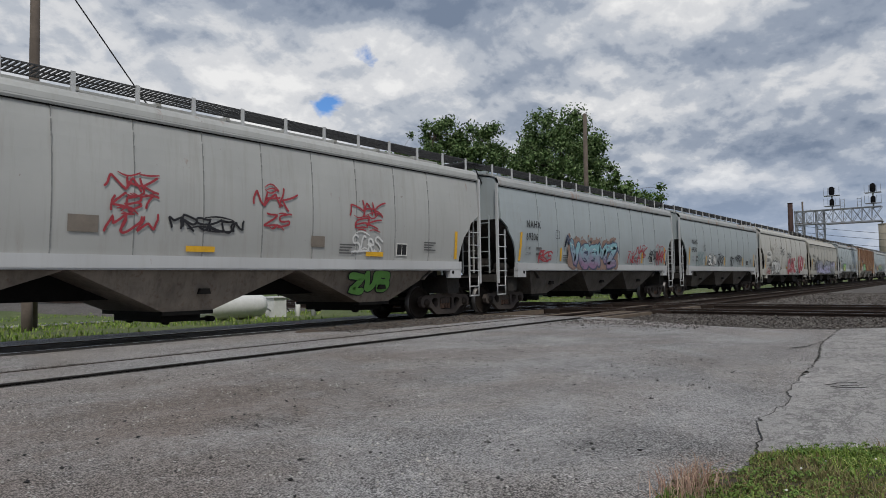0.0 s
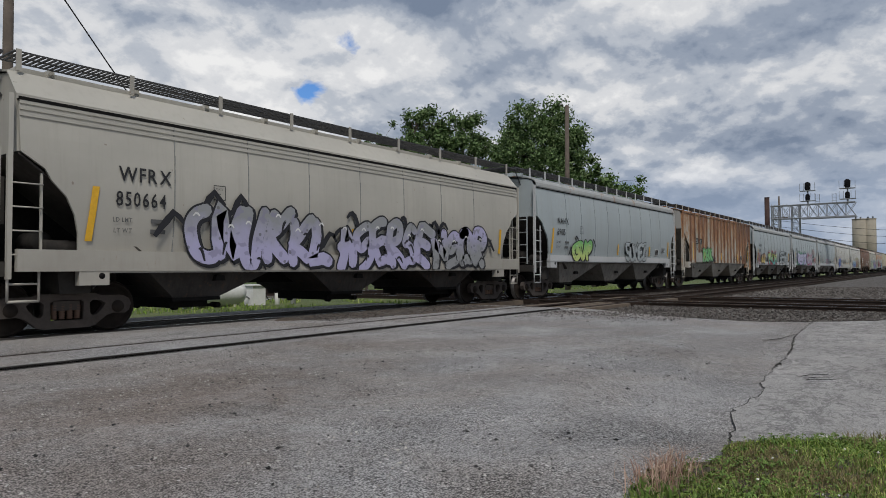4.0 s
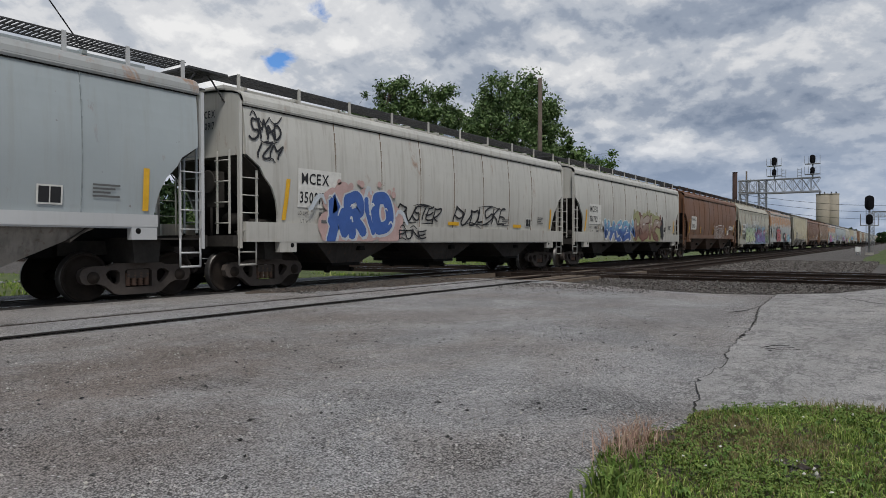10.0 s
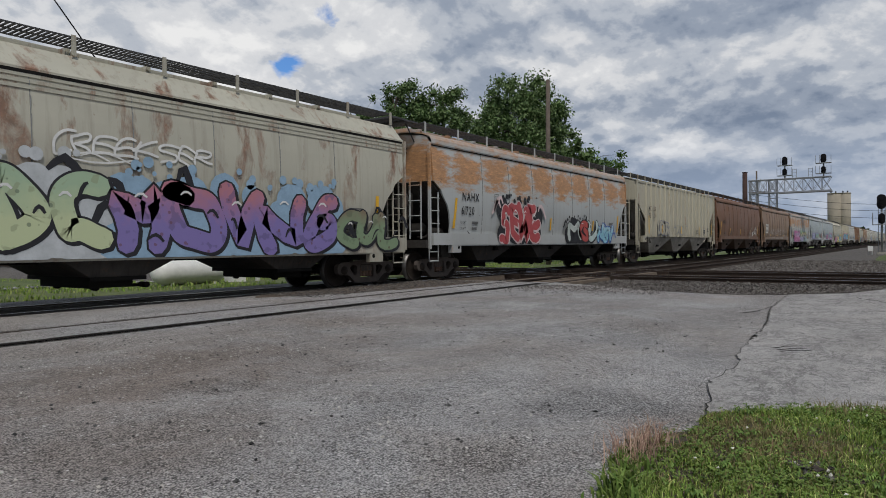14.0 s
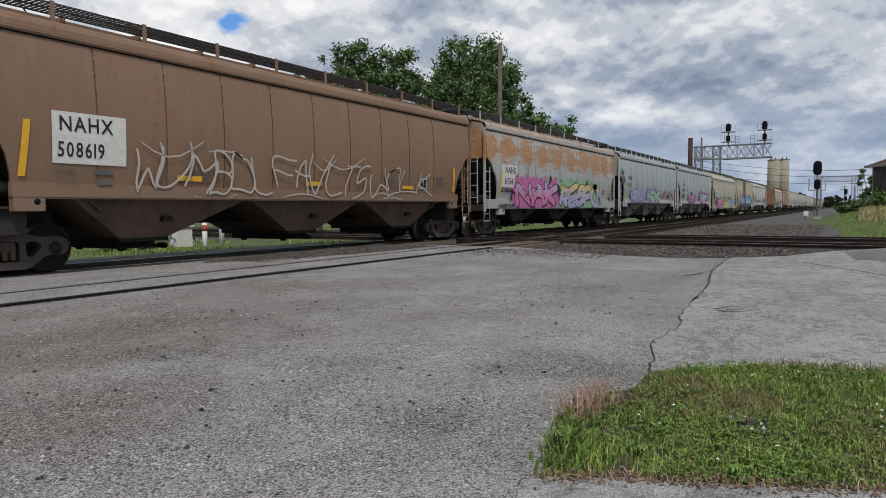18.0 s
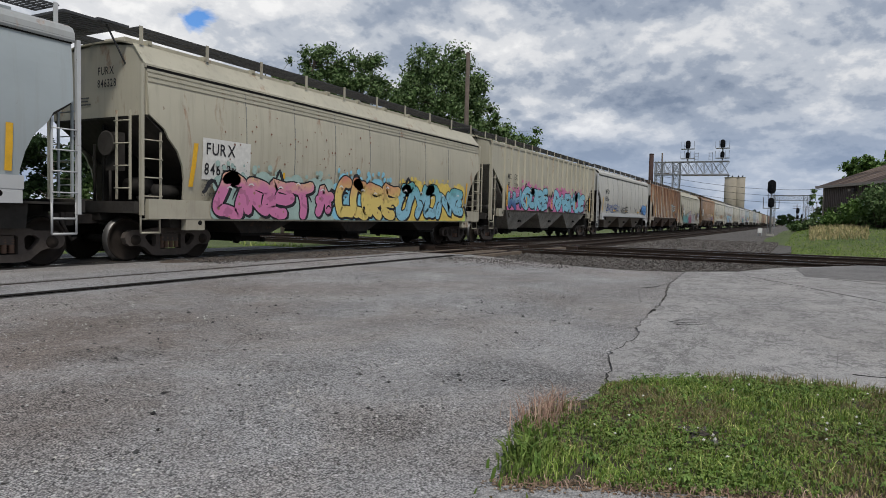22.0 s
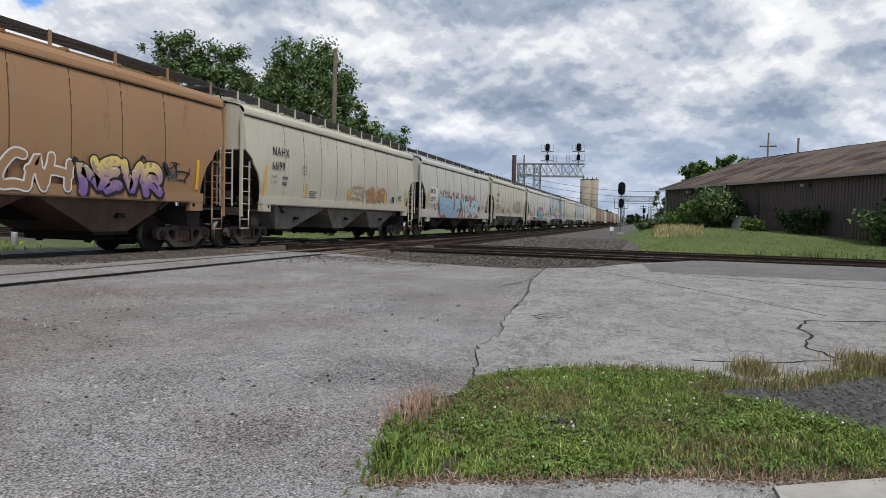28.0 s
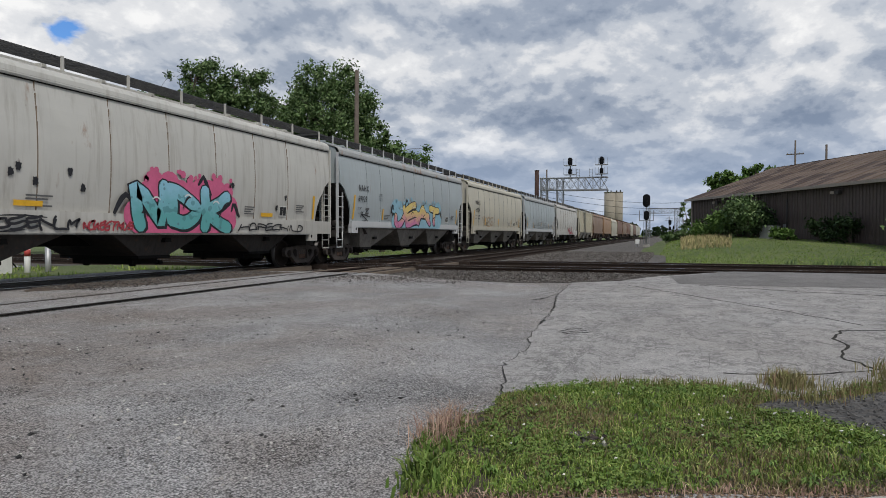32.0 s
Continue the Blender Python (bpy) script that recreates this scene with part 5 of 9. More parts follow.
UNDER = {
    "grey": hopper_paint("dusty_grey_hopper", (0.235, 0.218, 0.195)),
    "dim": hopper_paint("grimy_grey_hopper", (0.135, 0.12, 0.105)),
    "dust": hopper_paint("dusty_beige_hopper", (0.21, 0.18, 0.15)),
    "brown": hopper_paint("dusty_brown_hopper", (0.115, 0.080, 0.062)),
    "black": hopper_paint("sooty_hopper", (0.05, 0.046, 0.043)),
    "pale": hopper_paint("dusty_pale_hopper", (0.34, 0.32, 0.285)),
}

LEAN = {"coil_spring", "bearing_cap", "seam", "end_ladder", "step", "hole_cover", "brake_rod", "brake_wheel", "brake_cylinder", "air_reservoir", "end_walk", "jacking_pad", "drip_edge", "outlet_gate", "vibrator_bracket", "walk_brace", "shear_plate"}
PROTO = {
    "A": build_car(SMOOTH, 15.45, 3, 1.12),                                              # smooth-sided, three bays
    "H": build_car(SMOOTH, 18.50, 3, 1.12),                                              # smooth-sided, long, three wide bays
    "B": build_car(SMOOTH, 16.40, 3, 1.75, (1.12, 1.56), deep=True),                     # deep side sill
    "C": build_car(SMOOTH, 15.90, 3, 1.75, (0.91, 1.32), corrugated=True, deep=True, top=4.0),
    "D": build_car(RIBBED, 16.45, 3, 1.12, None, top=4.36),
    "E": build_car(SMOOTH, 16.50, 3, 1.75, (1.36, 1.60)),                                # smooth-sided, longer
    "F": build_car(SMOOTH, 16.30, 3, 1.75, (1.10, 1.46), deep=True, top=4.14),
    "G": build_car(SMOOTH, 15.55, 3, 1.75, (1.10, 1.46), corrugated=True, deep=True, top=3.9),
}

# kind, leading edge at the clip's start, body, trim, hoppers, mark, number
CARS = [
    ("H", -2.0, "grey2", "white", "dust", "", ""),
    ("A", 17.70, "grey", "white", "dim", "NAHX", "69306"),
    ("A", 34.50, "grey", "white", "dim", "NAHX", "69290"),
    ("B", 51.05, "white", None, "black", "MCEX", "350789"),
    ("G", 68.80, "tan2", None, "black", "WFRX", "850664"),
    ("A", 85.75, "grey", "white", "grey", "NAHX", "69015"),
    ("D", 102.60, "rusty", None, "pale", "SRIX", "9482"),
    ("A", 120.60, "grey", "white", "grey", "NAHX", "69307"),
    ("A", 137.30, "grey", "white", "grey", "NAHX", "69031"),
    ("A", 153.90, "grey", "white", "grey", "NAHX", "69041"),
    ("B", 170.50, "white", None, "black", "MCEX", "350917"),
    ("B", 188.30, "white", None, "black", "MCEX", "350792"),
    ("E", 206.20, "brown", None, "brown", "NAHX", "508636"),
    ("C", 224.20, "stained", None, "black", "FURX", "846443"),
    ("F", 241.50, "patchy", None, "black", "NAHX", "61720"),
    ("D", 259.40, "tan", None, "pale", "MCEX", "95374"),
    ("E", 276.70, "brown", None, "brown", "NAHX", ""),
    ("E", 294.60, "dustbrown", None, "brown", "NAHX", "508619"),
    ("F", 312.50, "patchy", None, "black", "NAHX", "61754"),
    ("A", 330.05, "grey", "white", "grey", "NAHX", "69054"),
    ("A", 346.40, "grey", "white", "grey", "NAHX", "69046"),
    ("C", 363.40, "tan", None, "black", "FURX", "846328"),
    ("D", 380.50, "tan", None, "pale", "MCEX", "95332"),
    ("E", 398.10, "white", "white", "dust", "MFCX", "851366"),
    ("D", 416.00, "rusty", None, "brown", "", ""),
    ("C", 433.60, "tan", None, "black", "FURX", "848325"),
    ("E", 451.00, "orange", None, "brown", "NAHX", "508525"),
    ("A", 468.60, "cream", None, "grey", "NAHX", "66199"),
    ("B", 485.50, "white", None, "black", "MCEX", "350795"),
    ("A", 503.30, "cream", None, "grey", "NAHX", "66171"),
    ("B", 520.40, "white", None, "black", "MCEX", "350770"),
    ("A", 537.60, "grey", "white", "grey", "NAHX", "69029"),
    ("A", 554.40, "cream", None, "grey", "NAHX", "69224"),
    ("A", 571.10, "grey", "white", "grey", "", ""),
    ("B", 588.00, "white", None, "black", "", ""),
    ("D", 606.40, "tan", None, "pale", "", ""),
    ("E", 624.2, "dustbrown", None, "brown", "", ""),
    ("E", 642.1, "orange", None, "brown", "", ""),
    ("C", 660.0, "tan", None, "black", "", ""),
    ("E", 677.2, "brown", None, "brown", "", ""),
    ("E", 695.1, "dustbrown", None, "brown", "", ""),
    ("E", 712.9, "brown", None, "brown", "", ""),
    ("C", 730.6, "tan", None, "black", "", ""),
    ("E", 747.7, "brown", None, "brown", "", ""),
    ("C", 765.6, "stained", None, "black", "", ""),
    ("B", 782.7, "tan", None, "black", "", ""),
]
LOOKS = {"grey": "light grey", "grey2": "weathered pale grey", "white": "off-white streaked", "cream": "cream", "tan": "dusty beige", "rusty": "heavily rusted grey", "patchy": "grey rust-patched", "brown": "oxide brown", "tan2": "pale beige", "stained": "rust-stained pale grey", "orange": "faded orange-brown", "dustbrown": "dusty brown"}
SHAPES = {"A": "smooth-sided", "H": "long smooth-sided", "B": "deep-silled", "C": "ridge-topped", "D": "ribbed-sided", "E": "long smooth-sided", "F": "deep-silled", "G": "ridge-topped"}
CAR = []
for code, x0, body, trim, under, mark, number in CARS:
    c = copy_thing(PROTO[code], pose(x0, TRAIN_Y, 0.0))
    paint(c, PAINT[body], TRIM[trim] if trim else None, UNDER[under], code == "B")
    tagged(c, "%s %s covered hopper car on the rails" % (LOOKS[body], SHAPES[code]))
    if len(CAR) > 35:
        # the cars that never come nearer than a hundred metres keep only what shows
        for o in [o for o in c.children_recursive if base_name(o) in LEAN]:
            bpy.data.objects.remove(o)
    CAR.append(c)
for p in PROTO.values():
    for o in (*p.children_recursive, p):
        bpy.data.objects.remove(o)


def motions():
    """The train runs past at a steady pace; its wheels turn while it is near."""
    for c, row in zip(CAR, CARS):
        x0 = row[1]
        walk(c, [(0.0, pose(x0, TRAIN_Y, 0.0)), (16.0, pose(x0 - SPEED * 16, TRAIN_Y, 0.0)), (32.0, pose(x0 - SPEED * 32, TRAIN_Y, 0.0))])
        ta, tb = max(0.0, (x0 - 42) / SPEED), min(32.0, (x0 + 16) / SPEED)
        if ta >= 31.9 or tb <= 0.1:
            continue
        f0, f1 = int(ta * FPS), int(tb * FPS)
        step = SPEED / FPS / 0.457
        for w in c.children_recursive:
            if base_name(w) != "wheelset":
                continue
            base = w.matrix_basis.copy()
            rows = [(k / FPS, base @ Matrix.Rotation(-step * (k - f0), 4, "Y")) for k in range(f0, f1 + 1)]
            if f0 > 0:
                rows.insert(0, (0.0, rows[0][1]))
            if f1 < 32 * FPS:
                rows.append((32.0, rows[-1][1]))
            walk(w, rows)

# ---- surroundings ----
def aim(az, r, z=0.0):
    """A place r metres off at a compass angle from +y towards +x."""
    return Vector((math.sin(radians(az)) * r, math.cos(radians(az)) * r, z))


def scatter_stones(name, pts, lo, hi, mat, label, seed=1, flat=0.7):
    """Loose angular stones: squashed octahedra with jittered corners."""
    rg = np.random.default_rng(seed)
    pts = np.asarray(pts, float)
    n = len(pts)
    base = np.array([(1, 0, 0), (-1, 0, 0), (0, 1, 0), (0, -1, 0), (0, 0, 1), (0, 0, -1)], float)
    tri = np.array([(0, 2, 4), (2, 1, 4), (1, 3, 4), (3, 0, 4), (2, 0, 5), (1, 2, 5), (3, 1, 5), (0, 3, 5)])
    s = rg.uniform(lo, hi, (n, 1, 1)) * 0.5
    v = base[None] * rg.uniform(0.6, 1.25, (n, 6, 3)) + rg.normal(0, 0.16, (n, 6, 3))
    a = rg.uniform(0, 2 * np.pi, n)
    c, sn = np.cos(a), np.sin(a)
    x, y = v[..., 0] * c[:, None] - v[..., 1] * sn[:, None], v[..., 0] * sn[:, None] + v[..., 1] * c[:, None]
    v = np.stack([x, y, v[..., 2] * flat], -1) * s
    v += pts[:, None] + np.array([0, 0, 1.0]) * s * 0.3
    f = (tri[None] + 6 * np.arange(n)[:, None, None]).reshape(-1, 3)
    ob = new(name, raw_mesh(name, v.reshape(-1, 3).tolist(), f.tolist(), mat))
    return tagged(ob, label, "stones", kind="stuff")


def inside(poly, pts):
    x, y = pts[:, 0], pts[:, 1]
    r = np.zeros(len(pts), bool)
    for (xa, ya), (xb, yb) in zip(poly, poly[1:] + poly[:1]):
        if ya == yb:
            continue
        hit = ((ya > y) != (yb > y)) & (x < (xb - xa) * (y - ya) / (yb - ya) + xa)
        r ^= hit
    return r


def blades(name, pts, hlo, hhi, w, mat, label, lean=0.5, seed=2, kinds="stuff", category="grass", tall=None):
    """Bent, tapering blades; one small strip of two quads and a tip each."""
    rg = np.random.default_rng(seed)
    pts = np.asarray(pts, float)
    n = len(pts)
    h = rg.uniform(hlo, hhi, n) * rg.uniform(0.6, 1.1, n)
    if tall is not None:
        h = h * tall
    a, b = rg.uniform(0, 2 * np.pi, n), rg.uniform(0, 2 * np.pi, n)
    ww = w * rg.uniform(0.6, 1.3, n)
    side = np.stack([np.cos(a), np.sin(a), np.zeros(n)], -1) * ww[:, None] / 2
    out = np.stack([np.cos(b), np.sin(b), np.zeros(n)], -1) * (h * rg.uniform(0.1, 1.0, n) * lean)[:, None]
    up = np.array([0, 0, 1.0]) * h[:, None]
    p0, p1, p2 = pts, pts + up * 0.55 + out * 0.3, pts + up * (1 - 0.3 * lean) + out
    v = np.stack([p0 - side, p0 + side, p1 + side * 0.8, p1 - side * 0.8, p2], 1)
    k = 5 * np.arange(n)
    faces = np.stack([k, k + 1, k + 2, k + 3], 1).tolist() + np.stack([k + 3, k + 2, k + 4], 1).tolist()
    ob = new(name, raw_mesh(name, v.reshape(-1, 3).tolist(), faces, mat))
    return tagged(ob, label, category, kind=kinds)


# turf strip
turf_poly = turf_far + turf_near


def turf():
    me = B()
    prism(me, turf_poly, -0.2, 0.004, "z")
    bmesh.ops.triangulate(me, faces=[f for f in me.faces if len(f.verts) > 4])
    thing("turf", me, M["soil"], "strip of rough green turf between pavements", "turf", kind="structure")
    rg = np.random.default_rng(4)
    p = np.stack([rg.uniform(2.2, 9.0, 480000), rg.uniform(-5, 1.5, 480000)], -1)
    p = p[inside(turf_poly, p)]
    grav = [(4.62, -0.50), (4.30, -0.98), (4.05, -1.32), (3.9, -1.9), (4.6, -3.0), (7.6, -3.6), (6.2, -2.15), (5.45, -1.5), (4.98, -1.0), (4.9, -0.68)]
    gi = inside(grav, p)
    bare = np.array([0.45 * noise.noise(Vector((x * 1.7, y * 1.7, 4.0))) + 0.6 * noise.noise(Vector((x * 7.0, y * 7.0, 8.0))) for x, y in p])
    d0 = np.hypot(p[:, 0], p[:, 1])
    keep = (~gi) & (bare < 0.36 + rg.normal(0, 0.12, len(p))) & (rg.uniform(0, 1, len(p)) < np.clip(5.2 / d0 ** 1.1, 0.22, 1.0))
    q = p[keep]
    dry = np.array([noise.noise(Vector((x * 0.9, y * 0.9, 9.0))) + 0.6 * noise.noise(Vector((x * 3.1, y * 3.1, 2.0))) for x, y in q]) + rg.normal(0, 0.22, len(q))
    # the edges are drier
    rim = np.array(turf_near)
    dn = np.min(np.hypot(q[:, None, 0] - rim[None, :, 0], q[:, None, 1] - rim[None, :, 1]), 1)
    dry = dry + 0.55 * np.exp(-dn / 0.09)
    g3 = np.c_[q, np.zeros(len(q))]
    # tufts stand above low, thin places
    tall = np.array([1.0 + 1.1 * noise.noise(Vector((x * 5.5, y * 5.5, 14.0))) + 0.5 * noise.noise(Vector((x * 14, y * 14, 3.0))) for x, y in q]).clip(0.35, 2.0)
    rim2 = np.array(turf_far)
    df = np.minimum(dn, np.min(np.hypot(q[:, None, 0] - rim2[None, :, 0], q[:, None, 1] - rim2[None, :, 1]), 1))
    tall = tall * np.clip(0.4 + df / 0.22, 0.4, 1.0)
    blades("grass", g3[dry < 0.17], 0.02, 0.07, 0.0058, M["blade"], "short green grass with clover in a turf strip", 0.8, 5, tall=tall[dry < 0.17])
    blades("dry_grass", g3[dry >= 0.17], 0.02, 0.07, 0.005, M["blade_dry"], "straw-coloured dry grass tufts in a turf strip", 0.7, 6, tall=tall[dry >= 0.17])
    # taller fringe along the pavement
    fr = []
    for a, b in zip(turf_far[20:], turf_far[21:]):
        m = int(math.dist(a, b) * 900)
        for _ in range(m):
            t = random.random()
            fr.append((a[0] + (b[0] - a[0]) * t - abs(random.gauss(0, 0.10)), a[1] + (b[1] - a[1]) * t - random.gauss(0, 0.05), 0))
    blades("edge_grass", fr, 0.03, 0.125, 0.0055, M["blade_dry"], "taller seeding grass along the pavement edge", 0.5, 7)
    w = [(2.6 + random.gauss(0, 0.12) + 0.9 * (i % 7) / 7, 1.02 + random.gauss(0, 0.05) + 0.2 * (i % 7) / 7 - 0.02, 0) for i in range(800)]
    blades("weed", w[::2], 0.03, 0.12, 0.014, M["clover_leaf"], "leafy weeds at the corner of the turf", 0.7, 8, category="weed")
    w = [(3.42 + random.gauss(0, 0.14), 1.17 + random.gauss(0, 0.06), 0) for i in range(330)]
    blades("dead_weed", w, 0.10, 0.27, 0.005, M["stalk"], "dry reddish weed stalks at the turf corner", 0.9, 9, category="weed")
    w = [(2.86 + random.gauss(0, 0.07), 1.06 + random.gauss(0, 0.035), 0) for i in range(110)]
    blades("weed", w, 0.05, 0.17, 0.016, M["clover_leaf"], "upright leafy weed at the turf corner", 0.9, 10, category="weed")
    st = []
    for a, b in zip(turf_near, turf_near[1:]):
        for _ in range(int(math.dist(a, b) * 260)):
            t = random.random()
            st.append((a[0] + (b[0] - a[0]) * t + random.gauss(0.02, 0.03), a[1] + (b[1] - a[1]) * t + random.gauss(0, 0.025), 0.012))
    blades("straw", st, 0.015, 0.06, 0.005, M["stalk"], "short dry straw along the kerb", 1.0, 16)
    # clover: small round leaves close to the soil, and pale heads
    cl = q[rg.uniform(0, 1, len(q)) < 0.24]
    cl = cl[np.array([noise.noise(Vector((x * 1.3, y * 1.3, 20.0))) for x, y in cl]) + rg.normal(0, 0.25, len(cl)) > 0.02]
    vs, fs = [], []
    for i, (x, y) in enumerate(cl):
        z = random.uniform(0.02, 0.055)
        r = random.uniform(0.004, 0.0075)
        a0 = random.uniform(0, 6.28)
        for k in range(3):
            a = a0 + k * 2.09
            n0 = len(vs)
            c = (x + math.cos(a) * r, y + math.sin(a) * r, z)
            t = random.uniform(-0.006, 0.006)
            vs += [(x, y, z), (c[0] + math.cos(a + 1.57) * r, c[1] + math.sin(a + 1.57) * r, z + t), (x + math.cos(a) * r * 2.1, y + math.sin(a) * r * 2.1, z + 0.004), (c[0] - math.cos(a + 1.57) * r, c[1] - math.sin(a + 1.57) * r, z - t)]
            fs.append((n0, n0 + 1, n0 + 2, n0 + 3))
    tagged(new("clover", raw_mesh("clover", vs, fs, M["clover_leaf"])), "low clover leaves among the grass", "clover", kind="stuff")
    hd = cl[rg.uniform(0, 1, len(cl)) < 0.010]
    scatter_stones("clover_heads", np.c_[hd, np.full(len(hd), 0.062)], 0.012, 0.02, M["clover"], "small off-white clover heads above the grass", 3, 1.0)
    gp = p[gi][:5200]
    scatter_stones("dark_gravel", np.c_[gp, np.full(len(gp), 0.006)], 0.01, 0.03, M["gravel_stone"], "dark loose gravel in a bare patch of turf", 12)
    slab("bare_patch", grav, -0.05, 0.009, M["gravel_dark"], "dark gravelly bare patch beside the grass", "gravel")
    scatter_stones("broken_stones", [(3.55 + random.gauss(0, 0.10), 0.42 + random.gauss(0, 0.06), 0.01) for _ in range(30)], 0.02, 0.06, M["stone"], "broken grey stones lying in the grass", 13)
    # leaf litter and crumbs along the kerb, broad weed rosettes in the grass
    lit = []
    for a, b in zip(turf_near, turf_near[1:]):
        for _ in range(int(math.dist(a, b) * 520)):
            t = random.random()
            lit.append((a[0] + (b[0] - a[0]) * t + random.gauss(-0.01, 0.035), a[1] + (b[1] - a[1]) * t + random.gauss(0, 0.03), 0.014))
    scatter_stones("leaf_litter", lit, 0.006, 0.022, M["litter"], "brown leaf litter and crumbs along the kerb", 15, 0.4)
    vs, fs = [], []
    ros = q[rg.uniform(0, 1, len(q)) < 0.0022]
    for x, y in ros:
        a0, n0 = random.uniform(0, 6.28), random.randint(6, 10)
        sz = random.uniform(0.02, 0.038)
        for k in range(n0):
            a, ln = a0 + 6.28 * k / n0 + random.uniform(-0.3, 0.3), sz * random.uniform(0.7, 1.2)
            dx, dy, wd, z = math.cos(a), math.sin(a), ln * random.uniform(0.16, 0.26), random.uniform(0.012, 0.04)
            n1 = len(vs)
            vs += [(x, y, z), (x + dx * ln * 0.5 - dy * wd, y + dy * ln * 0.5 + dx * wd, z + 0.022), (x + dx * ln, y + dy * ln, z + 0.008), (x + dx * ln * 0.5 + dy * wd, y + dy * ln * 0.5 - dx * wd, z + 0.026)]
            fs.append((n1, n1 + 1, n1 + 2, n1 + 3))
    tagged(new("rosette_weed", raw_mesh("rosette_weed", vs, fs, M["rosette"])), "broad-leaved weed rosettes among the grass", "weed", kind="stuff")
    tufts = [(5.35 + random.gauss(0, 0.10), -0.82 + random.gauss(0, 0.08), 0) for _ in range(700)] + [(5.9 + random.gauss(0, 0.2), -1.75 + random.gauss(0, 0.12), 0) for _ in range(900)]
    blades("grass_tuft", tufts, 0.08, 0.18, 0.008, M["blade_dry"], "tufts of pale grass at the pavement edge", 0.6, 14)


M["litter"] = island_mat("leaf_litter", [(0.07, 0.05, 0.035), (0.17, 0.11, 0.07), (0.30, 0.22, 0.15), (0.10, 0.075, 0.055)], 0.9)
M["rosette"] = island_mat("rosette_leaves", [(0.07, 0.13, 0.03), (0.12, 0.20, 0.045), (0.19, 0.28, 0.07)], 0.6)
M["soil"] = simple("brown_soil", (0.07, 0.056, 0.038), 0.95, var=0.4, scale=6, bump=0.6)
M["gravel_stone"] = island_mat("dark_gravel_stone", [(0.03, 0.03, 0.03), (0.07, 0.067, 0.065), (0.13, 0.125, 0.12)], 0.9)
turf()


def loose_stone():
    rg = np.random.default_rng(21)
    # bed beside the road and the crossing tracks
    pit = [(15.3, 2.2), (15.0, 3.0), (15.2, 4.2), (16.1, 5.8), (17.7, 8.2), (21.4, 8.0), (21.4, -1.2), (20.0, -0.5), (18.1, 0.65), (16.3, 1.25)]
    p = np.stack([rg.uniform(14.8, 21.6, 48000), rg.uniform(-1.5, 8.4, 48000)], -1)
    p = p[inside(pit, p)]
    scatter_stones("ballast_stones", np.c_[p, -0.20 + rg.uniform(-0.03, 0.10, len(p))], 0.035, 0.085, M["stone"], "loose grey crushed stone beside the rails", 22)
    slab("ballast_fill", pit, -0.4, -0.13, M["gravel"], "stone fill between the road edge and the rails", "ballast")
    p = np.stack([rg.uniform(28.5, 48, 16000), rg.uniform(1.0, 7.6, 16000)], -1)
    scatter_stones("ballast_stones", np.c_[p, -0.16 + rg.uniform(-0.03, 0.04, len(p))], 0.07, 0.15, M["stone"], "loose grey crushed stone beyond the crossing", 23)
    slab("gravel_yard", [(28.2, 7.8), (28.2, 1.2), (34, 0.2), (60, 0.4), (110, -1.5), (300, -6), (300, 7.4)], -0.7, -0.17, M["gravel"], "pale gravel beside the parallel tracks", "gravel")
    p = np.stack([rg.uniform(17.5, 40, 5000), rg.uniform(10.2, 12.3, 5000)], -1)
    scatter_stones("ballast_stones", np.c_[p, -0.22 + rg.uniform(-0.02, 0.03, len(p))], 0.05, 0.11, M["stone"], "brownish crushed stone between the tracks", 24)
    p = np.stack([rg.uniform(3, 19, 6000), rg.uniform(23.0, 26.5, 6000)], -1)
    p = p[np.abs(p[:, 1] - 24.8 - 0.5 * np.sin(p[:, 0] * 0.6)) < 1.1 + rg.normal(0, 0.35, len(p))]
    scatter_stones("gravel_strip", np.c_[p, [ground_z(x, y) + 0.02 for x, y in p]], 0.06, 0.16, M["pale_stone"], "grey gravel strip in the grass beyond the train", 28)
    # dirt and grit between the two tracks on the road
    slab("dirt_strip", ragged([(9.4, 11.6), (11.0, 10.9), (13.2, 10.35), (16.9, 10.25), (16.9, 12.40), (13.0, 12.42), (10.2, 12.4), (9.4, 11.6)], 0.3, 0.07, 70)[:-1], -0.02, 0.007, M["dirt"], "brown dirt and grit on the road between tracks", "dirt")
    p = np.stack([rg.uniform(10.0, 16.8, 2200), rg.uniform(10.5, 12.4, 2200)], -1)
    scatter_stones("grit", np.c_[p, np.full(len(p), 0.008)], 0.02, 0.06, M["stone"], "loose grit on the road between tracks", 25)
    p = np.stack([16.2 - np.abs(rg.normal(0, 1.2, 900)), rg.uniform(4.5, 8.2, 900)], -1)
    p = p[p[:, 0] < 15.0 + np.clip((p[:, 1] - 4.2) * 0.65, 0, 2)]
    scatter_stones("grit", np.c_[p, np.full(len(p), 0.004)], 0.02, 0.05, M["stone"], "loose grit scattered at the road edge", 26)
    # pebbles over the lot
    a, r = rg.uniform(15, 85, 5200), 2.2 + 10 * rg.uniform(0, 1, 5200) ** 1.4
    p = np.stack([np.sin(np.radians(a)) * r, np.cos(np.radians(a)) * r], -1)
    p = p[(p[:, 1] < 8.3) & (p[:, 1] > 1.6)]
    keep = np.array([noise.noise(Vector((x * 0.35, y * 0.35, 2.0))) for x, y in p]) + rg.normal(0, 0.35, len(p)) > 0.15
    p = p[keep]
    scatter_stones("pebbles", np.c_[p, np.full(len(p), 0.001)], 0.006, 0.020, M["pebble"], "pale and dark pebbles strewn over the asphalt", 27)


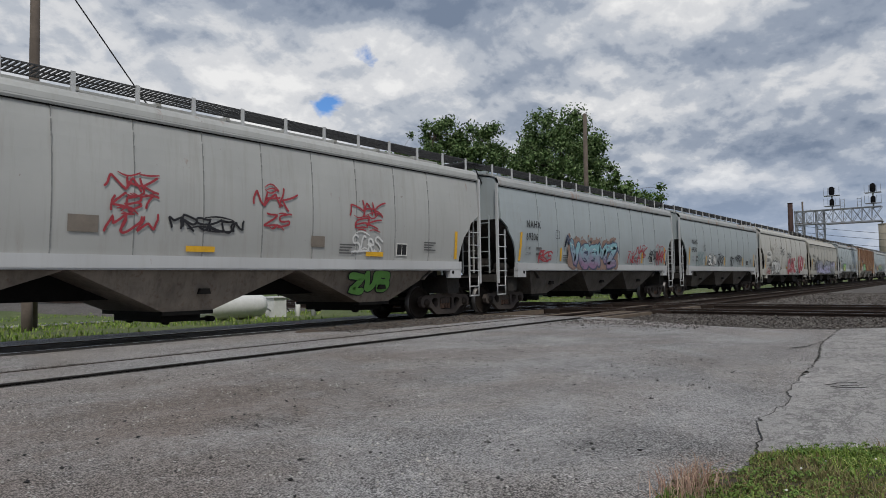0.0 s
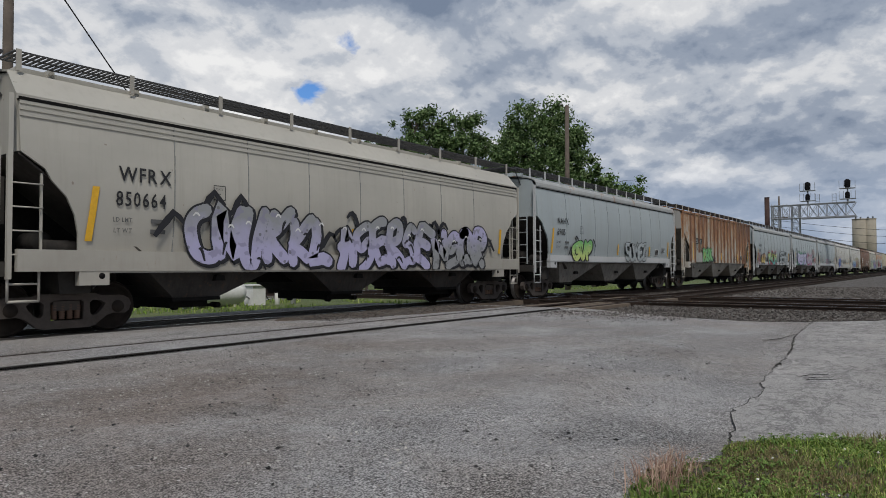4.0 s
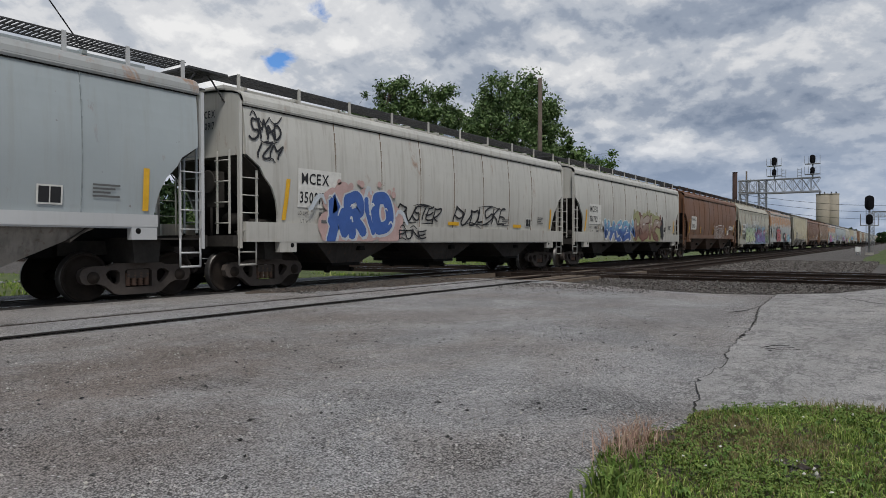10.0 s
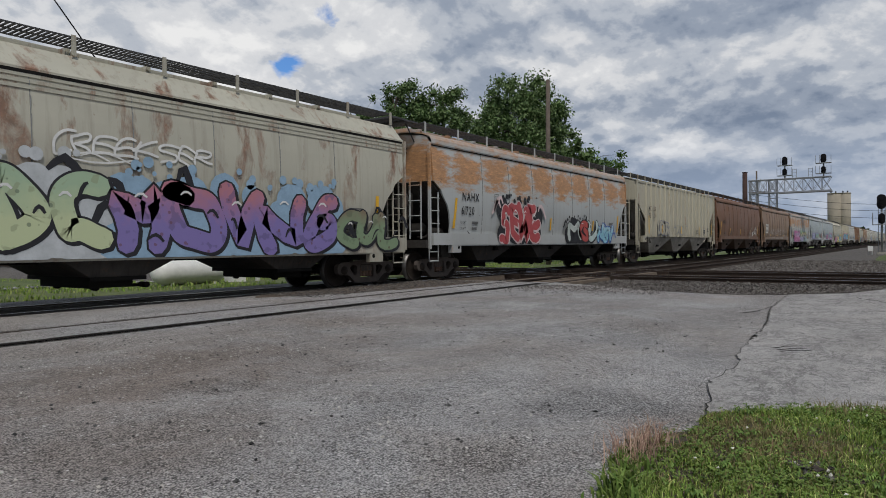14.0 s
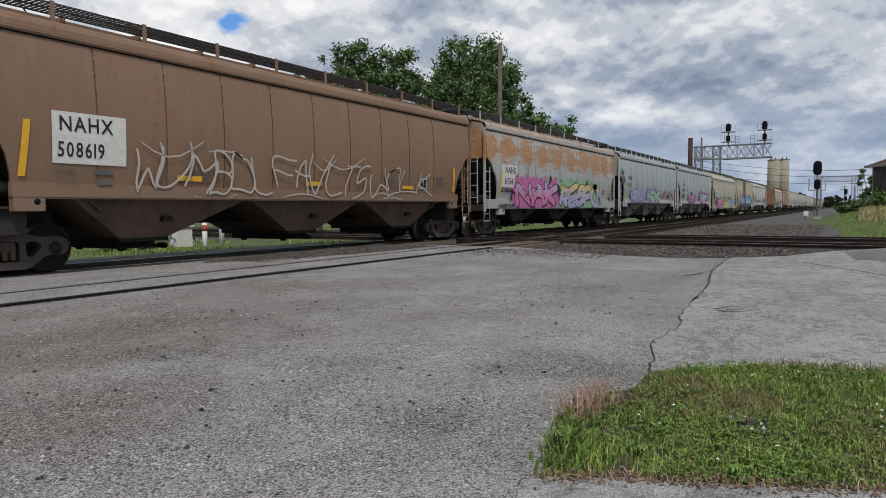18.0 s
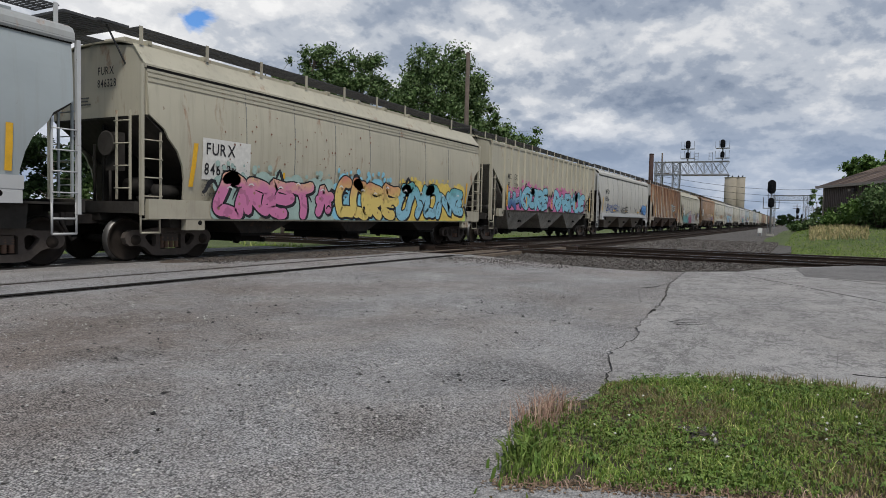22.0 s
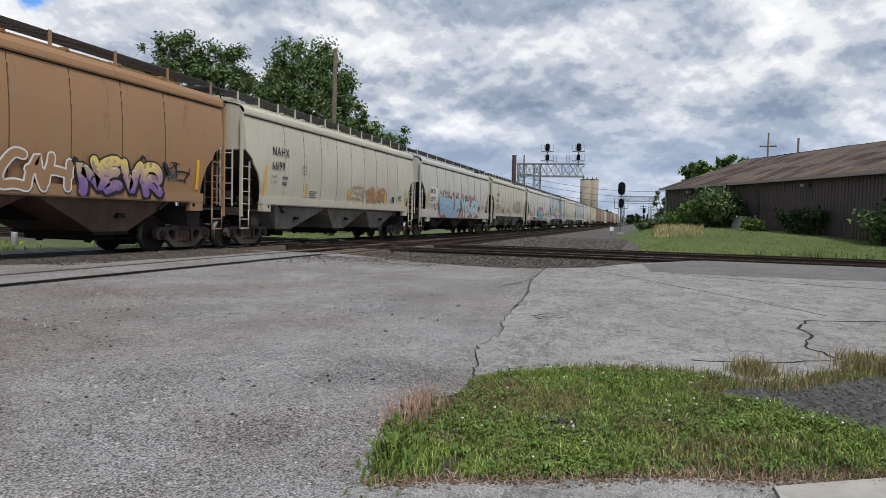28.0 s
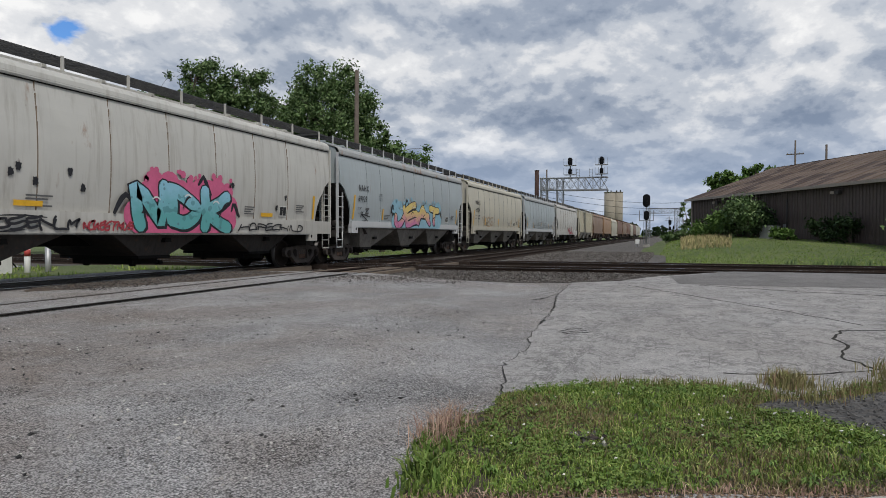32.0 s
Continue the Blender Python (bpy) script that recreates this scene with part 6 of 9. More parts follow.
M["pale_stone"] = island_mat("pale_gravel", [(0.14, 0.14, 0.14), (0.26, 0.26, 0.26), (0.40, 0.40, 0.39)], 0.9)
M["dirt"] = asphalt("packed_dirt", (0.17, 0.135, 0.11), stone=0.6)
M["pebble"] = island_mat("pebble", [(0.07, 0.065, 0.06), (0.20, 0.19, 0.18), (0.45, 0.43, 0.40), (0.6, 0.58, 0.55)], 0.8)
loose_stone()


# ---- trees and shrubs ----
def leaf_cloud(centres, radii, n, size, seed, squash=0.85):
    """Leaf quads gathered on the shells of many clumps."""
    rg = np.random.default_rng(seed)
    k = rg.choice(len(centres), n, p=np.array(radii) ** 2 / np.sum(np.array(radii) ** 2))
    d = rg.normal(0, 1, (n, 3))
    d /= np.linalg.norm(d, axis=1)[:, None]
    rr = np.array(radii)[k] * np.clip(np.abs(rg.normal(0, 0.75, n)), 0, 1.35)
    c = np.array(centres)[k] + d * rr[:, None] * np.array([1, 1, squash])
    u = rg.normal(0, 1, (n, 3))
    u /= np.linalg.norm(u, axis=1)[:, None]
    w = np.cross(u, rg.normal(0, 1, (n, 3)))
    w /= np.linalg.norm(w, axis=1)[:, None]
    s = size * rg.uniform(0.6, 1.3, (n, 1))
    v = np.stack([c - u * s, c + w * s * 0.5, c + u * s, c - w * s * 0.5], 1)
    f = (np.arange(4)[None] + 4 * np.arange(n)[:, None])
    return v.reshape(-1, 3).tolist(), f.tolist()


def tree(name, at, height, spread, n, size, mat, label, seed, trunk=0.3, low=0.35, clumps=40, limbs=9, shape=1.0):
    """Tapered trunk and limbs that carry leaf clumps inside an uneven crown."""
    r = random.Random(seed)
    t = thing(name, None, None, label, "tree", at=Matrix.Translation(at))
    bm = B()
    p, rad = Vector((0, 0, -0.4)), trunk
    tips = []
    for k in range(5):
        q = p + Vector((r.uniform(-0.25, 0.25), r.uniform(-0.25, 0.25), height * 0.17))
        rod(bm, p, q, rad, 9, rad * 0.8)
        p, rad = q, rad * 0.8
        tips.append((p.copy(), rad))
    part("trunk", bm, M["bark"], t)
    cs, rs = [], []
    limb = B()
    mid_z, half_z = height * (low + 1) / 2, height * (1 - low) / 2
    for k in range(clumps):
        a, u = r.uniform(0, 2 * math.pi), r.uniform(-1, 1)
        q = r.uniform(0.25, 1.0) ** 0.45 * r.uniform(0.80, 1.0 if k % 4 else 1.1)
        w = math.sqrt(max(0.0, 1 - u * u)) * (1.0 if u < 0.2 else 1.0)
        c = Vector((math.cos(a) * w * q * spread, math.sin(a) * w * q * spread, mid_z + u * q * half_z * 0.93))
        cr = r.uniform(0.10, 0.20) * min(spread, half_z) + 0.12
        cs.append(tuple(c)), rs.append(cr)
        src, sr = min(tips, key=lambda s: (s[0] - c).length + (8 if s[0].z > c.z else 0))
        mid = src.lerp(c, 0.5) + Vector((0, 0, 0.25))
        rod(limb, src, mid, sr * 0.35, 5, sr * 0.2, False)
        rod(limb, mid, c, sr * 0.2, 5, 0.015, False)
    part("bough", limb, M["bark"], t)
    v, f = leaf_cloud(cs, rs, n, size, seed)
    part("crown", raw_mesh("crown", v, f, mat), None, t)
    return t


def place_tree(az, r, top_el, half, **k):
    b = aim(az, r, 0)
    b.z = ground_z(b.x, b.y)
    h = 1.1 + r * math.tan(radians(top_el)) - b.z
    return tree(at=b, height=h, spread=r * math.tan(radians(half)), **k)


place_tree(46.6, 47, 11.9, 1.7, name="tree", n=6000, size=0.12, mat=M["leaf"], label="slender green tree behind the tracks", seed=38, trunk=0.13, clumps=90)
place_tree(48.5, 47, 12.8, 1.8, name="tree", n=9000, size=0.12, mat=M["leaf"], label="slender green tree behind the tracks", seed=31, trunk=0.15, clumps=100)
place_tree(51.2, 48, 14.6, 3.0, name="tree", n=19000, size=0.13, mat=M["leaf"], label="tall green tree with a ragged open crown", seed=32, trunk=0.26, clumps=75)
place_tree(54.6, 49, 14.3, 3.0, name="tree", n=19000, size=0.13, mat=M["leaf"], label="tall green tree with a ragged open crown", seed=33, trunk=0.28, clumps=75)
place_tree(63.9, 60, 13.2, 2.4, name="tree", n=12000, size=0.15, mat=M["leaf"], label="green tree grown into a broad neighbour", seed=39, trunk=0.2, clumps=60, low=0.2)
place_tree(59.4, 60, 14.3, 2.6, name="tree", n=13000, size=0.15, mat=M["leaf"], label="green tree grown into a broad neighbour", seed=40, trunk=0.2, clumps=60, low=0.2)
place_tree(61.5, 58, 14.6, 4.6, name="tree", n=52000, size=0.15, mat=M["leaf"], label="broad dark green tree with a dense rounded crown", seed=34, trunk=0.38, clumps=170, low=0.22)
place_tree(66.0, 60, 9.0, 2.6, name="tree", n=6000, size=0.2, mat=M["leaf"], label="green tree behind a dense broad tree", seed=35, clumps=60)
place_tree(67.7, 75, 8.7, 3.1, name="tree", n=14000, size=0.17, mat=M["leaf_light"], label="low yellowish-green tree with a rounded crown", seed=36, clumps=80, low=0.2)
for k, (az, r, el, half) in enumerate(((22, 60, 6.0, 3.2), (26.5, 66, 5.2, 3.2), (31, 62, 6.2, 3.2), (36, 70, 5.4, 3.5), (41, 66, 5.8, 3.2), (46, 66, 3.6, 3.2), (15, 70, 5.5, 4.0), (9, 80, 5.2, 4.0))):
    place_tree(az, r, el, half, name="tree", n=7000, size=0.26, mat=M["leaf"] if k % 2 else M["leaf_dark"], label="leafy green tree far behind the tracks", seed=50 + k, trunk=0.2, clumps=26, low=0.1)
place_tree(94.0, 96, 5.3, 1.6, name="tree", n=5000, size=0.28, mat=M["leaf_light"], label="leafy tree behind the brown building", seed=70, low=0.3, clumps=55)
place_tree(96.4, 95, 6.1, 1.5, name="tree", n=5000, size=0.28, mat=M["leaf_light"], label="leafy tree behind the brown building", seed=71, low=0.3, clumps=55)
place_tree(91.2, 78, 2.8, 0.55, name="tree", n=1500, size=0.16, mat=M["leaf"], label="slender leafy tree at the corner of the building", seed=72, trunk=0.08, clumps=16, low=0.1)
for k, (az, r, el, half) in enumerate(((87.2, 420, 1.1, 0.55), (88.9, 380, 0.75, 0.4), (89.4, 420, 0.8, 0.4), (86.6, 520, 0.9, 0.6), (90.4, 500, 0.45, 0.5), (91.4, 520, 0.5, 0.6))):
    place_tree(az, r, el, half, name="tree", n=1200, size=0.9, mat=M["leaf_dark"], label="dark tree in the far distance", seed=80 + k, trunk=0.3, clumps=16, low=0.05)


def far_woods():
    """A low broken line of woods on the horizon."""
    cs, rs = [], []
    r = random.Random(6)
    for k in range(420):
        az = r.uniform(0, 360)
        d = r.uniform(700, 1000)
        p = aim(az, d)
        cs.append((p.x, p.y, r.uniform(1, 5))), rs.append(r.uniform(3, 8))
    v, f = leaf_cloud(cs, rs, 26000, 2.4, 61, 0.7)
    tagged(new("far_woods", raw_mesh("far_woods", v, f, M["leaf_dark"])), "hazy line of dark woods on the horizon", "woods", kind="stuff")


far_woods()


def shrub(at, w, h, n, size, mat, label, seed):
    r = random.Random(seed)
    t = thing("shrub", None, None, label, "shrub", at=Matrix.Translation(at))
    bm = B()
    cs, rs = [], []
    for k in range(14):
        a, q = r.uniform(0, 6.28), math.sqrt(r.random()) * w
        c = (math.cos(a) * q, math.sin(a) * q * 0.7, h * r.uniform(0.2, 0.85))
        cs.append(c), rs.append(r.uniform(0.16, 0.30) * h)
        rod(bm, (c[0] * 0.2, c[1] * 0.2, -0.3), c, 0.03, 5, 0.012, False)
    part("trunk", bm, M["bark"], t)
    v, f = leaf_cloud(cs, rs, n, size, seed)
    part("foliage", raw_mesh("foliage", v, f, mat), None, t)
    return t


# ---- the brown building ----
W1, W2 = Vector((71.0, -2.05, 0)), Vector((46.5, -13.9, 0))
WD = (W2 - W1).normalized()
WN = Vector((-WD.y, WD.x, 0))
if WN.x < 0:
    WN = -WN                      # away from the viewer


def building():
    turn = math.degrees(math.atan2(WD.y, WD.x))
    b = thing("metal_building", None, None, "low brown metal-clad building with a rusty gabled roof", "building", at=pose(W1.x, W1.y, 0, 0, 0, turn))
    # local x runs along the wall; +y is away from the viewer or towards it
    s = 1 if (Matrix.Rotation(radians(turn), 3, "Z") @ Vector((0, 1, 0))).dot(WN) > 0 else -1
    LEN, DEEP, Z0, Z1, ZR = 46.0, 17.5, 0.35, 4.55, 7.85
    bm = B()
    prof = []
    n = 4
    for k in range(n):
        x = k * 0.3
        prof += [(x, 0.0), (x + 0.20, 0.0), (x + 0.225, 0.05), (x + 0.275, 0.05), (x + 0.30, 0.0)]
    rows = [[(x, -s * d, z) for x, d in prof] for z in (Z0, Z1)]
    grid(bm, rows, (0, s * 0.03, 0))
    panel = mesh_of("wall_panel", bm, M["siding"])
    for k in range(int(LEN / 1.2)):
        part("wall_panel", panel, None, b, at=pose(k * 1.2, 0, 0))
    bm = box(B(), 0.05, LEN, s * 0.04, s * DEEP, Z0, Z1)
    for x in (0.05, LEN - 0.05):
        prism(bm, [(s * 0.04, Z1), (s * DEEP, Z1), (s * DEEP / 2, ZR - 0.1)], x, x + 0.05, "x")
    part("shell", bm, M["siding"], b)
    # roof of overlapping sheets on both slopes
    for q in (0, 1):
        ya, yb = (-s * 0.45, s * DEEP / 2) if q == 0 else (s * (DEEP + 0.45), s * DEEP / 2)
        rr = 5
        for k in range(int(LEN / 1.0) + 1):
            for j in range(rr):
                if q == 1 and j > 0:
                    continue
                ta, tb = (j / rr, (j + 1.04) / rr) if q == 0 else (0, 1)
                tb = min(tb, 1.0)
                bm = B()
                zz = [Z1 + (ZR - Z1) * t for t in (ta, tb)]
                yy = [ya + (yb - ya) * t for t in (ta, tb)]
                lift = random.choice((0, 0, 0, 0.02)) + 0.012 * (rr - j)
                grid(bm, [[(x, y, z + lift + h) for x, h in ((0, 0.04), (0.06, 0.0), (0.94, 0.0), (1.02, 0.04))] for y, z in zip(yy, zz)], (0, 0, -0.02))
                part("roof_sheet", bm, random.choice(ROOFS), b, at=pose(-0.4 + k * 1.0, 0, 0))
    part("eave_trim", box(B(), -0.45, LEN, -s * 0.62, -s * 0.44, Z1 - 0.12, Z1 + 0.10), M["trim_tan"], b, "pale tan metal gutter")
    part("corner_trim", box(B(), -0.06, 0.10, -s * 0.09, s * 0.08, Z0, Z1), M["trim_tan"], b)
    part("downspout", box(B(), 11.0, 11.12, -s * 0.20, -s * 0.08, 1.0, Z1 - 0.1), M["trim_tan"], b)
    for x, z in ((20.6, 4.05), (4.95, 4.1)):
        l = part("wall_lamp", box(B(), x - 0.35, x + 0.35, -s * 0.35, -s * 0.06, z - 0.12, z + 0.12), M["trim_dark"], b)
        part("lamp_cover", box(B(), x - 0.38, x - 0.05, -s * 0.42, -s * 0.34, z - 0.10, z + 0.10), M["trim_tan"], l)
    w = part("window", box(B(), 3.1, 4.0, -s * 0.10, -s * 0.06, 2.0, 3.1), M["trim_dark"], b)
    part("pane", box(B(), 3.2, 3.9, -s * 0.115, -s * 0.10, 2.1, 3.0), M["lens"], w)
    part("conduit", rod(B(), (15.1, -s * 0.12, 1.0), (15.1, -s * 0.12, 3.85), 0.06, 8), M["trim_dark"], b)
    part("meter_box", box(B(), 14.8, 15.05, -s * 0.25, -s * 0.06, 1.5, 1.95), M["galv"], b)
    bm = box(B(), 13.7, 14.9, -s * 1.5, -s * 0.6, 0.8, 1.75)
    ac = thing("cooling_unit", None, None, "pale grey outdoor cooling unit on the ground by the wall", "cooling unit", at=pose(W1.x, W1.y, 0, 0, 0, turn))
    part("casing", bm, M["galv"], ac)
    part("lid", box(B(), 13.62, 14.98, -s * 1.58, -s * 0.55, 1.75, 1.83), M["alu"], ac)
    part("vent_grille", box(B(), 13.68, 13.72, -s * 1.4, -s * 0.7, 0.95, 1.65), M["trim_dark"], ac)

    def by_wall(x, d):
        p = W1 + WD * x - WN * d
        p.z = ground_z(p.x, p.y) - 0.05
        return p
    for k, (x, d, w, h, mt, n) in enumerate(((2.2, 1.4, 1.2, 1.1, "leaf", 1100), (5.0, 1.2, 1.7, 1.9, "leaf_light", 2200), (8.6, 1.3, 1.3, 2.9, "leaf_light", 2600), (12.6, 1.4, 1.6, 3.2, "leaf", 3400), (10.4, 1.1, 1.5, 3.4, "leaf", 3000), (13.6, 1.2, 1.0, 2.2, "leaf_dark", 1200), (17.4, 2.0, 1.0, 1.0, "leaf_light", 900), (20.4, 0.9, 1.4, 1.7, "leaf_dark", 1000), (22.6, 0.8, 1.2, 2.1, "leaf_dark", 900), (28.0, 1.0, 1.4, 2.2, "leaf", 1300), (29.0, 0.8, 1.2, 2.6, "leaf_dark", 900), (-1.6, 0.6, 1.2, 1.0, "leaf_light", 1300), (-4.0, 0.5, 1.3, 0.8, "leaf", 1200), (0.2, 1.6, 1.1, 0.8, "leaf", 900))):
        shrub(by_wall(x, d), w, h, n, 0.16, M[mt], "overgrown green shrub against the building" if k < 11 else "low green weeds near the building corner", 100 + k)


M["trim_tan"] = simple("tan_trim", (0.33, 0.28, 0.24), 0.6, var=0.15)
M["trim_dark"] = simple("dark_fixture", (0.05, 0.045, 0.045), 0.6)
ROOFS = [simple("rusted_roof", (0.125, 0.088, 0.066), 0.8, scale=0.8, var=0.35), simple("brown_roof", (0.155, 0.112, 0.085), 0.75, scale=0.8, var=0.3), simple("brown_roof", (0.14, 0.10, 0.078), 0.75, scale=0.8, var=0.3), simple("stained_roof", (0.07, 0.048, 0.04), 0.85, scale=0.8, var=0.4)]
building()


def field_grass():
    rg = np.random.default_rng(77)
    p = np.stack([rg.uniform(28.6, 70, 70000), rg.uniform(-26, 1.2, 70000)], -1)
    d = np.hypot(p[:, 0], p[:, 1])
    ok = (rg.uniform(0, 1, len(p)) < np.clip(36 / d, 0.3, 1) ** 2) & (((p - np.array([W1.x, W1.y])) @ np.array([WN.x, WN.y])) < -0.4)
    ok &= p[:, 1] < 0.9 - (p[:, 0] - 30) * 0.02
    p = p[ok]
    z = np.array([ground_z(x, y) for x, y in p])
    q = np.c_[p, z - 0.02]
    wall = -((p - np.array([W1.x, W1.y])) @ np.array([WN.x, WN.y]))
    az = np.degrees(np.arctan2(p[:, 0], p[:, 1]))
    dry = (wall < 14) & (p[:, 0] > 46) & (az > 90.8) & (az < 94.6)
    dry &= rg.uniform(0, 1, len(p)) < 0.8
    blades("field_grass", q[~dry], 0.05, 0.13, 0.05, M["field"], "mown green grass bank before the building", 0.8, 78)
    blades("tall_dry_grass", q[dry], 0.22, 0.5, 0.06, M["straw"], "tall straw-coloured grass near the building", 0.5, 79)
    w = []
    for x, y in ((30.6, -4.7), (30.1, -5.6), (30.4, -6.2), (31.0, -7.0), (30.2, -8.1), (30.5, -8.7), (31.2, -6.6), (30.0, -7.4)):
        for _ in range(60):
            w.append((x + random.gauss(0, 0.10), y + random.gauss(0, 0.10), ground_z(x, y)))
    blades("weed", w, 0.3, 0.75, 0.04, M["leaf"], "upright dark weeds beside the crossing rails", 0.3, 80, category="weed")
    # beyond the train
    p = np.stack([rg.uniform(-2, 60, 56000), rg.uniform(15.5, 40, 56000)], -1)
    p = p[np.hypot(p[:, 0] - 24.6, 0) > 5.0]
    p = p[rg.uniform(0, 1, len(p)) < np.clip(24 / np.hypot(p[:, 0], p[:, 1]), 0.2, 1) ** 1.5]
    pat = np.array([noise.noise(Vector((x * 0.25, y * 0.25, 30.0))) for x, y in p])
    p = p[pat > -0.12]
    z = np.array([ground_z(x, y) for x, y in p])
    blades("field_grass", np.c_[p, z - 0.02], 0.08, 0.24, 0.04, M["field"], "rough green grass beyond the tracks", 0.7, 81)


M["field"] = island_mat("field_blades", [(0.10, 0.17, 0.03), (0.17, 0.27, 0.05), (0.25, 0.34, 0.08), (0.34, 0.36, 0.14)], 0.8)
M["straw"] = island_mat("straw_blades", [(0.34, 0.29, 0.14), (0.44, 0.37, 0.20), (0.24, 0.24, 0.09)], 0.85)
field_grass()


# ---- poles, signals and works ----
def pole(at, h, r, label, lean=(0, 0), name="utility_pole"):
    t = thing(name, None, None, label, "utility pole", at=Matrix.Translation(at))
    part("post", rod(B(), (0, 0, -0.6), (lean[0], lean[1], h), r, 12, r * 0.7), M["wood"], t)
    return t


b = aim(63.75, 44)
pole((b.x, b.y, -0.5), 12.3, 0.19, "bare weathered wooden pole before a dense tree", (0.15, 0.0))
bp = Vector((7.8, 21.6, -0.3))
p = pole(tuple(bp), 12.6, 0.17, "tall weathered wooden utility pole beside the track")
part("guy_wire", rod(B(), (0, 0, 11.70), (9.67, 0.1, 0), 0.022, 6), M["signal"], p, "thin dark guy wire")
part("crossarm", box(B(), -1.2, 1.2, -0.06, 0.06, 11.7, 11.85), M["wood"], p)


def crossarm_pole(az, r, top_el, arms, label, s=1.0):
    b = aim(az, r, 0)
    h = 1.1 + r * math.tan(radians(top_el))
    t = thing("utility_pole", None, None, label, "utility pole", at=Matrix.Translation(b) @ pose(0, 0, 0, 0, 0, -az))
    part("post", rod(B(), (0, 0, -0.5), (0, 0, h), 0.17 * s, 8, 0.12 * s), M["wood"], t)
    for k, z in enumerate(arms):
        a = part("crossarm", box(B(), -1.25 * s, 1.25 * s, -0.07, 0.07, h - z - 0.08, h - z + 0.08), M["wood"], t)
        bm = B()
        for x in (-1.1, -0.6, 0.6, 1.1):
            rod(bm, (x * s, 0, h - z + 0.08), (x * s, 0, h - z + 0.34), 0.06 * s, 6)
        part("insulator", bm, M["galv"], a)
    return t, b, h


crossarm_pole(80.0, 118, 5.5, (1.6, 3.4, 5.6), "wooden pole with crossarms beside a chimney")
crossarm_pole(98.95, 120, 7.15, (2.2, 4.2, 6.0), "tall wooden pole with crossarms behind the building")
crossarm_pole(101.0, 95, 6.7, (), "short wooden pole top behind the building roof")
for k, az in enumerate((89.9, 90.5, 91.0)):
    crossarm_pole(az, 330 + 60 * k, 1.5 - 0.1 * k, (0.8, 1.8), "far wooden utility pole along the line", 1.3)


def wires():
    t = thing("overhead_wires", None, None, "thin power lines far off above the field", "power line")
    a0, a1 = aim(80.0, 118), aim(98.95, 120)
    for k, dz in enumerate((0.0, -1.6, -3.4)):
        rows = []
        for i in range(13):
            f = i / 12
            q = a0.lerp(a1, f)
            q.z = 8.6 + dz * 0.6 - 2.2 * math.sin(math.pi * f)
            rows.append([(q.x + 0.025 * math.cos(a), q.y, q.z + 0.025 * math.sin(a)) for a in (0, 1.57, 3.14, 4.71, 6.28)])
        bm = grid(B(), rows)
        part("wire", bm, M["signal"], t)


wires()
b = aim(79.17, 120)
t = thing("chimney", None, None, "slim dark brown smokestack beyond the train", "chimney", at=pose(b.x, b.y, 0))
part("shaft", rod(B(), (0, 0, -0.5), (0, 0, 1.1 + 120 * math.tan(radians(5.42))), 0.42, 20, 0.37), M["stack"], t)
hc = 1.1 + 120 * math.tan(radians(5.42))
part("rim", lathe(B(), [(0.36, hc - 0.05), (0.42, hc - 0.02), (0.42, hc + 0.06), (0.36, hc + 0.08)], 20, "z"), M["stack"], t)


SILOS = ((85.25, 3.3), (85.86, 2.6))


def silos():
    t = thing("grain_silos", None, None, "pair of tall tan concrete grain silos", "silo")
    r = 380
    h = 1.1 + r * math.tan(radians(3.5))
    for az, w in SILOS:
        b = aim(az, r)
        s = part("silo", rod(B(), (b.x, b.y, -1), (b.x, b.y, h), w, 32), M["silo"], t)
        part("rim", rod(B(), (b.x, b.y, h), (b.x, b.y, h + 0.35), w + 0.15, 32), M["silo"], s)
        part("joint", rod(B(), (b.x, b.y, h * 0.5), (b.x, b.y, h * 0.5 + 0.12), w + 0.04, 32), M["silo"], s)
    b = aim(85.45, r)
    bm = B()
    for x in (-4, -2, 1, 3):
        rod(bm, (b.x, b.y + x, h), (b.x, b.y + x, h + 1.3), 0.3, 6)
    part("roof_gear", bm, M["signal"], t)


silos()


def lattice(bm, a, b, w, d, bays, r=0.05):
    """Box truss from a to b: four chords with crossed braces; w across (y or x), d in height or depth."""
    a, b = Vector(a), Vector(b)
    ax = (b - a).normalized()
    up = Vector((0, 0, 1)) if abs(ax.z) < 0.5 else Vector((0, 1, 0))
    sd = ax.cross(up).normalized()
    cor = [sd * i * w / 2 + up * j * d / 2 for i, j in ((-1, -1), (1, -1), (1, 1), (-1, 1))]
    for c in cor:
        rod(bm, a + c, b + c, r, 5)
    for k in range(bays):
        p, q = a.lerp(b, k / bays), a.lerp(b, (k + 1) / bays)
        for i in range(4):
            j = (i + 1) % 4
            rod(bm, p + cor[i], p + cor[j], r * 0.6, 4, cap=False)
            rod(bm, p + cor[i], q + cor[j], r * 0.6, 4, cap=False)
            if i in (1, 3):
                rod(bm, p + cor[j], q + cor[i], r * 0.6, 4, cap=False)


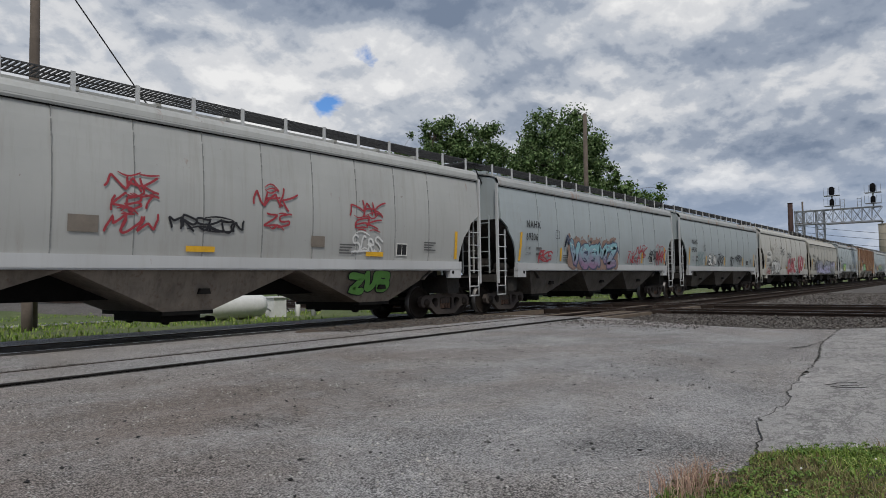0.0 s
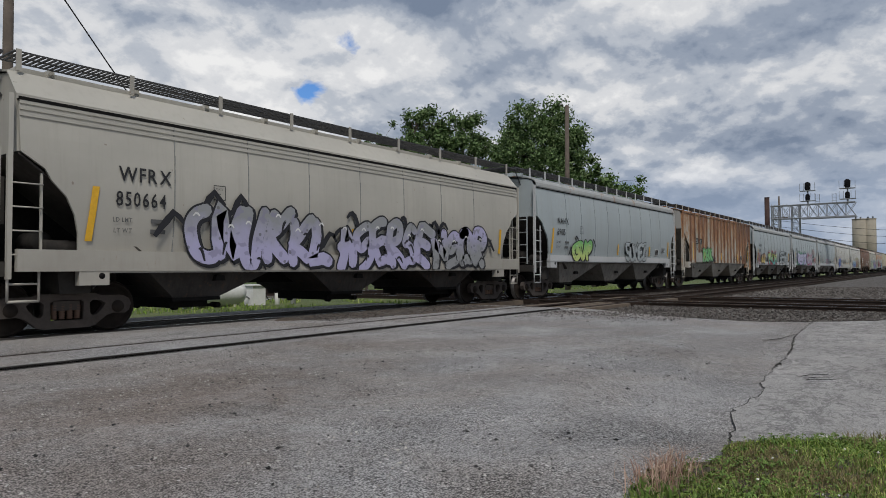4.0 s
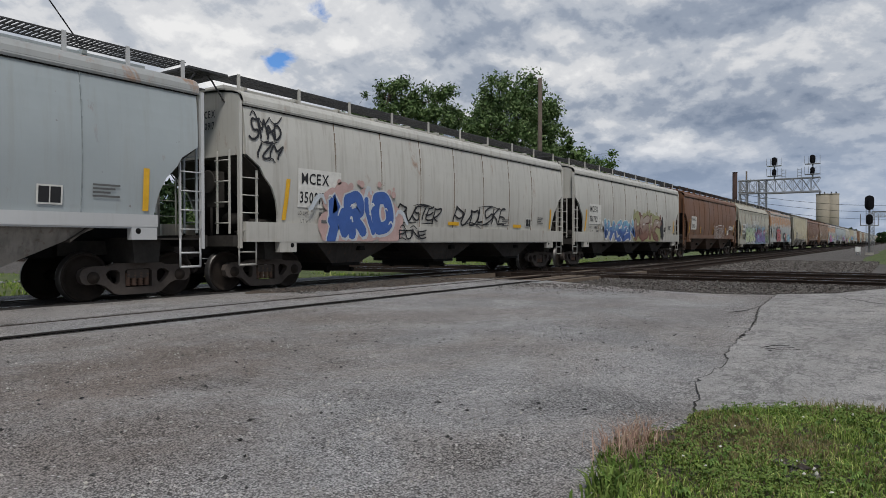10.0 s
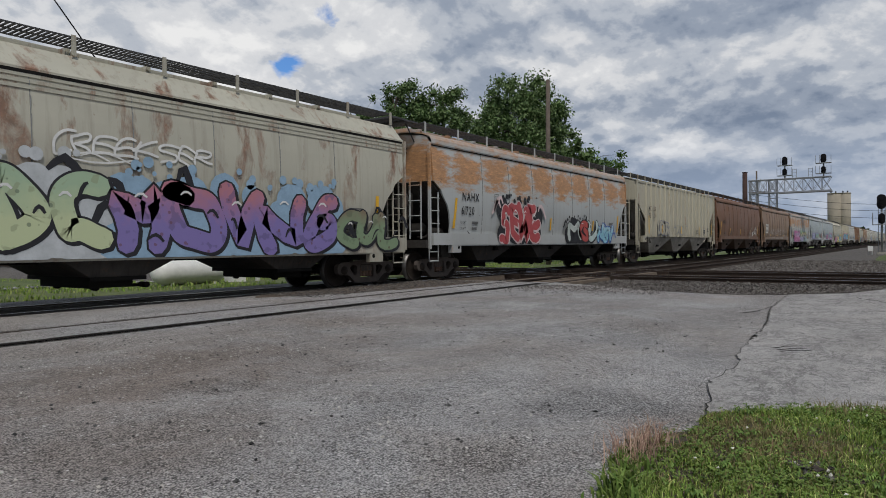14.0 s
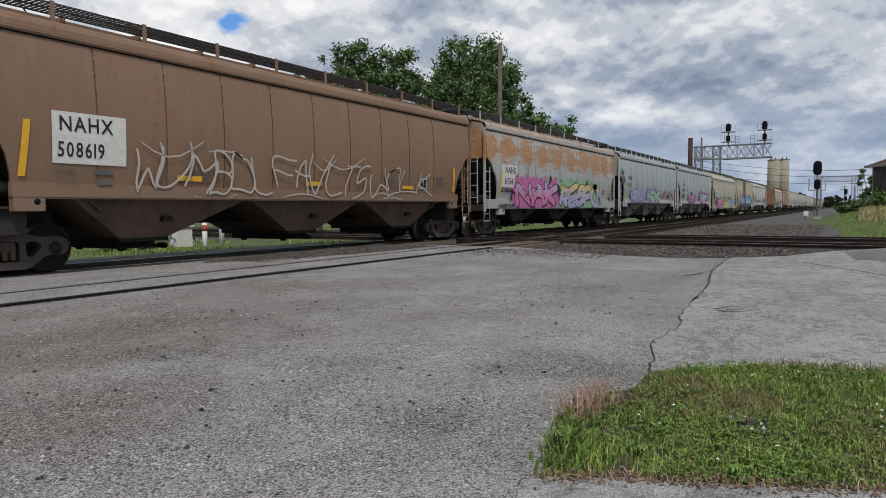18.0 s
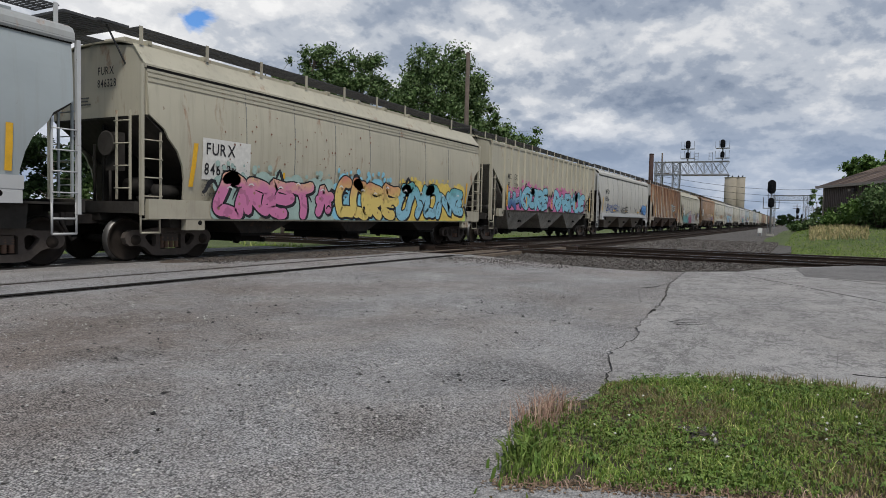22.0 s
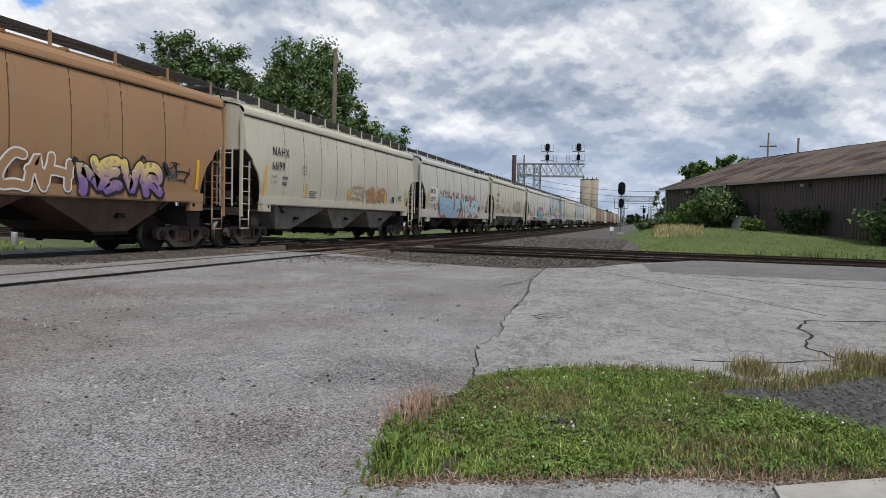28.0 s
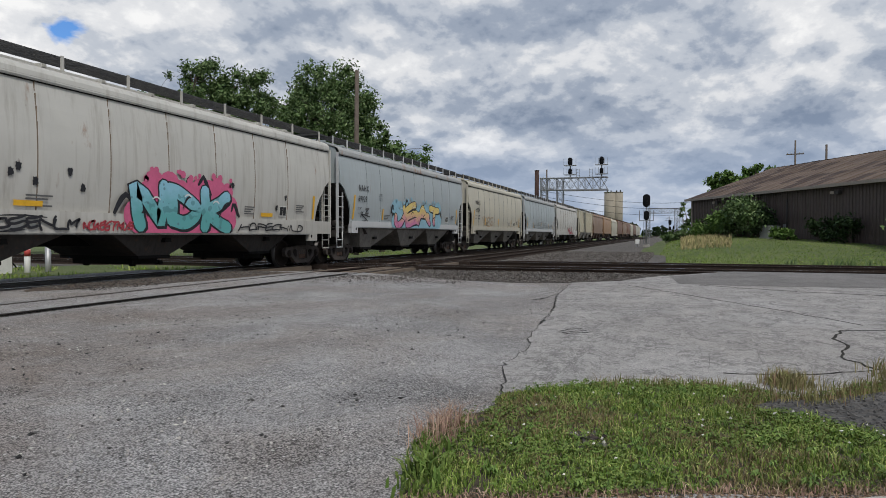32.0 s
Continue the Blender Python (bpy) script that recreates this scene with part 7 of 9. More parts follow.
def signal_head(parent, at, s=1.0):
    """Black oval backboard with hooded lamps; faces -x."""
    h = part("backboard", prism(B(), [(0.46 * s * math.cos(a), (0.46 if abs(math.sin(a)) < 0.1 else 0.46) * s * math.sin(a) + (0.36 * s if math.sin(a) > 0 else -0.36 * s)) for a in [i * math.pi / 10 for i in range(20)]], 0.0, 0.06, "x"), M["signal"], parent, at=Matrix.Translation(at))
    for k in (-1, 0, 1):
        bm = lathe(B(), [(0.13 * s, -0.28), (0.13 * s, 0.0), (0.11 * s, 0.0), (0.11 * s, -0.27)], 14, "x", (0, 0, k * 0.33 * s))
        part("hood", bm, M["signal"], h)
    return h


def gantry():
    X = 95.5
    t = thing("signal_gantry", None, None, "grey steel lattice signal bridge over the tracks", "signal gantry")
    bm = B()
    lattice(bm, (X, 17.2, -0.3), (X, 17.2, 9.1), 1.0, 0.9, 8, 0.075)
    part("tower", bm, M["alu"], t)
    bm = B()
    lattice(bm, (X, 14.9, -0.3), (X, 14.9, 9.1), 0.9, 0.9, 8, 0.06)
    part("tower", bm, M["alu"], t)
    bm = B()
    lattice(bm, (X, 17.6, 8.3), (X, 8.3, 8.3), 1.2, 1.7, 9, 0.07)
    part("truss", bm, M["alu"], t)
    part("walkway", box(B(), X - 1.1, X + 0.6, 8.2, 14.2, 7.30, 7.38), M["alu"], t)
    for y in (13.5, 9.15):
        m = part("signal_mast", rod(B(), (X, y, 9.0), (X, y, 12.0), 0.09, 8), M["alu"], t)
        signal_head(m, (X - 0.25, y, 11.45), 0.70)
        signal_head(m, (X - 0.25, y, 10.0), 0.58)
        bm = B()
        for z in (10.9, 9.6):
            box(bm, X - 0.5, X + 0.4, y - 0.85, y + 0.85, z - 0.04, z + 0.02)
            for yy in (-0.85, -0.4, 0.4, 0.85):
                rod(bm, (X - 0.45, y + yy, z), (X - 0.45, y + yy, z + 0.95), 0.025, 5)
        part("platform", bm, M["alu"], m)
    for y in (12.4, 10.6):
        bm = B()
        for yy in (-0.22, 0.22):
            rod(bm, (X, y + yy, 9.1), (X, y + yy, 10.4), 0.03, 5)
        for z in (9.5, 9.9, 10.3):
            rod(bm, (X, y - 0.22, z), (X, y + 0.22, z), 0.025, 5)
        part("ladder", bm, M["alu"], t)
    # second bridge far down the line
    X = 215
    t = thing("signal_gantry", None, None, "far grey lattice signal bridge with a slim tower", "signal gantry")
    bm = B()
    lattice(bm, (X, 6.4, 8.5), (X, -3.0, 8.5), 1.2, 1.5, 10, 0.08)
    part("truss", bm, M["alu"], t)
    bm = B()
    lattice(bm, (X, -1.7, -0.3), (X, -1.7, 9.3), 1.0, 1.0, 9, 0.07)
    part("tower", bm, M["alu"], t)
    bm = B()
    lattice(bm, (X, -3.0, -0.3), (X, -3.0, 9.3), 0.9, 0.9, 9, 0.06)
    part("tower", bm, M["alu"], t)
    bm = B()
    lattice(bm, (X, 6.4, -0.3), (X, 6.4, 9.3), 1.0, 1.0, 9, 0.07)
    part("tower", bm, M["alu"], t)


gantry()


def mast(x, y, top, s=1.0, label="railway signal mast with two black heads and a ladder"):
    t = thing("signal_mast", None, None, label, "railway signal")
    part("post", rod(B(), (x, y, -0.4), (x, y, top), 0.09 * s, 10), M["alu"], t)
    signal_head(t, (x - 0.25, y, top - 0.55 * s), 0.85 * s)
    signal_head(t, (x - 0.25, y, top - 2.15 * s), 0.62 * s)
    bm = B()
    for yy in (-0.28, 0.28):
        rod(bm, (x + 0.35, y + yy * s, 0), (x + 0.35, y + yy * s, top - 0.4), 0.028 * s, 5)
    for k in range(int((top - 0.6) / 0.35)):
        rod(bm, (x + 0.35, y - 0.28 * s, 0.3 + k * 0.35), (x + 0.35, y + 0.28 * s, 0.3 + k * 0.35), 0.02 * s, 4)
    part("ladder", bm, M["alu"], t)
    bm = box(B(), x - 0.4, x + 0.5, y - 0.75 * s, y + 0.75 * s, top - 2.75 * s, top - 2.68 * s)
    for yy in (-0.72, 0.72):
        for xx in (-0.35, 0.45):
            rod(bm, (x + xx, y + yy * s, top - 2.7 * s), (x + xx, y + yy * s, top - 1.6 * s), 0.025 * s, 5)
    part("platform", bm, M["alu"], t)
    part("base", box(B(), x - 0.35, x + 0.35, y - 0.35, y + 0.35, -0.4, 0.05), M["concrete"], t)
    return t


mast(75.4, 2.46, 5.35)
c = thing("relay_cabinet", None, None, "small pale equipment box on legs by a signal mast", "cabinet")
part("box", box(B(), 73.6, 74.0, 3.1, 3.5, 0.15, 0.62), M["white"], c)
for y in (3.16, 3.44):
    part("leg", rod(B(), (73.8, y, -0.3), (73.8, y, 0.15), 0.05, 6), M["galv"], c)
mast(170, 0.1, 4.6, 0.9, "small far railway signal beside the line")
mast(260, -1.2, 4.4, 0.9, "small far railway signal beside the line")


RED_BAND = (0.55, 0.05, 0.04)


def tank():
    c = Vector((13.4, 19.9, 0.32))
    t = thing("propane_tank", None, None, "white horizontal propane tank on short legs", "tank", at=Matrix.Translation(c))
    prof = [(0.01, -1.35), (0.20, -1.32), (0.34, -1.22), (0.43, -1.05), (0.455, -0.9), (0.455, 0.9), (0.43, 1.05), (0.34, 1.22), (0.20, 1.32), (0.01, 1.35)]
    part("vessel", lathe(B(), prof, 28, "x"), M["white"], t)
    part("dome", lathe(B(), [(0.17, 0.40), (0.17, 0.56), (0.14, 0.62), (0.02, 0.63)], 16, "z"), M["white"], t)
    for x in (-0.8, 0.8):
        part("leg", box(B(), x - 0.06, x + 0.06, -0.3, 0.3, -0.62, -0.38), M["white"], t)
    thing("tank_slab", box(B(), 11.8, 15.4, 19.2, 20.6, -0.5, -0.26), M["concrete"], "pale concrete pad under the tank", "concrete pad")
    c = thing("meter_cabinet", None, None, "white metal utility cabinet beside the tank", "cabinet")
    part("body", box(B(), 15.0, 15.55, 19.7, 20.2, -0.26, 0.55), M["white"], c)
    part("lid", box(B(), 14.95, 15.60, 19.65, 20.25, 0.55, 0.60), M["white"], c)
    part("pipe", rod(B(), (14.6, 19.9, 0.3), (15.0, 19.9, 0.1), 0.03, 8), M["galv"], c)
    for x, y in ((16.0, 19.6), (16.5, 19.3)):
        pb = thing("bollard", rod(B(), (x, y, -0.5), (x, y, 0.68), 0.09, 12), M["galv"] if x > 16.2 else M["white"], "short thick steel post standing in grass" if x > 16.2 else "white steel post with a red band in grass", "post", "posts by the tank")
        if x < 16.2:
            part("red_band", lathe(B(), [(0.094, 0.38), (0.094, 0.60)], 12, "z", (x, y, 0)), flat(RED_BAND), pb, "red painted band")
    thing("bollard", rod(B(), (7.4, 20.8, -0.5), (7.4, 20.8, 0.9), 0.14, 12), M["wood"], "short weathered wooden post in grass", "post", "posts by the tank")


tank()


def lot_grit():
    """Light pebbles and dark clods strewn over the lot."""
    rg = np.random.default_rng(61)
    n = 3600
    p = np.stack([rg.uniform(0.5, 12.0, n), rg.uniform(1.4, 8.2, n)], -1)
    keep = np.array([noise.noise(Vector((x * 0.55, y * 0.55, 31.0))) for x, y in p]) + rg.normal(0, 0.12, n) > 0.0
    p = p[keep & (p[:, 1] > 1.6)]
    scatter_stones("pebbles", np.c_[p, np.full(len(p), 0.002)], 0.008, 0.026, M["pebble"], "small pale pebbles strewn on the asphalt", 62)
    n = 900
    p = np.stack([rg.uniform(0.5, 10.0, n), rg.uniform(1.7, 8.0, n)], -1)
    keep = np.array([noise.noise(Vector((x * 0.5, y * 0.5, 41.0))) for x, y in p]) + rg.normal(0, 0.15, n) > 0.0
    scatter_stones("clods", np.c_[p[keep], np.full(keep.sum(), 0.002)], 0.012, 0.04, M["gravel_stone"], "dark bits of asphalt lying on the lot", 63, 0.5)


M["pebble"] = island_mat("pale_pebble", [(0.30, 0.28, 0.26), (0.48, 0.45, 0.41), (0.62, 0.60, 0.56)], 0.85)
lot_grit()

# ---- lettering and spray paint on the cars ----
_glyphs = {}


def glyph(ch, fat=0.0):
    """Outline and faces of one letter of the built-in font, with its width."""
    k = (ch, round(fat, 3))
    if k not in _glyphs:
        cu = bpy.data.curves.new("letter", "FONT")
        cu.body, cu.size, cu.offset, cu.resolution_u = ch, 1.0, fat, 2
        ob = bpy.data.objects.new("letter", cu)
        me = bpy.data.meshes.new_from_object(ob)
        v = np.array([tuple(p.co)[:2] for p in me.vertices]).reshape(-1, 2)
        f = [tuple(p.vertices) for p in me.polygons]
        bpy.data.objects.remove(ob), bpy.data.curves.remove(cu), bpy.data.meshes.remove(me)
        _glyphs[k] = (v, f)
    return _glyphs[k]


def two_tone(a, b):
    """Spray paint that fades from a above to b below."""
    fade_ = [tuple(0.88 * (v * 0.78 + 0.22 * (0.3 * c[0] + 0.6 * c[1] + 0.1 * c[2])) for v in c) for c in (a, b)]
    a, b = fade_
    k = (a, b)
    if k not in _paints:
        mt, nt, bs = material("faded_spray_paint", 0.5)
        g = Graph(nt)
        v = g.coord("Object")
        z = g.math("ADD", g.math("DIVIDE", g.sep(v)[2], 4.0), g.math("MULTIPLY", g.math("SUBTRACT", g.noise(v, 2.5, 4), 0.5), 0.25))
        c = g.ramp(z, [(0.40, b), (0.56, a)])
        sp = g.ramp(g.noise(v, 5.0, 2, 0.4), [(0.60, 0.0), (0.64, 1.0)])
        c = g.mix(g.math("MULTIPLY", sp, 0.6), c, mul(b, 0.55))
        dots = g.math("MULTIPLY", g.ramp(g.voronoi(v, 6.0), [(0.20, 1.0), (0.24, 0.0)]), g.math("GREATER_THAN", g.sep(g.voronoi(v, 6.0, out="Color"))[0], 0.65))
        c = g.mix(g.math("MULTIPLY", dots, 0.7), c, mul(a, 0.35))
        nt.links.new(c, bs.inputs["Base Color"])
        _paints[k] = mt
    return _paints[k]


LOW = {"A": 1.63, "H": 1.63, "B": 1.56, "C": 1.32, "D": 0.0, "E": 1.60, "F": 1.46, "G": 1.46}    # top of each side sill
_span = [None]                     # set while one drawing is laid, so that all its coats lie on the same surface


def on_side(row, pts, lift):
    """Puts (x, z) points on the near side of a car, lift metres out; a third number adds to the lift."""
    kind = RIBBED if row[0] == "D" else SMOOTH
    span = min(p[1] for p in pts) < LOW[row[0]] + 0.02 if _span[0] is None else _span[0]
    out = []
    for x, z, *more in pts:
        y = side_y(kind, z)
        if span:
            y = max(y, 1.622)
        if kind == RIBBED and lift >= 0.004:
            y = 1.622
        out.append((x, -(y + 0.012 + lift + sum(more)), z))
    return out


# strokes of hand-drawn capitals on a keypad: 7 8 9 above, 4 5 6 in the middle, 1 2 3 below
STROKES = {"A": "183 46", "B": "17 7964 4631", "C": "984123", "D": "17 78621", "E": "9713 46", "F": "971 46", "G": "9841365", "H": "17 46 39", "I": "82", "J": "96214", "K": "17 94 43", "L": "713", "M": "17593", "N": "1739",
           "O": "8741236987", "P": "17 7964", "Q": "84268 53", "R": "17 7964 43", "S": "9745631", "T": "79 82", "U": "741269", "V": "729", "W": "71539", "X": "73 91", "Y": "75 92", "Z": "7913", "0": "874123698", "6": "9412654", "9": "6478962", "!": "82"}
ROUND_LETTERS = set("BCDGJOPQRSU069")


def chaikin(pts, cut, times):
    for _ in range(times):
        out = [pts[0]]
        for a, b in zip(pts, pts[1:]):
            out += [tuple(p + (q - p) * cut for p, q in zip(a, b)), tuple(q + (p - q) * cut for p, q in zip(a, b))]
        pts = out + [pts[-1]]
    return pts


def brush(pts, w, extra, vs, fs):
    """One stroke of a spray can along a line: an even band with round ends."""
    k, n = len(vs), len(pts)
    h = w / 2
    dirs = []
    for a, b in zip(pts, pts[1:]):
        d = math.dist(a, b) or 1e-6
        dirs.append(((b[0] - a[0]) / d, (b[1] - a[1]) / d))
    for i, (x, z) in enumerate(pts):
        da, db = dirs[max(0, i - 1)], dirs[min(n - 2, i)]
        tx, tz = da[0] + db[0], da[1] + db[1]
        m = math.hypot(tx, tz) or 1.0
        tx, tz = tx / m, tz / m
        e = h / max(0.55, tx * da[0] + tz * da[1])
        vs += [(x - tz * e, z + tx * e, extra), (x + tz * e, z - tx * e, extra)]
    fs += [(k + 2 * i, k + 2 * i + 1, k + 2 * i + 3, k + 2 * i + 2) for i in range(n - 1)]
    for (x, z), (dx, dz), sg, a0, b0 in ((pts[0], dirs[0], -1, 0, 1), (pts[-1], dirs[-1], 1, 2 * n - 2, 2 * n - 1)):
        c = len(vs)
        for t in (45, 90, 135):
            ca, sa = math.cos(radians(t)), math.sin(radians(t))
            vs.append((x - dz * h * ca + sg * dx * h * sa, z + dx * h * ca + sg * dz * h * sa, extra))
        fs.append((k + a0, c, c + 1, c + 2, k + b0))


def letters(text, x0, x1, z0, z1, band, wild, seed, slant=0.0, grow=0.0):
    """Capitals drawn by hand into a box: each one turned, stretched, bent and pushed into its neighbour. band: the width of a stroke; grow widens it for an edge."""
    r = random.Random(seed)
    text = text.replace(" ", "") if wild > 0.9 else text
    wts = [0.5 if ch in "I!" else r.uniform(0.85, 1.2) for ch in text]
    tot, h = sum(wts), z1 - z0
    ph = [r.uniform(0, 6.28) for _ in range(4)]
    vs, fs, u, lift = [], [], x0, 0
    for ch, wt in zip(text, wts):
        w = (x1 - x0) * wt / tot
        ang, drop, tallness, flare = radians(r.uniform(-9, 9) * wild), r.uniform(-0.06, 0.06) * h * wild, 1 - 0.14 * wild * r.random(), 0.18 * wild * r.uniform(-1, 1)
        jit = [(r.uniform(-0.09, 0.09) * wild, r.uniform(-0.07, 0.07) * wild) for _ in range(10)]
        b = min(band, 0.42 * w)
        for line in STROKES.get(ch, "").split():
            raw = [(((int(q) - 1) % 3) / 2 + jit[int(q)][0], ((int(q) - 1) // 3) / 2 + jit[int(q)][1]) for q in line]
            raw = chaikin(raw, 0.25, 3) if ch in ROUND_LETTERS else chaikin(chaikin(raw, 0.12, 1), 0.25, 1)
            pts = []
            for a, c in raw:
                px, pz = (a - 0.5) * (w - b * 0.75), (c - 0.5) * (h * tallness - b)
                px *= 1 + flare * (c - 0.5) * 2
                px, pz = px * math.cos(ang) - pz * math.sin(ang), px * math.sin(ang) + pz * math.cos(ang)
                px += 0.05 * h * wild * math.sin(c * 4.5 + ph[0] + u)
                pz += 0.05 * h * wild * math.sin(a * 3.7 + ph[1] + u)
                pts.append((u + w / 2 + px + slant * pz, (z0 + z1) / 2 + pz + drop))
            brush(pts, b + grow, 0.0005 * (lift % 7), vs, fs)
            lift += 1
        u += w
    return vs, fs


SILL_LOW = {"A": 1.41, "H": 1.41, "B": 1.13, "C": 0.92, "D": 1.46, "E": 1.37, "F": 1.11, "G": 1.11}


def lay(c, row, name, vs, fs, mat, lift, label=""):
    if not fs:
        return None
    vs = [(x, max(z, SILL_LOW[row[0]]), *more) for x, z, *more in vs]
    ob = part(name, raw_mesh(name, on_side(row, vs, lift), fs, mat), None, c, label)
    return tagged(ob, kind="stuff") if name.startswith(("graffiti", "spray")) else ob


def blob(cx, cz, rx, rz, seed, n=44, wob=0.22):
    r = random.Random(seed)
    ph = [r.uniform(0, 6.28) for _ in range(4)]
    pts = []
    for i in range(n):
        a = 2 * math.pi * i / n
        q = 1 + wob * (0.5 * math.sin(3 * a + ph[0]) + 0.5 * math.sin(7 * a + ph[1]) + 0.3 * math.sin(11 * a + ph[2]))
        ca, sa = math.cos(a), math.sin(a)
        e = 0.62
        pts.append((cx + rx * q * math.copysign(abs(ca) ** e, ca), cz + rz * q * math.copysign(abs(sa) ** e, sa)))
    return pts


def fan(pts):
    """A polygon as thin slices so that it follows the curved side."""
    xs, zs = [p[0] for p in pts], [p[1] for p in pts]
    c = (sum(xs) / len(xs), sum(zs) / len(zs))
    vs = [c] + [(c[0] + (p[0] - c[0]) * 0.5, c[1] + (p[1] - c[1]) * 0.5) for p in pts] + list(pts)
    n = len(pts)
    fs = [(0, 1 + i, 1 + (i + 1) % n) for i in range(n)] + [(1 + i, 1 + n + i, 1 + n + (i + 1) % n, 1 + (i + 1) % n) for i in range(n)]
    return vs, fs


K_, W_, RED, PINK, BLUE, CYAN, TEAL, GREEN, LIME, YEL, ORG, PURP, LILAC, BRN, GRY = (0.02, 0.02, 0.025), (0.72, 0.72, 0.70), (0.42, 0.03, 0.045), (0.70, 0.16, 0.40), (0.04, 0.12, 0.42), (0.22, 0.58, 0.75), (0.06, 0.42, 0.42), (0.10, 0.55, 0.10), (0.55, 0.68, 0.12), (0.80, 0.58, 0.06), (0.75, 0.30, 0.06), (0.22, 0.10, 0.38), (0.45, 0.42, 0.68), (0.25, 0.10, 0.06), (0.30, 0.31, 0.32)
_seed = [1000]


def discs(spots):
    """Round spots given as (x, z, radius)."""
    vs, fs = [], []
    for m, (x, z, rad) in enumerate(spots):
        k, n, e = len(vs), 14, 0.00025 * (m % 13)
        vs.append((x, z, e))
        vs += [(x + rad * math.cos(2 * math.pi * i / n), z + rad * math.sin(2 * math.pi * i / n), e) for i in range(n)]
        fs += [(k, k + 1 + i, k + 1 + (i + 1) % n) for i in range(n)]
    return vs, fs


def strokes(lines, w):
    """Tapered spray strokes along short bent lines."""
    vs, fs = [], []
    for pts in lines:
        n = len(pts)
        k = len(vs)
        for i, (x, z) in enumerate(pts):
            xa, za = pts[max(0, i - 1)]
            xb, zb = pts[min(n - 1, i + 1)]
            d = math.hypot(xb - xa, zb - za) or 1.0
            e = w * (0.35 + 0.65 * math.sin(math.pi * (i + 0.3) / n)) / 2
            vs += [(x - (zb - za) / d * e, z + (xb - xa) / d * e), (x + (zb - za) / d * e, z - (xb - xa) / d * e)]
        fs += [(k + 2 * i, k + 2 * i + 1, k + 2 * i + 3, k + 2 * i + 2) for i in range(n - 1)]
    return vs, fs


def piece(i, text, x0, x1, z0, z1, fill, fade=None, edge=K_, ground=None, wild=1.0, fat=0.27):
    """A sprayed piece: bubbly ground, dark edge and block shadow, filled letters with shine and spots."""
    c, row = CAR[i], CARS[i]
    _span[0] = z0 < LOW[row[0]] + 0.07
    _seed[0] += 1
    s = _seed[0]
    r = random.Random(s * 7 + 1)
    w, h = x1 - x0, z1 - z0
    if ground is not None:
        n = max(8, int(w / h * 9))
        spots = [(x0 + w * (k + r.uniform(0, 1)) / n, z0 + h * r.uniform(0.35, 0.92), h * r.uniform(0.16, 0.30)) for k in range(n)]
        spots += [(x0 + w * r.random(), z1 + h * r.uniform(-0.05, 0.22), h * r.uniform(0.03, 0.08)) for k in range(n)]
        spots += [(x0 + w * (k + 0.5) / n, z0 + h * r.uniform(0.12, 0.35), h * r.uniform(0.22, 0.32)) for k in range(n)]
        vs, fs = discs(spots)
        lay(c, row, "spray_cloud", vs, fs, flat(ground), 0.004, "sprayed cloud of background colour")
    sl = r.uniform(-0.12, 0.18)
    band = fat * h
    vs, fs = letters(text, x0, x1, z0, z1, band, wild, s, sl, 0.08)
    lay(c, row, "graffiti_shadow", [(x + 0.045, z - 0.035, e) for x, z, e in vs], fs, flat(edge), 0.008)
    lay(c, row, "graffiti_edge", vs, fs, flat(edge), 0.012)
    vs, fs = letters(text, x0, x1, z0, z1, band, wild, s, sl)
    lay(c, row, "graffiti_fill", vs, fs, two_tone(fill, fade) if fade else flat(fill), 0.016, "spray-painted block letters")
    # shine, cuts and swooping ends
    n = len(text)
    cuts = []
    for k in range(n):
        x, z = x0 + w * (k + r.uniform(0.15, 0.7)) / n, z0 + h * r.uniform(0.15, 0.6)
        dx, dz = w / n * r.uniform(0.1, 0.4), h * r.uniform(-0.25, 0.35)
        cuts.append([(x + dx * t, z + dz * t + h * 0.08 * math.sin(3.1 * t)) for t in (0, 0.25, 0.5, 0.75, 1.0)])
    lay(c, row, "graffiti_line", *strokes(cuts, h * 0.05), flat(edge), 0.021)
    shine = []
    for k in range(n):
        x, z = x0 + w * (k + r.uniform(0.1, 0.5)) / n, z0 + h * r.uniform(0.62, 0.86)
        shine.append([(x + w / n * 0.22 * t, z + h * 0.05 * math.sin(3.1 * t)) for t in (0, 0.33, 0.66, 1.0)])
    lay(c, row, "graffiti_shine", *strokes(shine, h * 0.035), flat(W_ if edge != W_ else PINK), 0.022)
    tails = []
    for k in range(2 + n // 3):
        x, z, sg = (x0, z0 + h * r.uniform(0.3, 0.9), -1) if k == 0 else (x1, z0 + h * r.uniform(0.2, 0.9), 1) if k == 1 else (x0 + w * r.random(), z1 - 0.03, r.choice((-1, 1)))
        ln = h * r.uniform(0.25, 0.5)
        tails.append([(x + sg * ln * t, z + h * 0.18 * math.sin(4.5 * t) * r.uniform(0.6, 1.2)) for t in (0, 0.2, 0.4, 0.6, 0.8, 1.0)])
    lay(c, row, "graffiti_tail", *strokes(tails, h * 0.11), flat(edge), 0.0105)
    _span[0] = None


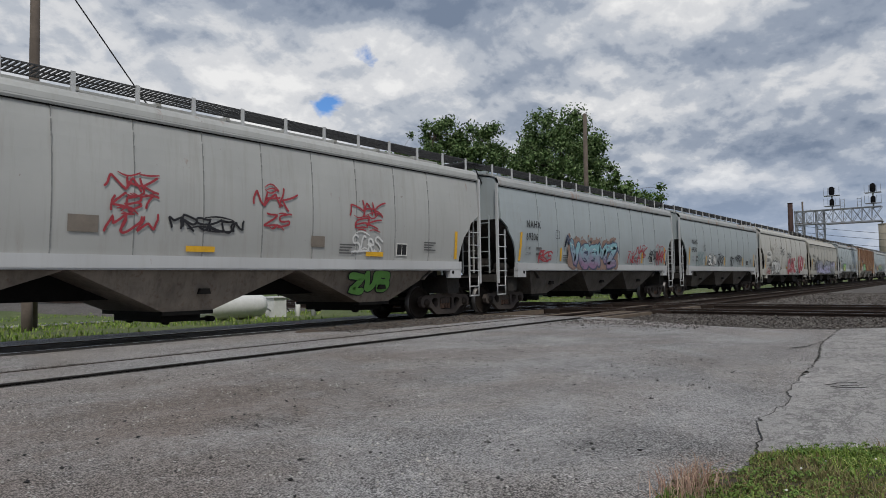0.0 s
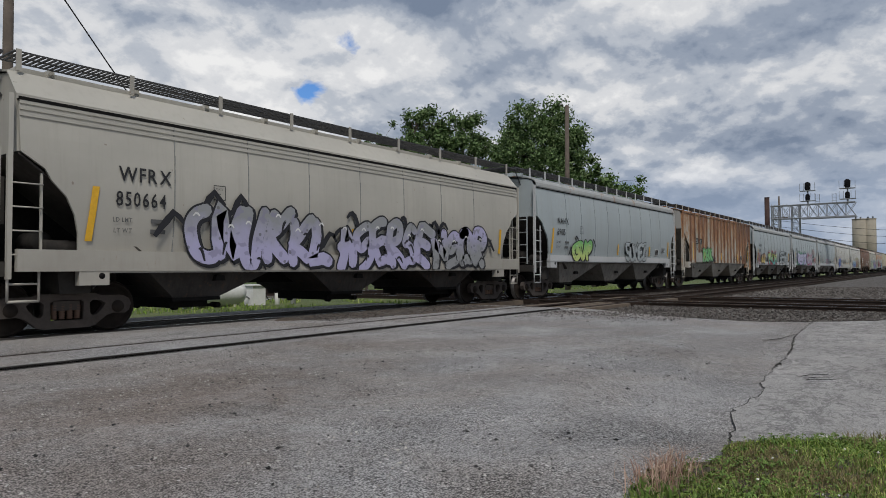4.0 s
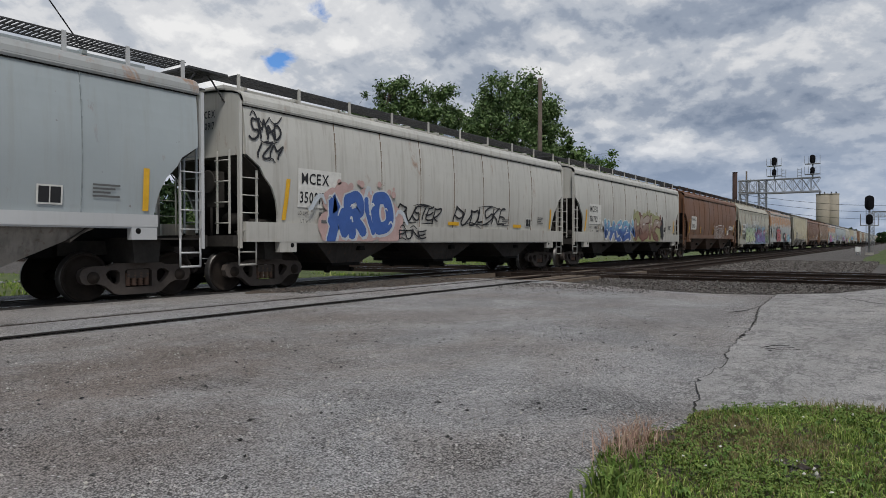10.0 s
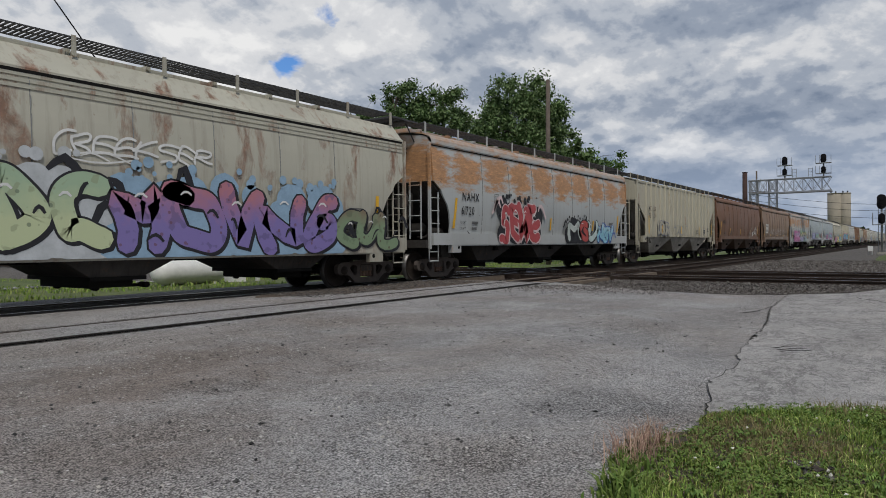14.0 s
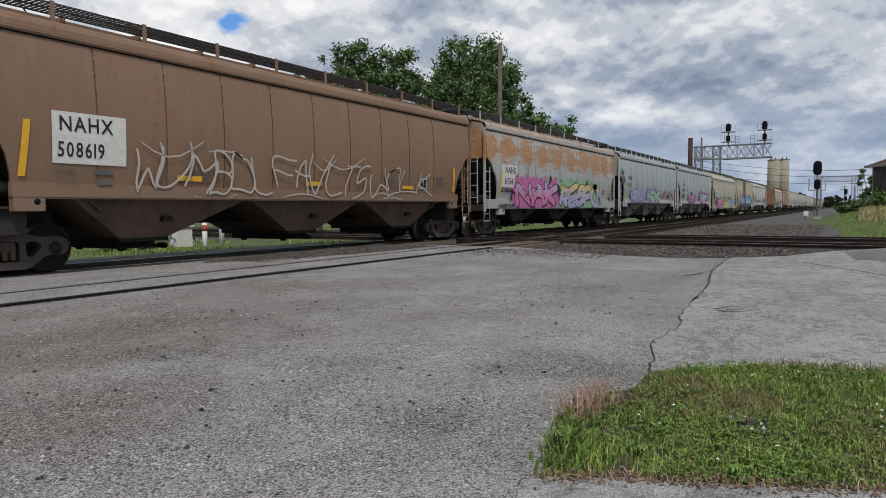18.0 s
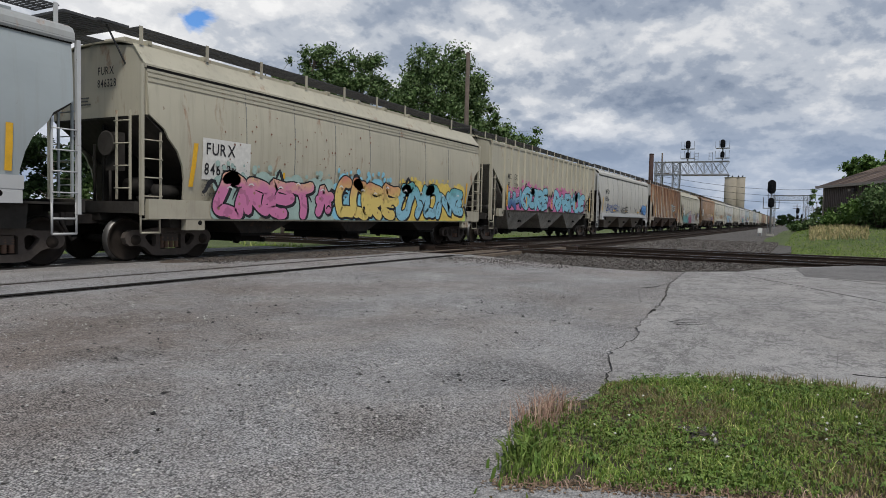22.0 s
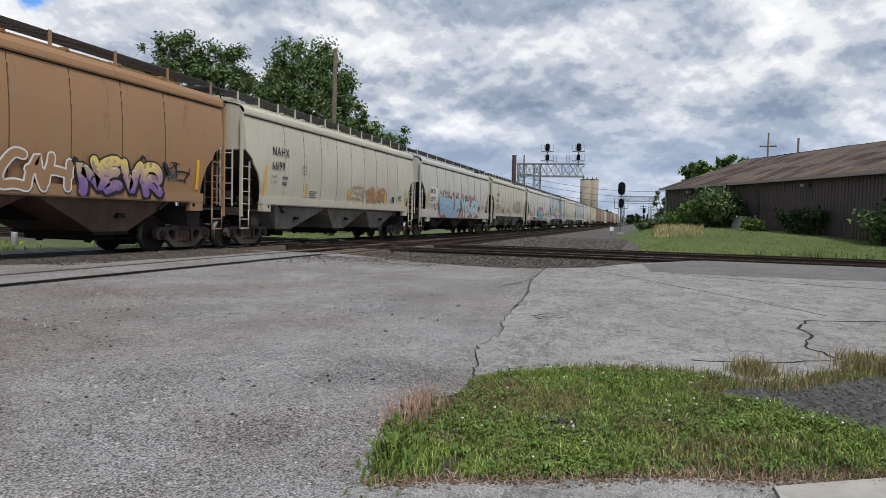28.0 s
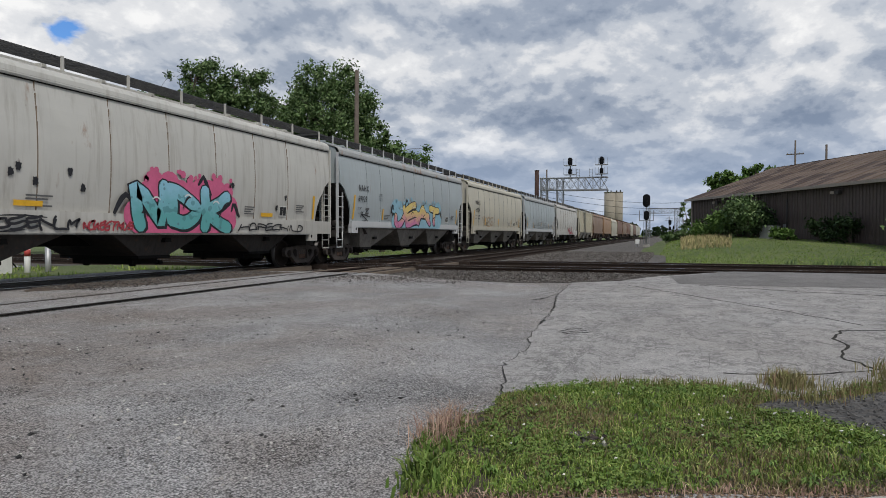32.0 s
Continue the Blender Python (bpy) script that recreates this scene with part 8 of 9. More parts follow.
def tag(i, text, x0, x1, z0, z1, col, fat=0.0, wild=1.3, slant=0.2):
    """A quick tag: thin strokes with loops and an underline flick."""
    c, row = CAR[i], CARS[i]
    _span[0] = z0 < LOW[row[0]] + 0.07
    _seed[0] += 1
    r = random.Random(_seed[0])
    w, h = x1 - x0, z1 - z0
    vs, fs = letters(text, x0, x1, z0, z1, 0.034 + 0.035 * h + fat, wild, _seed[0], slant)
    lay(c, row, "graffiti_tag", vs, fs, flat(col), 0.010, "hand-sprayed scrawl")
    if h > 0.25:
        lines = []
        for k in range(3):
            xa, za = x0 + w * r.uniform(-0.05, 0.6), z0 + h * r.choice((-0.05, 0.1, 0.95, 1.05))
            ln, b = w * r.uniform(0.2, 0.5), r.uniform(-0.3, 0.3)
            lines.append([(xa + ln * t, za + h * b * math.sin(3.6 * t)) for t in (0, 0.2, 0.4, 0.6, 0.8, 1.0)])
        lay(c, row, "graffiti_flick", *strokes(lines, 0.035), flat(col), 0.0105)
    _span[0] = None


def hollow(i, text, x0, x1, z0, z1, edge, fill=None, wild=0.8, line=0.075):
    """Bubble letters in outline, the inside left in the colour of the car or thinly filled."""
    c, row = CAR[i], CARS[i]
    _span[0] = z0 < LOW[row[0]] + 0.07
    _seed[0] += 1
    vs, fs = letters(text, x0, x1, z0, z1, 0.20 * (z1 - z0), wild, _seed[0], 0.0, line)
    lay(c, row, "graffiti_edge", vs, fs, flat(edge), 0.008)
    vs, fs = letters(text, x0, x1, z0, z1, 0.20 * (z1 - z0), wild, _seed[0])
    lay(c, row, "graffiti_fill", vs, fs, flat(fill) if fill else PAINT[row[2]], 0.012, "outlined bubble letters")
    _span[0] = None


def plain(i, text, x, z, h, mat, squeeze=0.8, end=False):
    """Stencilled lettering at its natural spacing; on the side or on the leading end."""
    c, row = CAR[i], CARS[i]
    vs, fs, u = [], [], 0.0
    for ch in text:
        if ch == " ":
            u += 0.4 * h
            continue
        v, f = glyph(ch, 0.012)
        lo, hi = v.min(0), v.max(0)
        k = len(vs)
        vs += [(u + (a - lo[0]) * h * 1.38 * squeeze, b * h * 1.38) for a, b in v]
        fs += [tuple(k + j for j in q) for q in f]
        u += ((hi - lo)[0] * 1.38 * squeeze + 0.15) * h
    if end:
        pts = [(-0.022, x - a, z + b) for a, b in vs]
        return part("end_lettering", raw_mesh("end_lettering", pts, fs, mat), None, c, "black stencilled mark")
    return lay(c, row, "lettering", [(x + a, z + b) for a, b in vs], fs, mat, 0.012, "stencilled letters and figures")


def rect(i, name, x0, x1, z0, z1, mat, lift=0.008, label="", lean=0.0):
    c, row = CAR[i], CARS[i]
    m = (z0 + z1) / 2
    vs = [(x0, z0), (x1, z0), (x1 + lean / 2, m), (x0 + lean / 2, m), (x1 + lean, z1), (x0 + lean, z1)]
    return lay(c, row, name, vs, [(0, 1, 2, 3), (3, 2, 4, 5)], mat, lift, label)


def bars(i, x, z, w, n, h=0.035, mat=None):
    """Lines of small stencilling too worn to read."""
    vs, fs = [], []
    for k in range(n):
        a, b = x + w * (1.0 - 0.18 * (k % 3)), z - k * h * 1.9
        vs += [(x, b - h), (a, b - h), (a, b), (x, b)]
        fs.append((4 * k, 4 * k + 1, 4 * k + 2, 4 * k + 3))
    lay(CAR[i], CARS[i], "stencil_panel", vs, fs, mat or M["bar"], 0.01)


M["bar"] = simple("grey_stencil", (0.12, 0.12, 0.12), 0.7, var=0.15, bump=0)


def markings(i):
    """Owner's mark, number, weights, reflectors and data panels."""
    code, _, body, trim, under, mark, number = CARS[i]
    L = {"A": 15.45, "H": 18.5, "B": 16.4, "C": 15.9, "D": 16.45, "E": 16.5, "F": 16.3, "G": 15.55}[code]
    dark = body in ("brown", "orange", "dustbrown")
    ink = M["ink"]
    if dark and number:
        rect(i, "number_panel", 1.62, 3.0, 1.95, 2.85, M["plate"], 0.006, "off-white painted number panel")
    if number == "61754":
        rect(i, "number_panel", 1.2, 2.7, 1.86, 2.85, M["plate"], 0.006, "off-white painted number panel")
    if code == "D" and number == "9482":
        for x, tx, nn in ((2.42, "SR", "94"), (3.17, "IX", "82")):
            rect(i, "mark_panel", x, x + 0.5, 2.56, 2.90, M["ink"], 0.006, "black painted panel")
            plain(i, tx, x + 0.06, 2.62, 0.22, M["plate"])
            plain(i, nn, x + 0.06, 2.14, 0.25, ink)
        rect(i, "mark_panel", 2.42, 3.7, 1.47, 2.05, M["bar2"], 0.005)
    elif code == "D" and mark:
        for x, tx, nn in ((1.80, mark[:2], number[:2]), (2.60, mark[2:], number[2:])):
            plain(i, tx, x, 2.86, 0.26, ink)
            plain(i, nn, x, 2.46, 0.26, ink, 0.75)
    elif mark:
        zz = {"A": 2.84, "H": 2.84, "B": 2.50, "C": 2.36, "E": 2.52, "F": 2.52, "G": 2.72}[code]
        xx = {"A": 1.56, "H": 1.56, "B": 1.62, "C": 1.50, "E": 1.75, "F": 1.55, "G": 1.60}[code]
        h = 0.25 if code == "A" else 0.27
        if body == "cream":
            zz, h = 3.02, 0.29
        if code == "E" and body == "white":
            zz, h = 2.90, 0.32
        if code in ("B", "C") and body != "tan2":
            rect(i, "number_panel", xx - 0.10, xx + 1.36, zz - 0.56, zz + 0.36, M["plate"], 0.005, "white painted number panel")
        plain(i, mark, xx, zz, h, ink, 0.86)
        if number:
            plain(i, number, xx - 0.04, zz - 0.19 - 0.96 * h, h, ink, 0.74 if len(number) > 5 else 0.8)
        plain(i, "LD LMT", xx - 0.08, zz - 0.74, 0.085, M["bar"])
        plain(i, "LT WT", xx - 0.06, zz - 0.93, 0.085, M["bar"])
        bars(i, xx + 0.62, zz - 0.66, 0.36, 1, 0.08)
        bars(i, xx + 0.62, zz - 0.85, 0.30, 1, 0.08)
    if mark:
        plain(i, mark, -0.05, 3.92, 0.17, ink, 0.8, True)
        if number:
            plain(i, number, -0.03, 3.66, 0.17, ink, 0.75, True)
        e = part("end_data", raw_mesh("end_data", [(-0.02, 0.75, 3.45), (-0.02, 0.25, 3.45), (-0.02, 0.25, 3.48), (-0.02, 0.75, 3.48), (-0.02, 0.75, 3.38), (-0.02, 0.3, 3.38), (-0.02, 0.3, 3.41), (-0.02, 0.75, 3.41), (-0.02, 0.75, 3.31), (-0.02, 0.2, 3.31), (-0.02, 0.2, 3.34), (-0.02, 0.75, 3.34)], [(0, 1, 2, 3), (4, 5, 6, 7), (8, 9, 10, 11)], M["bar"]), None, CAR[i])
    lo = 1.70
    if code in ("B", "C", "F", "G", "D"):
        lo = 1.62
    lean = 0.10
    rect(i, "reflector", 1.05 if code != "D" else 1.54, 1.17 if code != "D" else 1.66, lo, lo + 0.95, M["yellow"], 0.012 if code != "D" else 0.075, "yellow reflective strip", lean if code != "D" else 0.0)
    rect(i, "reflector", L - 1.22, L - 1.10, lo, lo + 0.8, M["yellow"], 0.012, "yellow reflective strip")
    flat_strips = i in (0, 17, 23) or code == "B"
    for f in (0.25, 0.48, 0.74):
        rect(i, "reflector", L * f, L * f + (0.62 if flat_strips else 0.11), lo + 0.02, lo + (0.13 if flat_strips else 0.50), M["yellow"], 0.021, "yellow reflective strip")
    bars(i, L * 0.25 + 0.25, lo + 0.25, 0.6, 4)
    bars(i, L * 0.72 - 0.5, lo + 0.30, 0.5, 4)
    bars(i, L * 0.86, lo + 0.45, 0.5, 4)
    rect(i, "data_panel", L * 0.80, L * 0.80 + 0.42, lo + 0.05, lo + 0.38, M["plate"], 0.010, "small white data panel")
    rect(i, "data_panel", L * 0.80 + 0.03, L * 0.80 + 0.20, lo + 0.08, lo + 0.35, M["ink"], 0.013, "small black data panel")
    rect(i, "data_panel", L * 0.80 + 0.22, L * 0.80 + 0.39, lo + 0.08, lo + 0.35, M["ink"], 0.013, "small black data panel")
    if code in ("A", "G", "F"):
        x, z = 3.53, 2.52
        for a, b, c_, d in ((0, 0.28, 0, 0.015), (0, 0.28, 0.285, 0.30), (0, 0.015, 0, 0.30), (0.265, 0.28, 0, 0.30)):
            rect(i, "plate_border", x + a, x + b, z + c_, z + d, ink, 0.01)
        plain(i, "C", x + 0.10, z + 0.05, 0.09, ink)
        plain(i, "PLATE", x + 0.05, z + 0.20, 0.045, M["bar"])


# bubble letters on the last hopper of the first car
_vs, _fs = letters("ZUB", 13.3, 14.7, 0.80, 1.36, 0.17, 0.8, 77)
_ve, _fe = letters("ZUB", 13.3, 14.7, 0.80, 1.36, 0.17, 0.8, 77, 0.0, 0.06)
for _p, _f, _c, _o in ((_ve, _fe, K_, 0.012), (_vs, _fs, (0.14, 0.42, 0.06), 0.018)):
    part("graffiti_fill", raw_mesh("graffiti_fill", [(x, -(1.20 + (min(z, 1.36) - 0.56) * 0.345 + _o + e), z) for x, z, e in _p], _f, flat(_c)), None, CAR[0], "green sprayed bubble letters")["kind"] = "stuff"
M["bar2"] = simple("faded_panel", (0.40, 0.39, 0.36), 0.7, var=0.2, bump=0)
for _i in range(len(CARS)):
    if CARS[_i][5] or _i < 34:
        markings(_i)

# car 0
tag(0, "NAK", 7.38, 8.34, 2.76, 3.08, RED, -0.004), tag(0, "KBT", 7.45, 8.25, 2.42, 2.72, RED, -0.004), tag(0, "MUW", 7.38, 8.30, 2.02, 2.38, RED, -0.004)
tag(0, "MRSKON", 8.53, 10.15, 2.12, 2.40, K_, 0.0)
tag(0, "NAK", 10.40, 11.43, 2.7, 3.1, RED, -0.004), tag(0, "ZS", 10.65, 11.35, 2.28, 2.6, RED, -0.004)
tag(0, "NAK", 13.18, 14.31, 2.72, 3.10, RED, -0.004), tag(0, "EK", 13.35, 14.15, 2.36, 2.66, RED, -0.004)
tag(0, "SCRS", 13.23, 14.25, 1.8, 2.24, W_)
rect(0, "data_panel", 6.75, 7.25, 2.01, 2.30, flat((0.24, 0.20, 0.16)), 0.01, "brown data panel"), rect(0, "data_panel", 11.95, 12.35, 1.9, 2.15, flat((0.24, 0.20, 0.16)), 0.01, "brown data panel")
# car 1
tag(1, "RKS", 2.24, 3.15, 1.66, 2.08, RED, 0.006)
piece(1, "VGSMZ", 4.5, 8.6, 1.50, 2.50, (0.20, 0.48, 0.55), (0.30, 0.16, 0.30), (0.07, 0.09, 0.16), (0.30, 0.19, 0.15))
tag(1, "NKA", 9.79, 11.2, 1.68, 2.2, RED, 0.004), tag(1, "NAK", 10.9, 12.0, 2.05, 2.5, RED, 0.004), tag(1, "ANTK", 12.3, 13.7, 1.9, 2.34, K_, 0.0), tag(1, "NAK", 13.1, 14.3, 1.66, 2.45, RED, 0.004)
# car 2
hollow(2, "SLIN", 4.39, 5.74, 1.70, 2.34, K_, W_), tag(2, "ZEKE", 2.35, 3.56, 1.7, 2.35, (0.25, 0.36, 0.36)), tag(2, "MRSKON", 9.72, 11.28, 1.99, 2.32, K_), tag(2, "90", 8.67, 9.42, 1.7, 2.24, K_), tag(2, "NUKR", 6.06, 7.24, 1.7, 2.3, K_)
# car 3
piece(3, "CUAC", 8.0, 10.95, 1.18, 2.45, RED, None, W_), piece(3, "UU", 12.3, 14.3, 1.18, 2.75, RED, None, W_, None), piece(3, "CTTNU!", 2.6, 5.3, 1.16, 2.12, W_, None, K_), tag(3, "NSEW", 11.0, 12.2, 1.2, 1.5, K_), hollow(3, "TBOE", 2.68, 5.2, 2.3, 3.4, (0.30, 0.19, 0.14), None, 0.8, 0.03), tag(3, "SAE", 5.8, 7.3, 2.7, 3.2, K_, -0.012), tag(3, "SKYER", 8.3, 9.55, 2.45, 2.85, K_, -0.012), tag(3, "ZNAKY", 1.0, 2.4, 1.2, 1.5, RED)
# car 4
piece(4, "CNUKKL", 2.9, 6.8, 1.14, 2.45, GRY, LILAC, K_), piece(4, "ASERSE", 6.9, 10.6, 1.14, 2.40, GRY, LILAC, K_), piece(4, "NSOR", 10.7, 13.4, 1.14, 2.30, LILAC, GRY, K_)
# car 5
hollow(5, "SOMEZ", 8.27, 10.9, 1.48, 2.36, K_, None, 0.7, 0.05), piece(5, "GUP", 2.75, 4.6, 1.46, 2.30, GREEN, LIME, K_)
# car 6
piece(6, "REUK", 3.82, 5.8, 1.52, 2.36, GREEN, (0.2, 0.6, 0.2), K_), tag(6, "NAK", 5.85, 6.62, 1.5, 1.85, K_, 0.01)
# car 7
piece(7, "EWON", 4.9, 8.3, 1.45, 2.40, LIME, TEAL, K_, RED), hollow(7, "SEPAO", 9.73, 13.2, 1.48, 2.55, K_), piece(7, "BZ", 2.3, 3.5, 1.5, 2.3, BRN, YEL, K_), tag(7, "RKY", 0.9, 2.2, 1.5, 2.3, RED)
# car 8
piece(8, "RESPOE", 2.4, 7.5, 1.46, 2.60, (0.58, 0.56, 0.78), (0.42, 0.38, 0.66), (0.10, 0.07, 0.22), (0.05, 0.36, 0.16)), piece(8, "GOEN", 8.2, 11.2, 1.46, 2.45, (0.5, 0.5, 0.5), LILAC, RED, (0.55, 0.15, 0.35)), hollow(8, "EVUTA", 12.0, 13.55, 2.5, 3.18, K_, (0.55, 0.45, 0.45)), tag(8, "NAK", 12.7, 14.1, 1.6, 2.3, RED, 0.004), tag(8, "BBK", 12.2, 13.4, 2.22, 2.45, K_)
# car 9
tag(9, "WMELSH", 2.47, 5.0, 1.68, 2.42, GRY, -0.02), tag(9, "SPLES", 6.3, 8.4, 1.66, 2.2, (0.55, 0.16, 0.32), 0.01), tag(9, "HOREYUM", 9.4, 11.3, 1.68, 2.16, K_, 0.0)
# car 10
piece(10, "ARID", 2.4, 5.15, 1.16, 2.40, BLUE, None, (0.55, 0.6, 0.65), (0.55, 0.36, 0.33)), tag(10, "SMAD", 0.15, 1.05, 3.4, 3.9, K_), tag(10, "IZM", 0.3, 1.0, 2.95, 3.35, K_), tag(10, "PONE", 5.3, 6.6, 1.2, 1.5, K_), tag(10, "BUSTER", 5.3, 7.4, 1.7, 2.2, K_), tag(10, "PUOL SKE", 8.2, 11.5, 1.65, 2.3, K_)
# car 11
piece(11, "VASEN", 3.2, 7.6, 1.16, 2.25, CYAN, BLUE, W_), piece(11, "WSIC", 7.65, 12.1, 1.16, 2.52, (0.42, 0.33, 0.26), BRN, (0.18, 0.05, 0.04), (0.36, 0.36, 0.16)), lay(CAR[11], CARS[11], "graffiti_fill", *fan(blob(12.6, 1.85, 0.3, 0.6, 5)), flat(K_), 0.01, "black sprayed blot")
# car 12
hollow(12, "BISTRC", 8.1, 11.5, 1.40, 2.36, W_), tag(12, "MODESTY", 13.5, 15.1, 2.05, 2.36, W_), rect(12, "data_panel", 12.9, 13.38, 1.65, 2.0, M["plate"], 0.01, "white data panel")
# car 13
piece(13, "DESDC", 2.8, 7.4, 0.96, 2.45, (0.34, 0.50, 0.30), (0.52, 0.60, 0.30), K_, (0.50, 0.53, 0.55)), piece(13, "MOVNG", 7.6, 13.2, 0.96, 2.4, (0.50, 0.16, 0.22), (0.22, 0.16, 0.48), K_, (0.26, 0.42, 0.58)), tag(13, "CREEKSER", 6.5, 9.6, 2.7, 3.1, W_), piece(13, "CUL", 13.2, 15.6, 1.0, 2.0, BRN, (0.2, 0.3, 0.15), K_)
# car 14
piece(14, "SEWE", 3.9, 6.7, 1.14, 2.55, (0.50, 0.06, 0.07), None, (0.66, 0.50, 0.50), K_, fat=0.34), piece(14, "M", 9.3, 10.6, 1.14, 2.1, (0.5, 0.56, 0.52), None, K_, K_), piece(14, "G", 10.5, 11.5, 1.14, 2.1, (0.50, 0.06, 0.05), None, K_, K_), piece(14, "U", 11.4, 12.5, 1.14, 2.1, (0.5, 0.62, 0.60), None, K_), piece(14, "NBV", 12.5, 14.4, 1.14, 1.95, W_, CYAN, BLUE)
# car 15
hollow(15, "UBOR", 3.37, 5.45, 1.52, 2.3, (0.15, 0.18, 0.3)), tag(15, "AVOT", 6.2, 9.2, 1.6, 2.2, GRY, -0.02)
# cars 16 and 17
tag(16, "6", 11.4, 12.4, 1.4, 2.5, (0.30, 0.24, 0.20), 0.04), tag(16, "SNOKZ", 13.6, 14.7, 1.8, 2.4, W_, -0.02), rect(16, "data_panel", 12.9, 13.4, 1.64, 2.0, M["plate"], 0.01, "white data panel")
tag(17, "WUMBOL", 3.2, 6.6, 1.45, 2.4, (0.5, 0.45, 0.4), -0.02), tag(17, "FAULTS", 6.8, 10.4, 1.45, 2.4, (0.5, 0.45, 0.4), -0.02), tag(17, "WOLK", 10.6, 13.8, 1.45, 2.3, (0.5, 0.45, 0.4), -0.02)
# car 18
piece(18, "NAK", 2.4, 7.0, 1.14, 2.32, (0.45, 0.5, 0.75), PINK, K_, (0.60, 0.14, 0.40)), piece(18, "RESPO", 7.5, 13.2, 1.14, 2.3, YEL, LILAC, K_, (0.25, 0.55, 0.25)), tag(18, "STZEO GPBO", 1.25, 2.8, 1.75, 1.95, K_), tag(18, "WHKST MUS", 0.9, 2.3, 1.14, 1.3, K_)
# car 19
piece(19, "WELL", 2.1, 5.5, 1.44, 2.25, (0.48, 0.50, 0.62), (0.36, 0.38, 0.60), (0.16, 0.14, 0.36), (0.36, 0.34, 0.62)), piece(19, "NDK", 6.2, 9.8, 1.42, 2.30, (0.16, 0.55, 0.38), (0.55, 0.66, 0.30), (0.10, 0.10, 0.22), (0.34, 0.26, 0.58)), tag(19, "NAK", 10.8, 11.9, 1.7, 2.35, RED), tag(19, "ZBK", 11.9, 13.0, 1.66, 2.2, K_), tag(19, "SK", 13.0, 14.1, 1.66, 2.3, RED), tag(19, "PEK", 0.15, 0.75, 3.0, 3.4, K_), tag(19, "ZSR", 0.2, 0.9, 2.5, 2.95, K_)
# car 20
piece(20, "GOEN", 3.9, 6.8, 1.44, 2.28, PINK, (0.5, 0.12, 0.3), (0.12, 0.05, 0.2), CYAN), piece(20, "NBN", 9.0, 12.8, 1.44, 2.40, CYAN, LILAC, K_, PINK), tag(20, "RESPO", 1.6, 2.4, 1.84, 2.16, K_)
# car 21
piece(21, "ORETA", 1.8, 6.0, 0.95, 1.98, YEL, PINK, K_, (0.35, 0.50, 0.45)), piece(21, "CORE", 6.2, 9.5, 0.95, 2.12, (0.7, 0.2, 0.12), YEL, K_, CYAN), piece(21, "OYONE", 9.6, 14.3, 0.95, 2.15, TEAL, CYAN, K_, YEL), rect(21, "spray_band", 6.2, 14.6, 0.92, 1.2, flat(LIME), 0.003, "lime green sprayed band")
# car 22
piece(22, "WH", 1.9, 3.5, 1.48, 2.35, CYAN, BLUE, K_, PINK), piece(22, "GORE", 3.6, 7.2, 1.48, 2.62, CYAN, None, K_, PINK), piece(22, "MG", 7.3, 8.2, 1.6, 2.3, PINK, None, K_), piece(22, "RASMOE", 8.2, 14.0, 1.48, 2.60, CYAN, None, K_, PINK), tag(22, "VS", 14.1, 14.9, 1.6, 2.3, K_, 0.02)
# car 23
tag(23, "BRAVSELD", 2.2, 6.0, 1.7, 2.2, BLUE, 0.0), tag(23, "WERGE", 6.2, 8.6, 1.66, 2.1, K_, 0.0), piece(23, "MS", 13.7, 15.3, 1.64, 2.4, (0.10, 0.36, 0.80), None, (0.03, 0.10, 0.36), None, 0.8, 0.34)
tag(24, "TCS", 10.5, 13.0, 2.2, 2.8, CYAN)
# car 25
piece(25, "NAMEZ", 1.5, 5.6, 0.95, 2.05, (0.42, 0.46, 0.46), TEAL, K_), piece(25, "AZEM", 5.3, 8.0, 0.95, 2.2, W_, RED, BLUE, (0.42, 0.20, 0.14)), piece(25, "KAYEZ", 8.2, 11.0, 0.98, 2.1, K_, GRY, W_), tag(25, "SHNKYZ", 11.0, 13.3, 1.0, 2.0, BRN, 0.01), piece(25, "OKI", 13.4, 15.2, 1.3, 2.2, PURP, W_, K_), tag(25, "DLY", 0.5, 1.6, 2.0, 3.0, BRN)
_r = random.Random(77)
for _m, _n in ((K_, 190), (BRN, 120)):
    lay(CAR[25], CARS[25], "spray_splatter", *discs([(_r.uniform(1.4, 13.2), 1.3 + abs(_r.gauss(0, 0.55)), _r.uniform(0.006, 0.03)) for _ in range(_n * 2)]), flat(_m), 0.024, "spattered dark paint")
_r = random.Random(78)
lay(CAR[21], CARS[21], "spray_splatter", *discs([(_r.uniform(2.0, 8.0), _r.uniform(2.1, 3.5), _r.uniform(0.008, 0.03)) for _ in range(60)]), flat(BRN), 0.01, "spattered rust spots")
# car 26
piece(26, "NEVR", 11.3, 13.9, 1.40, 2.28, YEL, PURP, K_), hollow(26, "CEODSCAH", 6.5, 11.1, 1.42, 2.2, W_), hollow(26, "GIML", 3.0, 6.3, 1.42, 2.2, (0.36, 0.36, 0.34)), tag(26, "WH", 14.0, 15.0, 1.9, 2.3, K_)
